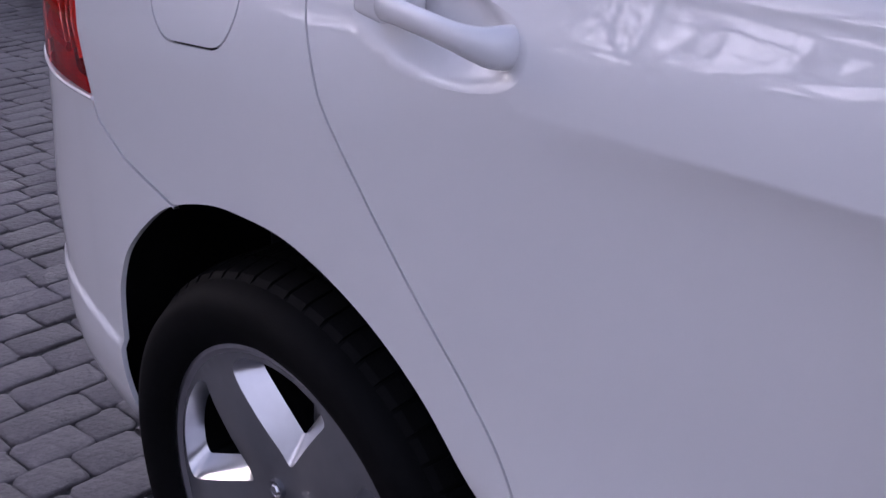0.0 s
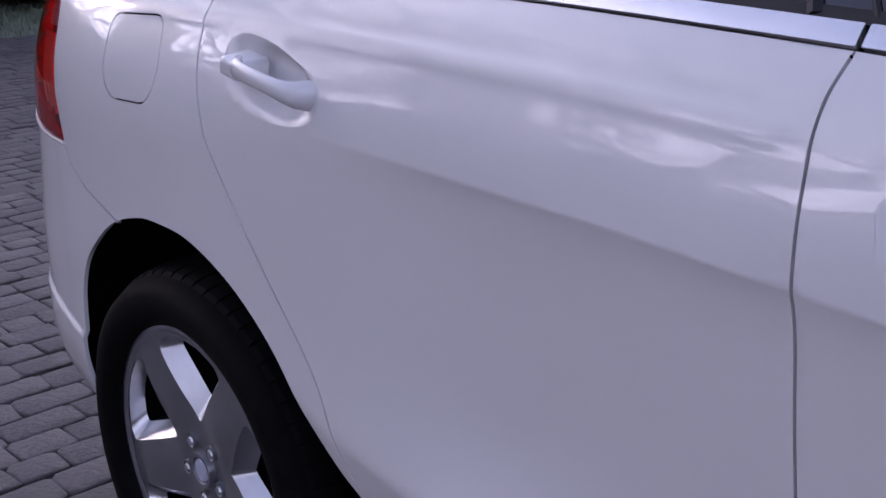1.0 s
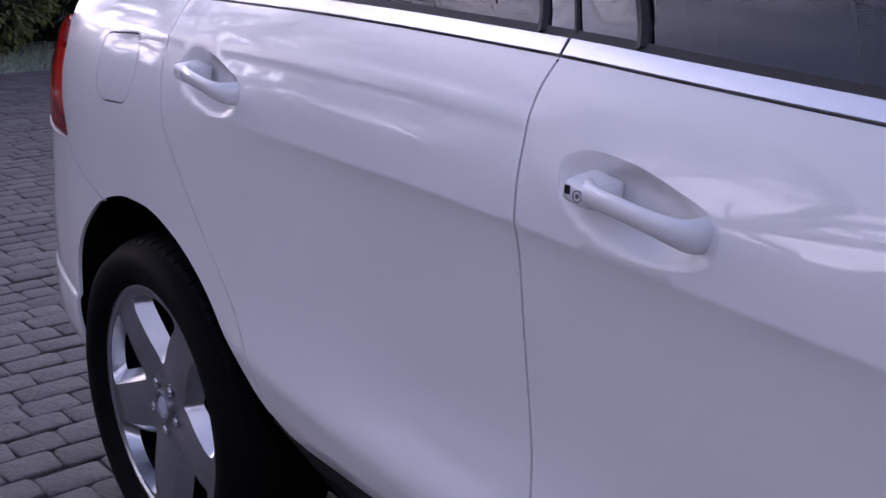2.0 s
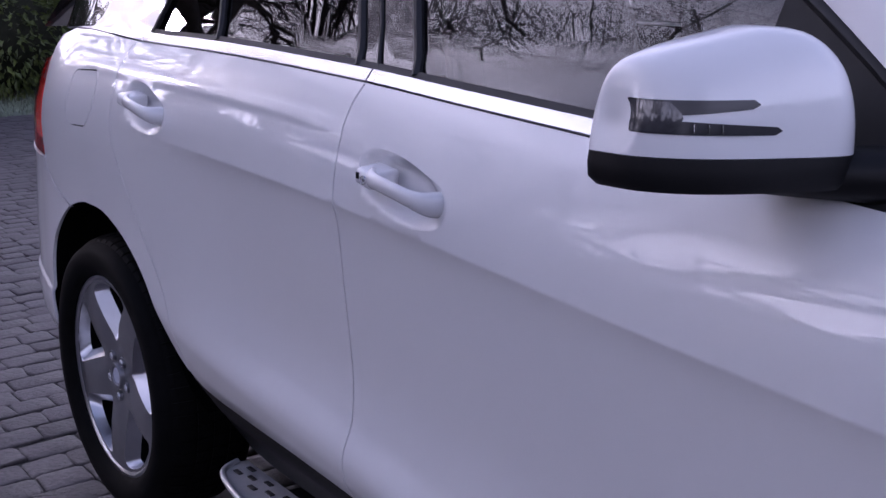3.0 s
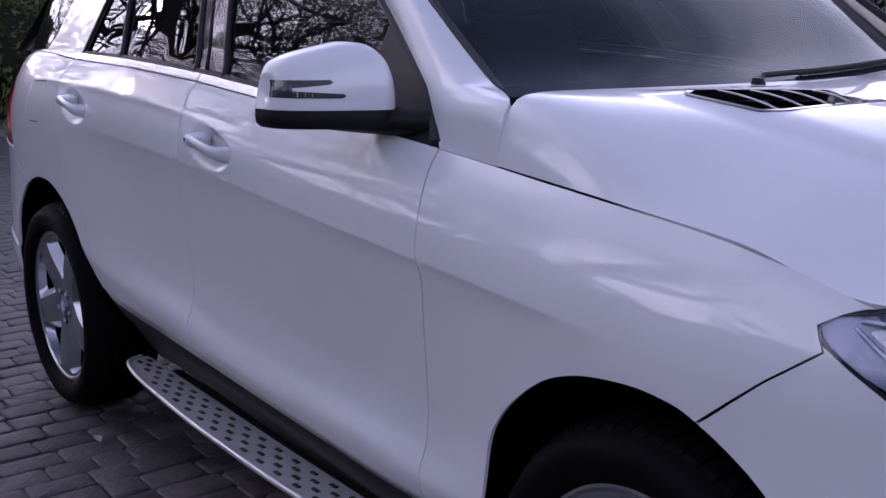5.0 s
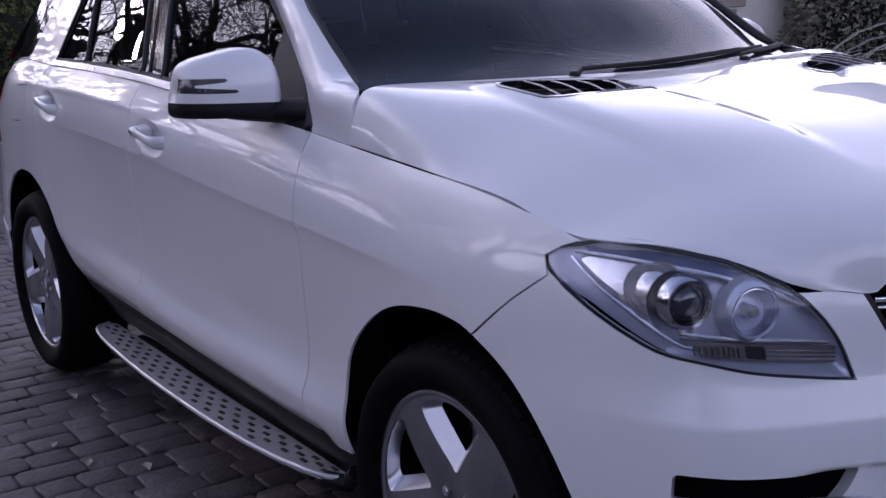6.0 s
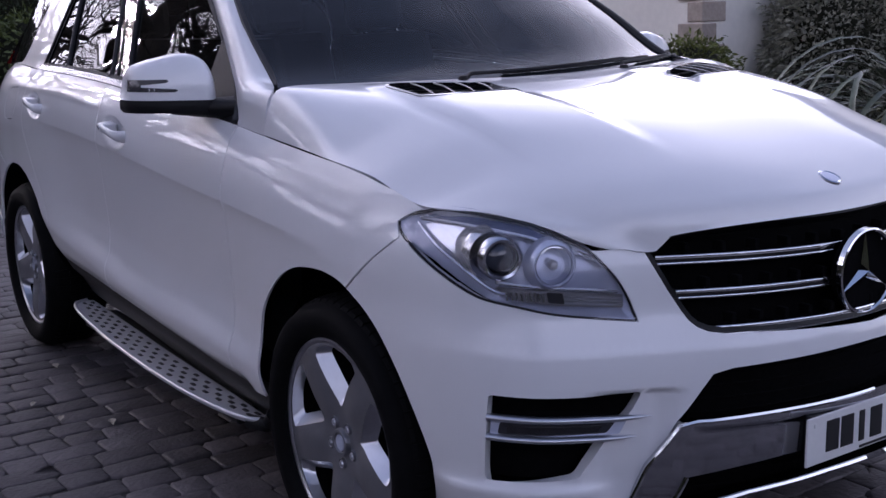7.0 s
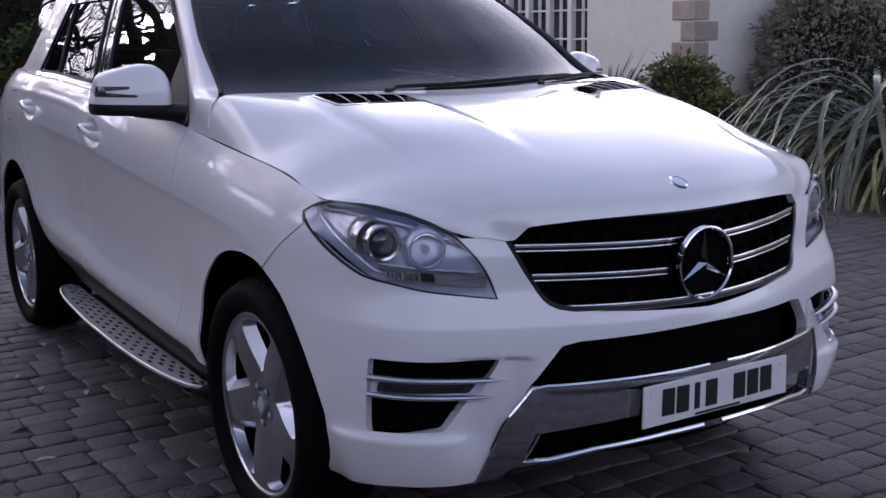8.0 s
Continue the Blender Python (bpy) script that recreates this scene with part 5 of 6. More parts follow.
    cal = bmesh.new()
    for k in range(7):
        w = radians(28 + k * 9)
        box_bm(cal, (0.085, 0.06, 0.034), (0.165 * math.cos(w), 0.085, 0.165 * math.sin(w)), 0.006, Matrix.Rotation(-w, 3, "Y"))
    part("brake_caliper", cal, STEEL, rim)
    # tyre: turned carcass and a tread of blocks
    tyre = revolve("tyre", [(0.268, -0.004), (0.278, -0.016), (0.300, -0.028), (0.325, -0.030), (0.342, -0.022), (0.3525, -0.004), (0.360, 0.018), (0.366, 0.05), (0.367, 0.11), (0.366, 0.17), (0.360, 0.205), (0.345, 0.228), (0.31, 0.24), (0.275, 0.225), (0.268, 0.20)], RUBBER, rim, 96, label="black road tyre")
    v, f = [], []
    prof = [(0.3520, 0.000), (0.3625, 0.012), (0.3675, 0.030), (0.3712, 0.052)]
    rows = [prof] + [[(0.3712, y0), (0.3718, y0 + 0.018), (0.3718, y0 + 0.036)] for y0 in (0.062, 0.106, 0.150)]
    nb = 64
    for row in rows:
        for k in range(nb):
            w0, w1 = 2 * np.pi * k / nb, 2 * np.pi * (k + 0.84) / nb
            base = len(v)
            for r, y in row:
                for w in (w0, w1):
                    v.append((r * math.cos(w), y, r * math.sin(w)))
                for w in (w1, w0):
                    v.append(((r - 0.010) * math.cos(w), y + 0.002, (r - 0.010) * math.sin(w)))
            for i in range(len(row) - 1):
                p, q = base + 4 * i, base + 4 * i + 4
                for j in range(4):
                    f.append((p + j, p + (j + 1) % 4, q + (j + 1) % 4, q + j))
            f += [(base + 3, base + 2, base + 1, base), tuple(base + 4 * (len(row) - 1) + j for j in range(4))]
    tagged(mesh_object("tread", v, f, RUBBER, tyre, "", False), kind="stuff")
    # dark wheel housing
    rx, rz, k = (0.47, 0.47, 1.0) if x > 1 else (0.428, 0.490, 0.78)
    liner_pts = [(rx * math.copysign(abs(math.cos(w)) ** k, math.cos(w)), rz * math.sin(w) ** k) for w in np.linspace(radians(2), radians(178), 34)]
    ends = [(x + 0.03 + p[0], 0.372 + p[1]) for p in liner_pts]
    rim_y = [-0.86 if x > 1 else float(body(a, b, -0.006)[1]) for a, b in ends]
    v = [(a, y * side, b) for (a, b), y in zip(ends, rim_y)] + [(a, -0.60 * side, b) for a, b in ends]
    n = len(liner_pts)
    f = [(i, i + 1, n + i + 1, n + i) for i in range(n - 1)] + [tuple(n + i for i in range(n))]
    mesh_object("wheel_housing", v, f, LINER_AND_SHADE, car)


for x in (0.022, 2.915):
    for mirror in (False, True):
        wheel(x, mirror)

# ---- sills, running boards, underside ----
def sill(mirror):
    side = -1 if mirror else 1
    ss = np.linspace(0.50, 2.56, 30)
    secs = [(0.016, -0.022), (-0.004, -0.010), (-0.040, -0.006), (-0.11, -0.072), (-0.15, -0.085), (-0.18, -0.25)]
    v = []
    for dz, o in secs:
        v += [body(s, float(SILL(np.clip(s, 0.53, 2.53))) + dz, 0).tolist() for s in ss]
    v = np.array(v).reshape(len(secs), len(ss), 3)
    for i, (dz, o) in enumerate(secs):
        v[i, :, 1] = -0.912 - o
    n = len(ss)
    f = [(k * n + i, k * n + i + 1, (k + 1) * n + i + 1, (k + 1) * n + i) for k in range(len(secs) - 1) for i in range(n - 1)]
    mesh_object("sill_trim", v.reshape(-1, 3) * (1, side, 1), f if not mirror else [q[::-1] for q in f], BLACK, car, "matt black sill")
    board_rim = spline([(0.572, 0.835), (0.585, 0.865), (0.61, 0.892), (0.70, 0.918), (0.85, 0.938), (1.05, 0.954), (1.25, 0.967), (1.5, 0.975), (1.73, 0.979), (1.96, 0.975), (2.14, 0.963), (2.27, 0.945), (2.38, 0.916), (2.404, 0.895)])
    board_root = spline([(0.5, 0.806), (1.0, 0.820), (1.6, 0.840), (2.1, 0.850), (2.404, 0.860)])
    # running board: pressed aluminium tread on a dark bracket, its ends swept in
    def board(u, w):
        """u: along, 0 to 1. w: across, 0 at the sill, 1 at the edge."""
        u, w = np.broadcast_arrays(np.asarray(u, float), np.asarray(w, float))
        x = 0.572 + 1.832 * u
        outer, inner = board_rim(x), board_root(x)
        return np.stack([x, -(inner + (outer - inner) * w), 0.304 - 0.010 * u + 0.004 * w], -1)

    uu = 0.5 - 0.5 * np.cos(np.linspace(0, np.pi, 60))
    loop = [(u, 0.0) for u in uu[::-1]] + [(u, 1.0) for u in uu]
    tread = surface_panel("running_board", board, [np.array(loop)], TREAD, car, 0.03, 0.010, mirror, "aluminium running board with black rubber studs", aspect=3.0, flip=True)
    rim = [board(u, 1.0) * (1, side, 1) + (0, 0, 0.001) for u in uu]
    tube("board_rim", rim, 0.0075, TREAD, tread, 8, "bright rolled edge")
    for row in range(4):
        for k in range(19):
            u = 0.03 + k * 0.052 + (row % 2) * 0.026
            w = 0.20 + 0.19 * row
            c = board(u, w)
            width = -board(u, 1.0)[1]
            if u > 0.985 or c[1] < -width + 0.028:
                continue
            d = bmesh.new()
            box_bm(d, (0.030, 0.013, 0.004), tuple(np.array(c) * (1, side, 1) + (0, 0, 0.0012)), 0.0015, segments=1)
            part("stud", d, SEAL, tread)
    box("board_bracket", (1.52, 0.14, 0.05), (1.50, -0.83 * side, 0.265), BLACK, car, 0.01)
    cap_pts = [board(u, w) * (1, side, 1) + (0.01, 0, -0.012) for u, w in ((0.97, 0.7), (1.0, 0.6), (1.0, 0.3))] + [np.array([2.47, -0.88 * side, 0.33])]
    tube("board_end_cap", bend(cap_pts, 4), 0.022, BLACK, car, 8)


both(sill)
box("underbody", (3.9, 1.35, 0.10), (1.45, 0, 0.27), LINER_AND_SHADE, car, 0.02)
box("radiator_pack", (0.08, 1.25, 0.60), (3.50, 0, 0.68), LINER_AND_SHADE, car, 0.02)
box("firewall", (0.05, 1.5, 0.80), (2.42, 0, 0.80), LINER_AND_SHADE, car, 0.02)


def inner_shell(mirror):
    """Dark body structure behind the panels, seen only through the gaps."""
    loop = [(-0.95, 0.45), (-0.42, 0.45)] + [(0.03 + 0.50 * math.cos(w), 0.40 + 0.50 * math.sin(w)) for w in np.linspace(math.pi, 0, 16)] + [(0.6, 0.44), (2.42, 0.42)]
    loop += [(2.93 + 0.50 * math.cos(w), 0.40 + 0.49 * math.sin(w)) for w in np.linspace(math.pi, 0.5, 14)] + [(3.40, 0.83), (3.22, 0.95), (3.1, 1.03), (2.4, 1.11), (2.28, 1.14), (1.18, 1.235), (0.19, 1.265), (-0.4, 1.27), (-0.95, 1.24)]
    surface_panel("inner_structure", at_depth(-0.045), [dense(loop, 0.05)], LINER_AND_SHADE, car, 0.08, 0.006, mirror)


both(inner_shell)

# ---- cabin ----
cabin = box("cabin_floor", (3.0, 1.5, 0.04), (0.95, 0, 0.42), CABIN, car, 0.01)
surface_panel("dashboard", lambda u, w: np.stack([1.90 + 0.60 * u + 0.13 * (1 - np.abs(w) ** 2.2) * u, -0.72 * w, 1.13 + 0.085 * np.sin(np.pi * np.clip(u * 0.75, 0, 1)) + 0.035 * np.exp(-(((w - 0.5) / 0.25) ** 2)) * (1 - u)], -1), [dense([(0, -1), (1, -1), (1, 1), (0, 1)], 0.05)], CABIN, car, 0.06, 0.25, label="dark moulded dashboard", flip=True)


def seat(x, y):
    s = box("seat", (0.50, 0.50, 0.16), (x, y, 0.76), SEATM, car, 0.05, label="black leather seat")
    box("seat_back", (0.15, 0.48, 0.62), (x - 0.28, y, 1.10), SEATM, s, 0.06, Matrix.Rotation(radians(-14), 3, "Y"))
    box("headrest", (0.10, 0.27, 0.19), (x - 0.38, y, 1.50), SEATM, s, 0.045, Matrix.Rotation(radians(-8), 3, "Y"))
    for d in (-0.06, 0.06):
        tube("headrest_post", [(x - 0.36, y + d, 1.36), (x - 0.38, y + d, 1.46)], 0.006, CHROME, s, 8)


for x, y in ((1.42, -0.37), (1.42, 0.37), (0.50, -0.37), (0.50, 0.37)):
    seat(x, y)
steer = mesh_object("steering_wheel", *(lambda q: q)(([(1.80 + 0.10 * 0 + 0.19 * math.sin(w) * -0.42 + 0.016 * math.cos(g) * 0.9, -0.37 + (0.185 + 0.016 * math.cos(g)) * math.cos(w), 1.06 + (0.185 + 0.016 * math.cos(g)) * math.sin(w) * 0.9 + 0.016 * math.sin(g)) for w in np.linspace(0, 2 * np.pi, 40, endpoint=False) for g in np.linspace(0, 2 * np.pi, 8, endpoint=False)],
                                                     [(i * 8 + j, i * 8 + (j + 1) % 8, (i + 1) % 40 * 8 + (j + 1) % 8, (i + 1) % 40 * 8 + j) for i in range(40) for j in range(8)])), SEATM, car, "dark leather steering wheel")
box("steering_boss", (0.06, 0.30, 0.07), (1.84, -0.37, 1.05), SEATM, steer, 0.02)
box("rear_trim", (0.04, 1.36, 1.0), (-0.30, 0, 1.0), CABIN, car, 0.01)
rv = box("rear_view_mirror", (0.03, 0.24, 0.065), (1.80, 0.0, 1.60), BLACK, car, 0.012)
tube("mirror_stalk", [(1.82, 0, 1.62), (1.88, 0, 1.665)], 0.012, BLACK, rv, 8)

# ---- stance: each side leans in a little towards the roof, and the middle sits lower than the edges ----
LEAN = 0.035


def settle(root):
    """Turns each half of the body about a line along its flank; wheels only move out with it."""
    bpy.context.view_layer.update()
    for ob in root.children_recursive:
        if ob.type != "MESH":
            continue
        up = ob
        while up.parent != root:
            up = up.parent
        if up.name.split(".")[0] == "wheel":
            if ob == up:
                ob.location.y += math.copysign(LEAN * 0.43, ob.location.y)
            continue
        me, m = ob.data, np.array(ob.matrix_world)
        custom = np.array([v.vector for v in me.corner_normals]) if me.has_custom_normals else None
        co = np.empty(len(me.vertices) * 3)
        me.vertices.foreach_get("co", co)
        w = co.reshape(-1, 3) @ m[:3, :3].T + m[:3, 3]
        g = np.sqrt(w[:, 1] ** 2 + 0.06)
        k = -w[:, 1] / g
        w[:, 1], w[:, 2] = w[:, 1] + LEAN * k * (w[:, 2] - 0.8), w[:, 2] - LEAN * (0.97 - g)
        me.vertices.foreach_set("co", ((w - m[:3, 3]) @ np.linalg.inv(m[:3, :3]).T).ravel())
        me.update()
        if custom is not None:
            c = np.empty(len(me.loops), int)
            me.loops.foreach_get("vertex_index", c)
            n, a = custom @ m[:3, :3].T, (LEAN * k)[c]
            n[:, 1], n[:, 2] = n[:, 1] + a * n[:, 2], n[:, 2] - a * n[:, 1]
            me.normals_split_custom_set((n @ m[:3, :3]).tolist())


settle(car)

# ---- outdoor materials ----
SETT = material("granite_sett", (0.088, 0.078, 0.080), rough=0.62, vary=0.45, scale=42, bump=0.30, bump_scale=55, random_tint=0.25, rough_vary=0.16, spec=0.32)
BED = material("joint_sand", (0.036, 0.034, 0.034), rough=0.95, vary=0.4, scale=60, bump=0.5, bump_scale=120)
EARTH = material("bare_earth", (0.045, 0.038, 0.030), rough=0.95, vary=0.45, scale=6, bump=0.6, bump_scale=30)
GRASS = material("lawn_grass", (0.15, 0.18, 0.125), rough=0.8, vary=0.35, scale=3, random_tint=0.3)
RENDER_WALL = material("painted_render", (0.80, 0.77, 0.70), rough=0.85, vary=0.06, scale=9, bump=0.12, bump_scale=140)
SANDSTONE = material("dressed_sandstone", (0.40, 0.34, 0.29), rough=0.85, vary=0.18, scale=22, bump=0.25, bump_scale=110, random_tint=0.15)
FRAME_WHITE = material("white_window_paint", (0.76, 0.76, 0.76), rough=0.4, vary=0.03, scale=20)
PANE = material("dark_window_pane", (0.03, 0.033, 0.036), rough=0.05, coat=0.6, vary=0.25, scale=4)
SLATE = material("roof_slate", (0.09, 0.09, 0.10), rough=0.6, vary=0.3, scale=12, random_tint=0.2)
BARK = material("grey_bark", (0.055, 0.045, 0.036), rough=0.9, vary=0.4, scale=14, bump=0.6, bump_scale=50)
TWIG = material("dark_twig", (0.040, 0.032, 0.027), rough=0.9, vary=0.3, scale=10)


def leaf_material(name, color, tint2, rough=0.45, rand=0.35):
    return material(name, color, rough=rough, vary=0.2, scale=9, tint2=tint2, random_tint=rand, spec=0.4)


LEAF_DARK = leaf_material("dark_evergreen_leaf", (0.035, 0.052, 0.022), (0.014, 0.022, 0.010))
LEAF_LAUREL = leaf_material("laurel_leaf", (0.10, 0.125, 0.032), (0.045, 0.062, 0.016))
LEAF_BOX = leaf_material("shrub_leaf", (0.17, 0.19, 0.045), (0.065, 0.08, 0.02))
LEAF_GREY = leaf_material("grey_green_leaf", (0.27, 0.265, 0.20), (0.13, 0.13, 0.095), 0.6)
STRAP = leaf_material("flax_leaf", (0.135, 0.150, 0.105), (0.055, 0.066, 0.044), 0.24, 0.45)
STRAP_PALE = leaf_material("variegated_flax_leaf", (0.34, 0.32, 0.13), (0.16, 0.17, 0.08), 0.3, 0.3)
# near-black fill that stands for the shade between the leaves
CORE = material("painted_inner_shade", (0.024, 0.025, 0.017), rough=1.0, vary=0.4, scale=8, spec=0.1)
DRYLEAF = material("pale_fallen_leaf", (0.38, 0.34, 0.27), rough=0.7, vary=0.25, scale=40)

# ---- ground ----
ground = tagged(mesh_object("ground", [(-700, -700, -0.03), (700, -700, -0.03), (700, 700, -0.03), (-700, 700, -0.03)], [(0, 1, 2, 3)], EARTH), "dark bare earth under the garden", "ground", kind="structure")
X0, X1, Y0, Y1 = -9.8, 7.5, -5.0, 6.5
pavement = tagged(mesh_object("pavement", [(X0, Y0, -0.0085), (X1, Y0, -0.0085), (X1, Y1, -0.0085), (X0, Y1, -0.0085)], [(0, 1, 2, 3)], BED), "driveway of grey tumbled stone setts", "pavement", kind="structure")

rng = random.Random(7)
PITCH = 0.128


def sett_rows():
    """Courses across the drive: centre, half sizes and turn of every stone."""
    n = int((X1 - X0) / PITCH)
    for i in range(n):
        x = X0 + (i + 0.5) * PITCH
        y = Y0 - rng.random() * 0.2
        while y < Y1:
            length = rng.choice((0.115, 0.135, 0.15, 0.165, 0.185, 0.21)) + rng.uniform(-0.01, 0.01)
            wave = 0.016 * math.sin(0.9 * y + 0.5 * x) + 0.010 * math.sin(2.3 * y + i)
            yield x + wave + rng.uniform(-0.003, 0.003), y + length / 2, PITCH / 2 - 0.0009 + rng.uniform(-0.003, 0.001), length / 2 - 0.0009, rng.uniform(-0.03, 0.03)
            y += length


def sett_shape(hx, hy, r):
    """A worn stone: rounded corners, a domed top; from its foot up."""
    v = []
    c = 0.016
    ring = [(hx, hy - c), (hx - c * 0.35, hy - c * 0.35), (hx - c, hy), (-hx + c, hy), (-hx + c * 0.35, hy - c * 0.35), (-hx, hy - c), (-hx, -hy + c), (-hx + c * 0.35, -hy + c * 0.35), (-hx + c, -hy), (hx - c, -hy), (hx - c * 0.35, -hy + c * 0.35), (hx, -hy + c)]
    wob = [(r.uniform(-0.007, 0.004), r.uniform(-0.007, 0.004)) for _ in ring]
    for z, k in ((-0.018, 0.0), (-0.0050, 0.0), (-0.0012, 0.0025), (0.0008, 0.013)):
        for (x, y), (wx, wy) in zip(ring, wob):
            d = math.hypot(x, y)
            v.append(((x + wx) * (1 - k / d), (y + wy) * (1 - k / d), z + r.uniform(-0.0008, 0.0008) * (z > -0.01)))
    v.append((0, 0, 0.002))
    f = []
    for k in range(3):
        for i in range(12):
            f.append((k * 12 + i, k * 12 + (i + 1) % 12, (k + 1) * 12 + (i + 1) % 12, (k + 1) * 12 + i))
    f += [(36 + i, 36 + (i + 1) % 12, 48) for i in range(12)]
    return v, f


def near_stretch(x, y):
    return (0.3 < x < 2.9 and -1.85 < y < -1.0) or (2.7 < x < 4.3 and 1.0 < y < 2.1) or (-1.7 < x < -0.75 and -1.2 < y < -0.35)


singles, all_v, all_f = [], [], []
for x, y, hx, hy, turn in sett_rows():
    v, f = sett_shape(hx, hy, rng)
    dz, tx, ty = rng.uniform(-0.002, 0.0015), rng.uniform(-0.014, 0.014), rng.uniform(-0.010, 0.010)
    if near_stretch(x, y) and len(singles) < 295:
        me = bpy.data.meshes.new("sett")
        me.from_pydata(v, [], f)
        me.materials.append(SETT)
        me.polygons.foreach_set("use_smooth", [True] * len(me.polygons))
        singles.append((me, x, y, dz, tx, ty, turn))
        continue
    c, s = math.cos(turn), math.sin(turn)
    k = len(all_v)
    all_v += [(x + a * c - b * s, y + a * s + b * c, h + dz + a * tx + b * ty) for a, b, h in v]
    all_f += [tuple(k + i for i in q) for q in f]
tagged(mesh_object("setts", all_v, all_f, SETT, pavement), "grey tumbled stone setts", kind="stuff")
for me, x, y, dz, tx, ty, turn in singles:
    ob = new("sett", me)
    ob.parent = pavement
    ob.location = (x, y, dz)
    ob.rotation_euler = (ty, -tx, turn)

# lawn strip behind the drive
lawn = tagged(mesh_object("lawn", [(-13.6, -9, -0.012), (-9.8, -9, -0.012), (-9.8, 14, -0.012), (-13.6, 14, -0.012)], [(0, 1, 2, 3)], GRASS), "strip of short frosty green lawn", "lawn", kind="structure")
gv, gf = [], []
for k in range(14000):
    x, y = rng.uniform(-13.4, -9.75), rng.uniform(-3, 12)
    a, h, w = rng.uniform(0, 6.3), rng.uniform(0.03, 0.075), rng.uniform(0.006, 0.012)
    i = len(gv)
    gv += [(x - w * math.cos(a), y - w * math.sin(a), -0.015), (x + w * math.cos(a), y + w * math.sin(a), -0.015), (x + rng.uniform(-0.03, 0.03), y + rng.uniform(-0.03, 0.03), h)]
    gf.append((i, i + 1, i + 2))
tagged(mesh_object("grass", gv, gf, GRASS, None, "short green grass blades of the lawn", False), "short green grass blades of the lawn", "grass", kind="stuff")

# ---- plants ----
def leaf_cloud(points, size, r, droop=0.3, slim=0.45):
    """Folded leaves at the points, facing outwards and up, as one set of vertices and faces."""
    v, f = [], []
    for p, nrm in points:
        p, nrm = np.asarray(p, float), np.asarray(nrm, float)
        s = size * r.uniform(0.6, 1.35)
        d = nrm + np.array([r.uniform(-0.8, 0.8), r.uniform(-0.8, 0.8), r.uniform(-0.8, 0.6) - droop])
        d /= np.linalg.norm(d) + 1e-9
        q = np.cross(d, (r.uniform(-1, 1), r.uniform(-1, 1), r.uniform(-0.3, 1)))
        q /= np.linalg.norm(q) + 1e-9
        u = np.cross(q, d)
        k = len(v)
        v += [p, p + d * s * 0.5 + q * s * slim * 0.5 + u * s * 0.10, p + d * s, p + d * s * 0.5 - q * s * slim * 0.5 + u * s * 0.10, p + d * s * 0.55]
        f += [(k, k + 1, k + 4), (k + 1, k + 2, k + 4), (k, k + 4, k + 3), (k + 4, k + 2, k + 3)]
    return v, f


def lumpy(direction, seed):
    return 1 + 0.22 * noise.noise(Vector(direction) * 2.1 + Vector((seed, 0, 0))) + 0.12 * noise.noise(Vector(direction) * 5.3 + Vector((0, seed, 0)))


def shrub(name, at, radii, count, size, mat, label, category, seed, stems=4, slim=0.45):
    r = random.Random(seed)
    t = thing(name, label, category, at)
    c = np.array([0, 0, radii[2] * 0.98])
    pts = []
    for _ in range(count):
        d = np.array([r.gauss(0, 1), r.gauss(0, 1), r.gauss(0, 1)])
        d /= np.linalg.norm(d)
        k = lumpy(d, seed) * r.uniform(0.80, 1.04)
        p = c + d * radii * k
        if p[2] > 0.03:
            pts.append((p, d))
    v, f = leaf_cloud(pts, size, r, slim=slim)
    tagged(mesh_object("crown", v, f, mat, t, "", False), kind="stuff")
    # solid dark core: the shade inside the crown, put in as colour
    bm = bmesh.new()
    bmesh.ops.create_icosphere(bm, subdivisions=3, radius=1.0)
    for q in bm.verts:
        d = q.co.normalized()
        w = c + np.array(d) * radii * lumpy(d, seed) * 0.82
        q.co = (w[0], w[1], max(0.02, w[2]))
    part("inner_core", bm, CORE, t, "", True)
    for k in range(stems):
        a = 6.28 * k / stems
        tube("stem", [(0.1 * math.cos(a), 0.1 * math.sin(a), -0.03), (0.25 * radii[0] * math.cos(a), 0.25 * radii[1] * math.sin(a), radii[2] * 0.7)], [0.03, 0.015], BARK, t, 6)
    return t


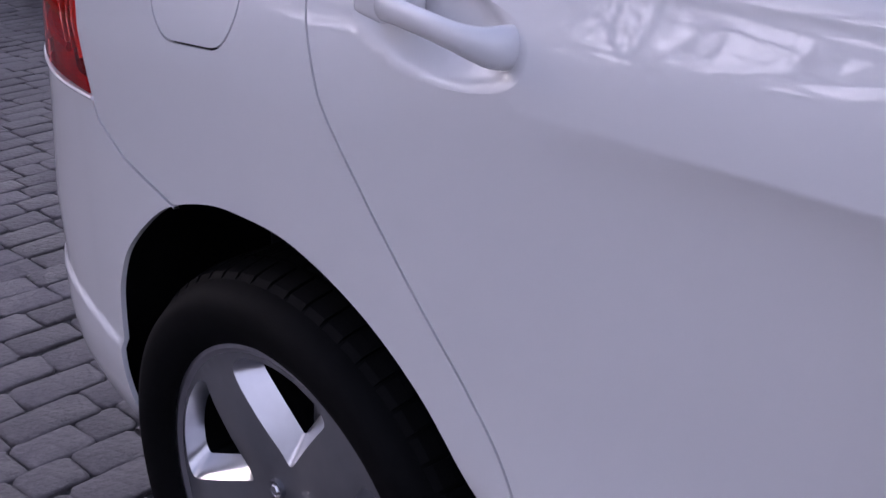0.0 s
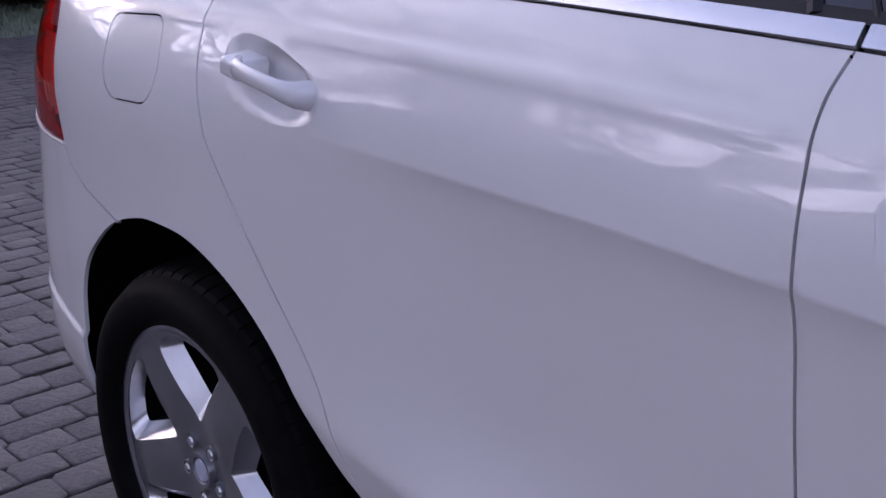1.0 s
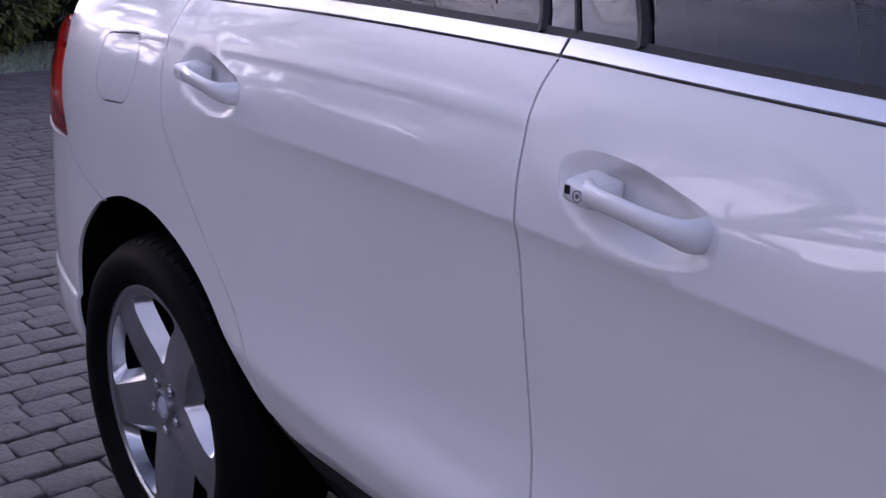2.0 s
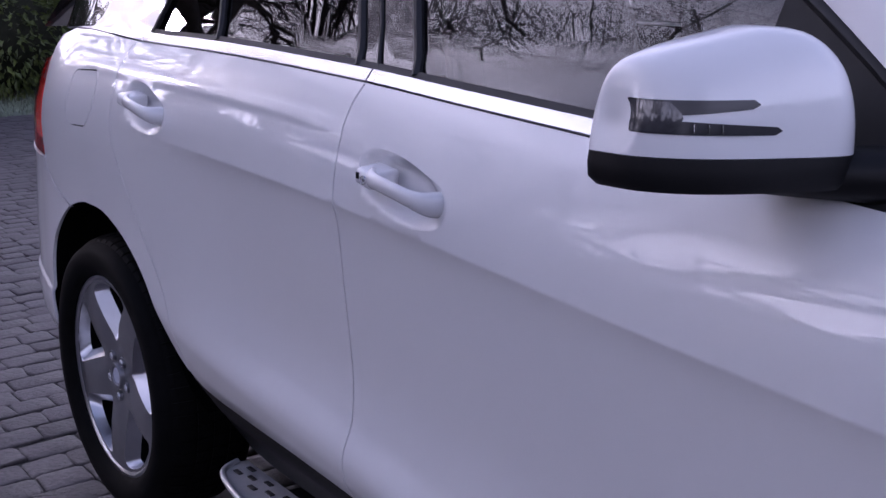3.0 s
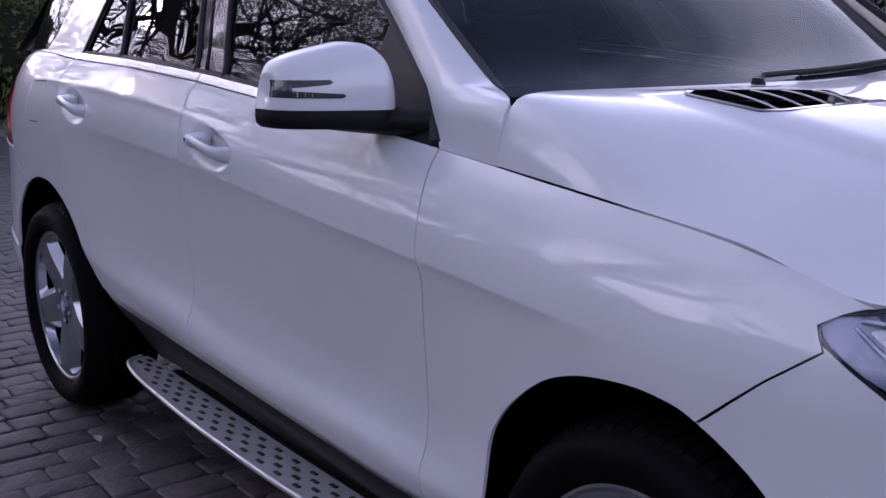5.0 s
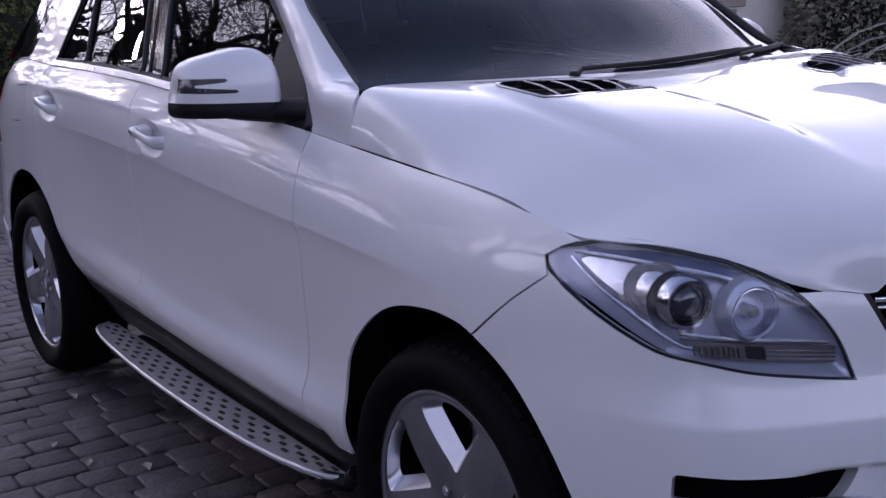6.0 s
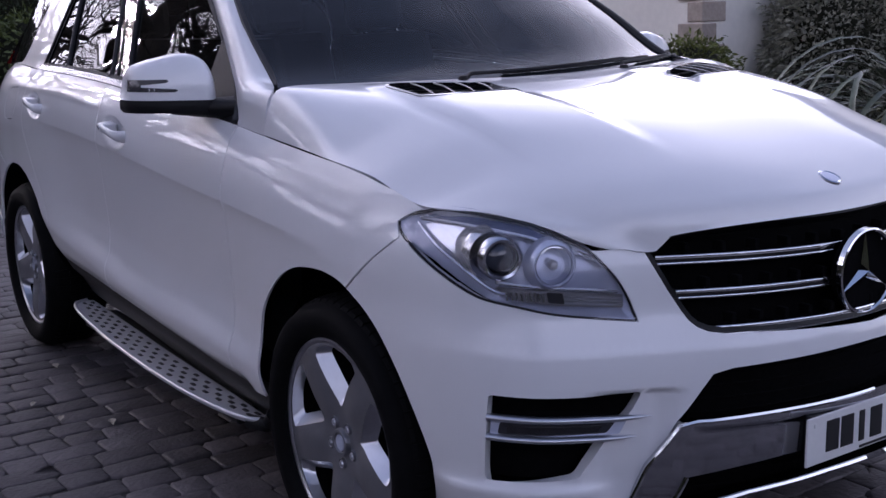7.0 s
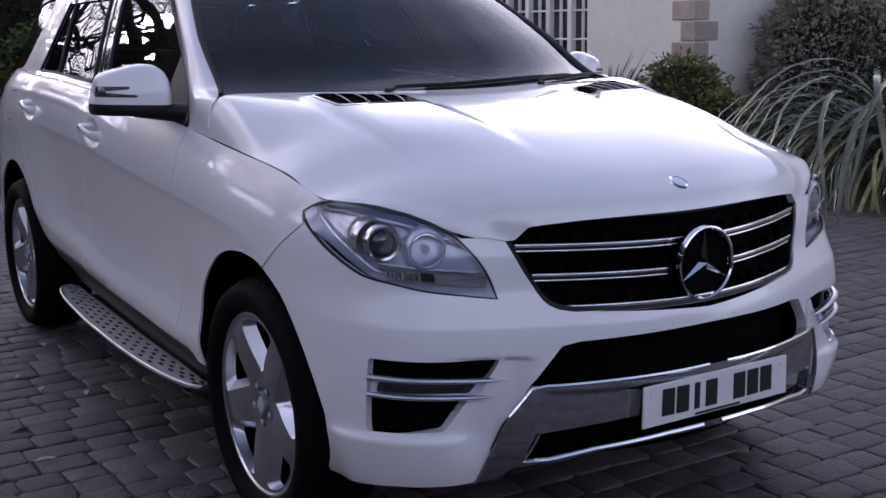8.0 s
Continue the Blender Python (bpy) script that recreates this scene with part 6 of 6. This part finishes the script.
def strap_plant(at, count, length, width, seed, label, droop=1.0, upright=(62, 84)):
    """A flax: a fan of long arching leaves, each a folded tapering strap."""
    r = random.Random(seed)
    t = thing("flax_plant", label, "plant", at)
    kinds = []
    for k in range(9):
        n = 16
        bow = radians(r.uniform(125, 172)) * droop
        L, w0 = length * r.uniform(0.75, 1.12), width * r.uniform(0.75, 1.2)
        v, f = [], []
        x = z = 0.0
        a0 = radians(r.uniform(*upright))
        for i in range(n):
            u = i / (n - 1)
            ang = a0 - bow * min(1.0, 1.25 * u) ** 1.5
            if i:
                x += L / (n - 1) * math.cos(ang)
                z += L / (n - 1) * math.sin(ang)
            w = w0 * (0.30 + 1.4 * u) * (1 - u**5) if u < 0.5 else w0 * (1.0 * (1 - ((u - 0.5) / 0.5) ** 2.2) + 0.02)
            nx, nz = -math.sin(ang), math.cos(ang)
            tw = 0.25 * math.sin(3 * u + k)
            v += [(x + nx * 0.18 * w, -w / 2, z + nz * 0.18 * w + tw * w * 0.3), (x, 0, z), (x + nx * 0.18 * w, w / 2, z + nz * 0.18 * w - tw * w * 0.3)]
        for i in range(n - 1):
            p = 3 * i
            f += [(p, p + 1, p + 4, p + 3), (p + 1, p + 2, p + 5, p + 4)]
        me = bpy.data.meshes.new("leaf")
        me.from_pydata(v, [], f)
        me.materials.append(STRAP_PALE if k == 3 else STRAP)
        me.polygons.foreach_set("use_smooth", [True] * len(me.polygons))
        kinds.append(me)
    for i in range(count):
        ob = new("leaf", kinds[i % 9])
        ob.parent = t
        a = r.uniform(0, 2 * math.pi)
        d = r.uniform(0.0, 0.30) * length * 0.45
        ob.location = (d * math.cos(a), d * math.sin(a), 0.0)
        k = r.uniform(0.65, 1.1)
        ob.scale = (k, k, k)
        ob.rotation_euler = (r.uniform(-0.25, 0.25), r.uniform(-0.2, 0.2), a + r.uniform(-0.5, 0.5))
    return t


def moved(t, pivot, k):
    """Draws a thing towards the pivot on the ground, its size with it."""
    t.location = Vector(pivot) + (t.location - Vector(pivot)) * k
    t.scale = (k, k, k)
    return t


HOUSE_SIDE, LAWN_SIDE = ((6.0, -2.25, 0), 0.80), ((3.0, -2.0, 0), 0.90)


moved(strap_plant((-1.75, 8.75, 0), 280, 3.3, 0.056, 3, "large clump of arching grey-green flax leaves by the drive"), *HOUSE_SIDE)
moved(strap_plant((-0.8, 9.4, 0), 200, 3.1, 0.056, 4, "clump of arching flax leaves behind a larger one"), *HOUSE_SIDE)
moved(strap_plant((-6.42, 8.35, 0.0), 300, 1.45, 0.034, 5, "small spiky flax against the house wall", 0.2, (40, 89)), *HOUSE_SIDE)
moved(shrub("shrub", (-5.0, 8.45, 0), (0.62, 0.58, 0.74), 4200, 0.07, LEAF_BOX, "rounded green shrub at the corner of the house", "shrub", 21), *HOUSE_SIDE)
moved(shrub("shrub", (-4.3, 8.4, 0), (0.52, 0.5, 0.52), 2600, 0.07, LEAF_BOX, "low green shrub beside the flax", "shrub", 22), *HOUSE_SIDE)
moved(shrub("shrub", (-4.45, 10.8, 0), (1.2, 1.15, 1.22), 15000, 0.088, LEAF_GREY, "tall rounded grey-green evergreen shrub against the wall", "shrub", 23), *HOUSE_SIDE)
moved(shrub("laurel_bush", (-13.6, 2.9, 0), (1.0, 1.0, 0.95), 2600, 0.12, LEAF_LAUREL, "yellow-green laurel bush on the lawn", "shrub", 24), *LAWN_SIDE)
moved(shrub("laurel_bush", (-13.9, 5.2, 0), (1.1, 1.2, 1.15), 2600, 0.12, LEAF_DARK, "dark evergreen bush on the lawn", "shrub", 25), *LAWN_SIDE)


def hedge(y0, y1, x, depth, height, count, seed, label, size=0.11):
    r = random.Random(seed)
    t = thing("hedge", label, "hedge", (x, (y0 + y1) / 2, 0))
    half = (y1 - y0) / 2
    pts = []
    for _ in range(count):
        y, z = r.uniform(-half, half), r.uniform(0.02, height)
        bulge = 0.28 * noise.noise(Vector((y * 0.7, z * 0.8, seed))) + 0.12 * noise.noise(Vector((y * 2.3, z * 2.1, seed)))
        if z > height * (0.86 + 0.25 * noise.noise(Vector((y * 0.6, seed, 2.0)))):
            continue
        pts.append(((depth / 2 + bulge + r.uniform(-0.2, 0.1), y, z), (1.0, 0, 0.25)))
    v, f = leaf_cloud(pts, size, r)
    tagged(mesh_object("foliage", v, f, LEAF_DARK, t, "", False), kind="stuff")
    # solid dark sheet behind the leaves, coloured as the hedge's inner shade
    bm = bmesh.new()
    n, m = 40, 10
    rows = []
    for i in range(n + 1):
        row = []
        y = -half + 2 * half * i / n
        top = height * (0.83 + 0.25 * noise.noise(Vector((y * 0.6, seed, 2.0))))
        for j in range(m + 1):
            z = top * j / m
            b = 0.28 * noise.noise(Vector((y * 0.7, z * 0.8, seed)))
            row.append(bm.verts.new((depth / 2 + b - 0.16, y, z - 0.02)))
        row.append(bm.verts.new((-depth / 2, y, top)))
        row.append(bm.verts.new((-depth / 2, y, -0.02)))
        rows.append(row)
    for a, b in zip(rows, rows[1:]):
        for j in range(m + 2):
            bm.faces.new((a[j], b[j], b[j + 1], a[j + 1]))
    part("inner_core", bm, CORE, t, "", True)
    return t


moved(hedge(-1.0, 9.5, -15.6, 1.6, 4.4, 16000, 31, "tall dark evergreen hedge at the edge of the lawn"), *LAWN_SIDE)
moved(hedge(-20.0, -1.0, -16.2, 1.6, 5.2, 9000, 32, "dark evergreen hedge at the edge of the lawn", 0.15), *LAWN_SIDE)
moved(hedge(9.5, 20.0, -15.8, 1.6, 5.2, 4000, 33, "tall dark evergreen hedge beside the house", 0.15), *LAWN_SIDE)
hedge(-17.0, 17.0, 0.0, 1.6, 6.5, 9000, 34, "long dark evergreen hedge across the garden", 0.2).matrix_world = pose(0, -17.0, 0, 0, 0, 90)
# out of view: added to close the horizon and cut light from the front
hedge(-14.0, 14.0, 0.0, 1.6, 5.0, 5000, 35, "unseen dark hedge added beyond the end of the drive", 0.2).matrix_world = pose(17.5, -1.0, 0, 0, 0, 180)


# Bare winter trees, mirrored in the windows and the paint.
def bare_tree_mesh(seed, height, spread):
    r = random.Random(seed)
    v, f, tv, tf = [], [], [], []

    def limb(p, d, length, rad, depth):
        n = 7 if depth < 3 else (5 if depth < 4 else 3)
        sides = 7 if depth == 0 else (5 if depth < 3 else 3)
        pts, q = [np.array(p)], np.array(d, float)
        for i in range(n):
            q = q + np.array([r.gauss(0, 0.30), r.gauss(0, 0.30), r.gauss(0.07, 0.24)])
            q /= np.linalg.norm(q)
            pts.append(pts[-1] + q * length / n)
        rads = np.linspace(rad, rad * (0.45 if depth else 0.55), n + 1)
        V, Fc = (v, f) if depth < 2 else (tv, tf)
        base = len(V)
        for i, c in enumerate(pts):
            t = pts[min(i + 1, n)] - pts[max(i - 1, 0)]
            t /= np.linalg.norm(t)
            a = np.cross(t, (0.3, 0.5, 0.8))
            a /= np.linalg.norm(a)
            b = np.cross(t, a)
            V.extend(c + rads[i] * (math.cos(6.2832 * k / sides) * a + math.sin(6.2832 * k / sides) * b) for k in range(sides))
        for i in range(n):
            for k in range(sides):
                Fc.append((base + i * sides + k, base + i * sides + (k + 1) % sides, base + (i + 1) * sides + (k + 1) % sides, base + (i + 1) * sides + k))
        if depth >= 5 or len(tf) > 120000:
            return
        kids = (9, 7, 5, 4, 3)[depth]
        for k in range(kids):
            u = r.uniform(0.35, 1.0) if depth else r.uniform(0.30, 1.0)
            j = min(n - 1, int(u * n))
            at = pts[j] + (pts[j + 1] - pts[j]) * (u * n - j)
            out = np.array([r.gauss(0, 1), r.gauss(0, 1), r.gauss(0.30, 0.55)])
            out /= np.linalg.norm(out)
            d2 = q * 0.45 + out * spread
            d2 /= np.linalg.norm(d2)
            limb(at, d2, length * r.uniform(0.50, 0.74), max(rads[j] * r.uniform(0.42, 0.58), 0.0035), depth + 1)

    limb((0, 0, -0.05), (r.gauss(0, 0.08), r.gauss(0, 0.08), 1), height * 0.44, height * 0.017, 0)
    return v, f, tv, tf


def bare_tree(seed, height, spread, at):
    v, f, tv, tf = bare_tree_mesh(seed, height, spread)
    t = thing("tree", "tall bare winter tree with dark spreading branches", "tree", at, "bare trees round the drive")
    mesh_object("trunk", v, f, BARK, t)
    tagged(mesh_object("crown", tv, tf, TWIG, t, "leafless twigs", False), kind="stuff")
    return t


first_trees = [bare_tree(41, 17.0, 0.95, (-9.5, -6.0, 0)), bare_tree(42, 18.0, 0.9, (-14.5, -8.5, 0)), bare_tree(43, 17.5, 1.0, (-5.0, -9.0, 0))]
for k, (x, y, z_turn, big) in enumerate(((-13.0, -3.0, 160, 0.95), (-18.5, -3.5, 40, 1.0), (-10.5, -13.5, 110, 1.05), (0.5, -12.5, 200, 1.0), (-21.0, 1.5, 250, 1.0), (-16.5, -13.5, 310, 1.0), (7.5, -14.0, 75, 1.0), (14.5, -10.0, 150, 0.95))):
    t = copy_thing(first_trees[k % 3], pose(x, y, 0, 0, 0, z_turn))
    t.scale = (big, big, big)

# ---- house ----
house = thing("house", "cream rendered house with sandstone quoins and white windows", "house", (0, 0, 0))
HX, HY, HB, HT, HM = -5.35, 9.0, 13.8, 3.15, 5.6


def wall_bm(x0, x1, y0, y1, z0, z1, name, mat=RENDER_WALL, bevel=0.0, label=""):
    return box(name, (x1 - x0, y1 - y0, z1 - z0), ((x0 + x1) / 2, (y0 + y1) / 2, (z0 + z1) / 2), mat, house, bevel, None, label)


WIN0, WIN1, WZ0, WZ1 = -11.9, -7.58, 0.25, 2.62
wall_bm(-20.0, WIN0, HY, HY + 0.35, -0.05, HT, "wall")
wall_bm(WIN1, HX - 0.35, HY, HY + 0.35, -0.05, HT, "wall")
wall_bm(WIN0, WIN1, HY, HY + 0.35, WZ1, HT, "wall")
wall_bm(WIN0, WIN1, HY, HY + 0.35, -0.05, WZ0, "wall")
wall_bm(HX - 0.35, HX, HY, HB + 0.35, -0.05, HT, "wall")
wall_bm(HX - 0.35, 7.0, HB + 0.352, HB + 0.70, -0.05, HM, "wall")
wall_bm(HX, 7.0, HB, HB + 0.35, -0.05, HT, "wall")
wall_bm(-20.0, WIN1, HY + 3.0, HY + 3.1, -0.05, HT, "inner_wall", CABIN)
wall_bm(-20.3, HX + 0.25, HY - 0.25, HB + 0.30, HT, HT + 0.22, "roof", SLATE, 0.02, "flat dark roof with a plain edge")
ry = HB + 0.1
mesh_object("roof", [(-6.9, ry, HM - 0.05), (7.6, ry, HM - 0.05), (7.6, ry + 8, HM - 0.05), (-6.9, ry + 8, HM - 0.05), (-4.0, ry + 4, HM + 3.0), (4.6, ry + 4, HM + 3.0), (-6.9, ry, HM + 0.1), (7.6, ry, HM + 0.1), (7.6, ry + 8, HM + 0.1), (-6.9, ry + 8, HM + 0.1)],
            [(0, 1, 7, 6), (1, 2, 8, 7), (2, 3, 9, 8), (3, 0, 6, 9), (6, 7, 5, 4), (7, 8, 5), (8, 9, 4, 5), (9, 6, 4), (3, 2, 1, 0)], SLATE, house, "grey slate hipped roof", False)


def window_unit(x0, x1, z0, z1, y, bays, rows):
    """A long white window of several lights, each with two columns of panes."""
    w = tagged(box("window", (x1 - x0, 0.02, z1 - z0), ((x0 + x1) / 2, y + 0.20, (z0 + z1) / 2), PANE, house, 0.0), "white timber window with small dark panes")
    wide = (x1 - x0) / bays
    for k in range(bays + 1):
        box("mullion", (0.10 if 0 < k < bays else 0.08, 0.10, z1 - z0), (x0 + k * wide, y + 0.14, (z0 + z1) / 2), FRAME_WHITE, w, 0.008)
    for z in (z0 + 0.05, z1 - 0.05):
        box("frame_rail", (x1 - x0, 0.096, 0.10), ((x0 + x1) / 2, y + 0.142, z), FRAME_WHITE, w, 0.008)
    for b in range(bays):
        c = x0 + (b + 0.5) * wide
        box("glazing_bar", (0.030, 0.05, z1 - z0 - 0.2), (c, y + 0.15, (z0 + z1) / 2), FRAME_WHITE, w, 0.006)
        for k in range(1, rows):
            box("glazing_bar", (wide - 0.10, 0.046, 0.030), (c, y + 0.152, z0 + 0.1 + (z1 - z0 - 0.2) * k / rows), FRAME_WHITE, w, 0.006)
    box("window_sill", (x1 - x0 + 0.2, 0.22, 0.08), ((x0 + x1) / 2, y + 0.03, z0 - 0.04), FRAME_WHITE, w, 0.01)
    return w


window_unit(WIN0, WIN1, WZ0, WZ1, HY, 8, 5)
k = 0
z = -0.02
while z < HT - 0.3:
    long_x, long_y = (0.44, 0.27) if k % 2 else (0.27, 0.44)
    h = 0.252
    # each stone wraps the corner, standing a little proud of both walls
    bm = box_bm(bmesh.new(), (long_x, long_y, h), (HX + 0.03 - long_x / 2, HY - 0.03 + long_y / 2, z + h / 2), 0.012)
    part("quoin", bm, SANDSTONE, house)
    z += 0.275
    k += 1
moved(house, *HOUSE_SIDE)
downpipe = tube("downpipe", [(HX + 0.06, HB - 0.12, 0.0), (HX + 0.06, HB - 0.12, HT - 0.1)], 0.038, GLOSSBLACK, house, 10)

# ---- fallen leaves on the drive ----
for k, (x, y) in enumerate(((-1.95, -1.05), (0.45, -0.98), (0.92, -1.20), (1.16, -1.16), (1.32, -1.02), (-0.9, -1.25), (1.05, -1.55), (-0.2, -1.5), (2.0, -1.35), (3.6, 1.6))):
    r = random.Random(60 + k)
    a, s = r.uniform(0, 6.28), r.uniform(0.022, 0.040)
    v, f = [], []
    for i in range(7):
        u = i / 6
        w = s * 0.45 * math.sin(math.pi * min(1, u * 0.95 + 0.03))
        for q in (-1, 0, 1):
            px, py = (u - 0.5) * 2 * s, q * w
            v.append((px * math.cos(a) - py * math.sin(a), px * math.sin(a) + py * math.cos(a), 0.006 + 0.006 * abs(q) * r.uniform(0.5, 1.2) + 0.004 * math.sin(3 * u)))
    for i in range(6):
        for q in (0, 1):
            f.append((3 * i + q, 3 * i + q + 1, 3 * i + q + 4, 3 * i + q + 3))
    ob = mesh_object("fallen_leaf", v, f, DRYLEAF)
    ob.location = (x, y, 0.0)
    tagged(ob, "small pale fallen leaf on the setts", "leaf", "fallen leaves")

# ---- a second car, parked further back on the drive ----
DARKPAINT = material("dark_grey_car_paint", (0.014, 0.015, 0.017), rough=0.3, coat=1.0, vary=0.06, scale=4.0, coat_rough=0.02)
dark_car = thing("car", "dark grey car parked further back on the drive", "car", (-8.15, 3.15, 0))
moved(dark_car, (3.0, -2.0, 0), 0.91)
dark_car.rotation_euler = (0, 0, math.pi)
DARK_HALF = 0.90
crest = bend([(-4.42, 0.30), (-4.52, 0.50), (-4.47, 0.92), (-4.22, 1.06), (-3.62, 1.38), (-2.60, 1.48), (-1.80, 1.42), (-1.12, 1.02), (-0.30, 0.90), (-0.06, 0.76), (0.02, 0.55), (-0.02, 0.32)], 5)
DARK_AXLES = (-0.85, -3.62)


def dark_side(x, z):
    """The car's flank: widest at the sill, leaning in above the waist, drawn in at both ends."""
    x, z = np.broadcast_arrays(np.asarray(x, float), np.asarray(z, float))
    y = DARK_HALF - 0.03 * smooth(0.55, 0.30, 1 - z) - 0.26 * smooth(0.90, 1.55, z) - 0.16 * smooth(-0.55, 0.05, x) - 0.12 * (1 - smooth(-4.55, -4.0, x))
    return np.stack([x, -y, z], -1)


def arch(c):
    return [(c + 0.385 * math.cos(w), 0.315 + 0.385 * math.sin(w)) for w in np.linspace(-0.25, math.pi + 0.25, 18)]


flank = list(crest) + [(DARK_AXLES[0] + 0.38, 0.22)] + arch(DARK_AXLES[0]) + [(DARK_AXLES[0] - 0.38, 0.22), (DARK_AXLES[1] + 0.38, 0.22)] + arch(DARK_AXLES[1]) + [(DARK_AXLES[1] - 0.38, 0.22)]
pane_front = rounded([(-1.62, 1.04), (-1.90, 1.36), (-2.62, 1.41), (-2.60, 1.02)], 0.04, 4)
pane_rear = rounded([(-2.70, 1.02), (-2.72, 1.41), (-3.45, 1.35), (-3.75, 1.08)], 0.04, 4)
for mirror in (False, True):
    side = surface_panel("body_side", dark_side, [dense(flank, 0.06), dense(pane_front, 0.05), dense(pane_rear, 0.05)], DARKPAINT, dark_car, 0.10, 0.02, mirror)
    for pane in (pane_front, pane_rear):
        surface_panel("window", lambda x, z: dark_side(x, z) + (0, 0.008, 0), [dense(pane, 0.06)], GLOSSBLACK, side, 0.15, 0.004, mirror, "dark window glass", walls=False)
# hood, roof, ends: the crest swept from flank to flank
ring = np.array(crest)
rows = []
for w in np.linspace(-1, 1, 13):
    p = dark_side(ring[:, 0], ring[:, 1])
    bulge = 0.05 * (1 - w**2)
    rows.append(np.stack([p[:, 0] + bulge * np.sign(ring[:, 0] + 2.2) * smooth(1.3, 2.1, np.abs(ring[:, 0] + 2.2)), p[:, 1] * -w, p[:, 2] + bulge * smooth(0.8, 1.0, ring[:, 1])], 1))
n = len(ring)
mesh_object("body_top", np.vstack(rows), [(i * n + j, (i + 1) * n + j, (i + 1) * n + j + 1, i * n + j + 1) for i in range(12) for j in range(n - 1)], DARKPAINT, dark_car)
box("underbody", (4.1, 1.4, 0.10), (-2.25, 0, 0.27), LINER_AND_SHADE, dark_car, 0.02)
box("bumper_trim", (0.05, 1.36, 0.07), (0.005, 0, 0.36), BLACK, dark_car, 0.015)
box("bumper_strip", (0.03, 1.30, 0.018), (0.022, 0, 0.45), SATIN, dark_car, 0.006)
for mirror in (-1, 1):
    lamp = box("headlamp", (0.10, 0.34, 0.11), (-0.09, 0.58 * mirror, 0.74), LAMPGREY, dark_car, 0.03, Matrix.Rotation(radians(20 * mirror), 3, "Z"), "clear headlamp")
    for x in DARK_AXLES:
        rim = revolve("wheel", [(0.215, 0.0), (0.232, 0.012), (0.236, 0.0), (0.228, -0.03), (0.20, -0.10)], GLOSSBLACK, dark_car, 48, "y", (0, 0, 0), "dark alloy wheel with slim silver spokes")
        rim.data.transform(Matrix.Scale(-1, 4, (0, 1, 0)))
        rim.location = (x, 0.885 * mirror, 0.315)
        rim.rotation_euler = (0, 0, 0 if mirror < 0 else math.pi)
        revolve("wheel_disc", [(0.0, 0.045), (0.225, 0.045), (0.225, 0.06)], LINER_AND_SHADE, rim, 32)
        revolve("tyre", [(0.225, 0.0), (0.245, -0.012), (0.285, -0.014), (0.305, 0.004), (0.315, 0.04), (0.315, 0.16), (0.30, 0.195), (0.26, 0.20)], RUBBER, rim, 48, label="black tyre")
        revolve("hub_cap", [(0.0, 0.006), (0.03, 0.006), (0.038, 0.015), (0.04, 0.04)], BRIGHT, rim, 20)
        for k in range(5):
            for d in (-0.13, 0.13):
                a0, a1 = radians(90 + 72 * k) + d * 0.6, radians(90 + 72 * k) + d * 1.5
                tube("spoke", [(0.035 * math.cos(a0), 0.022, 0.035 * math.sin(a0)), (0.225 * math.cos(a1), 0.012, 0.225 * math.sin(a1))], [0.010, 0.007], BRIGHT, rim, 6)
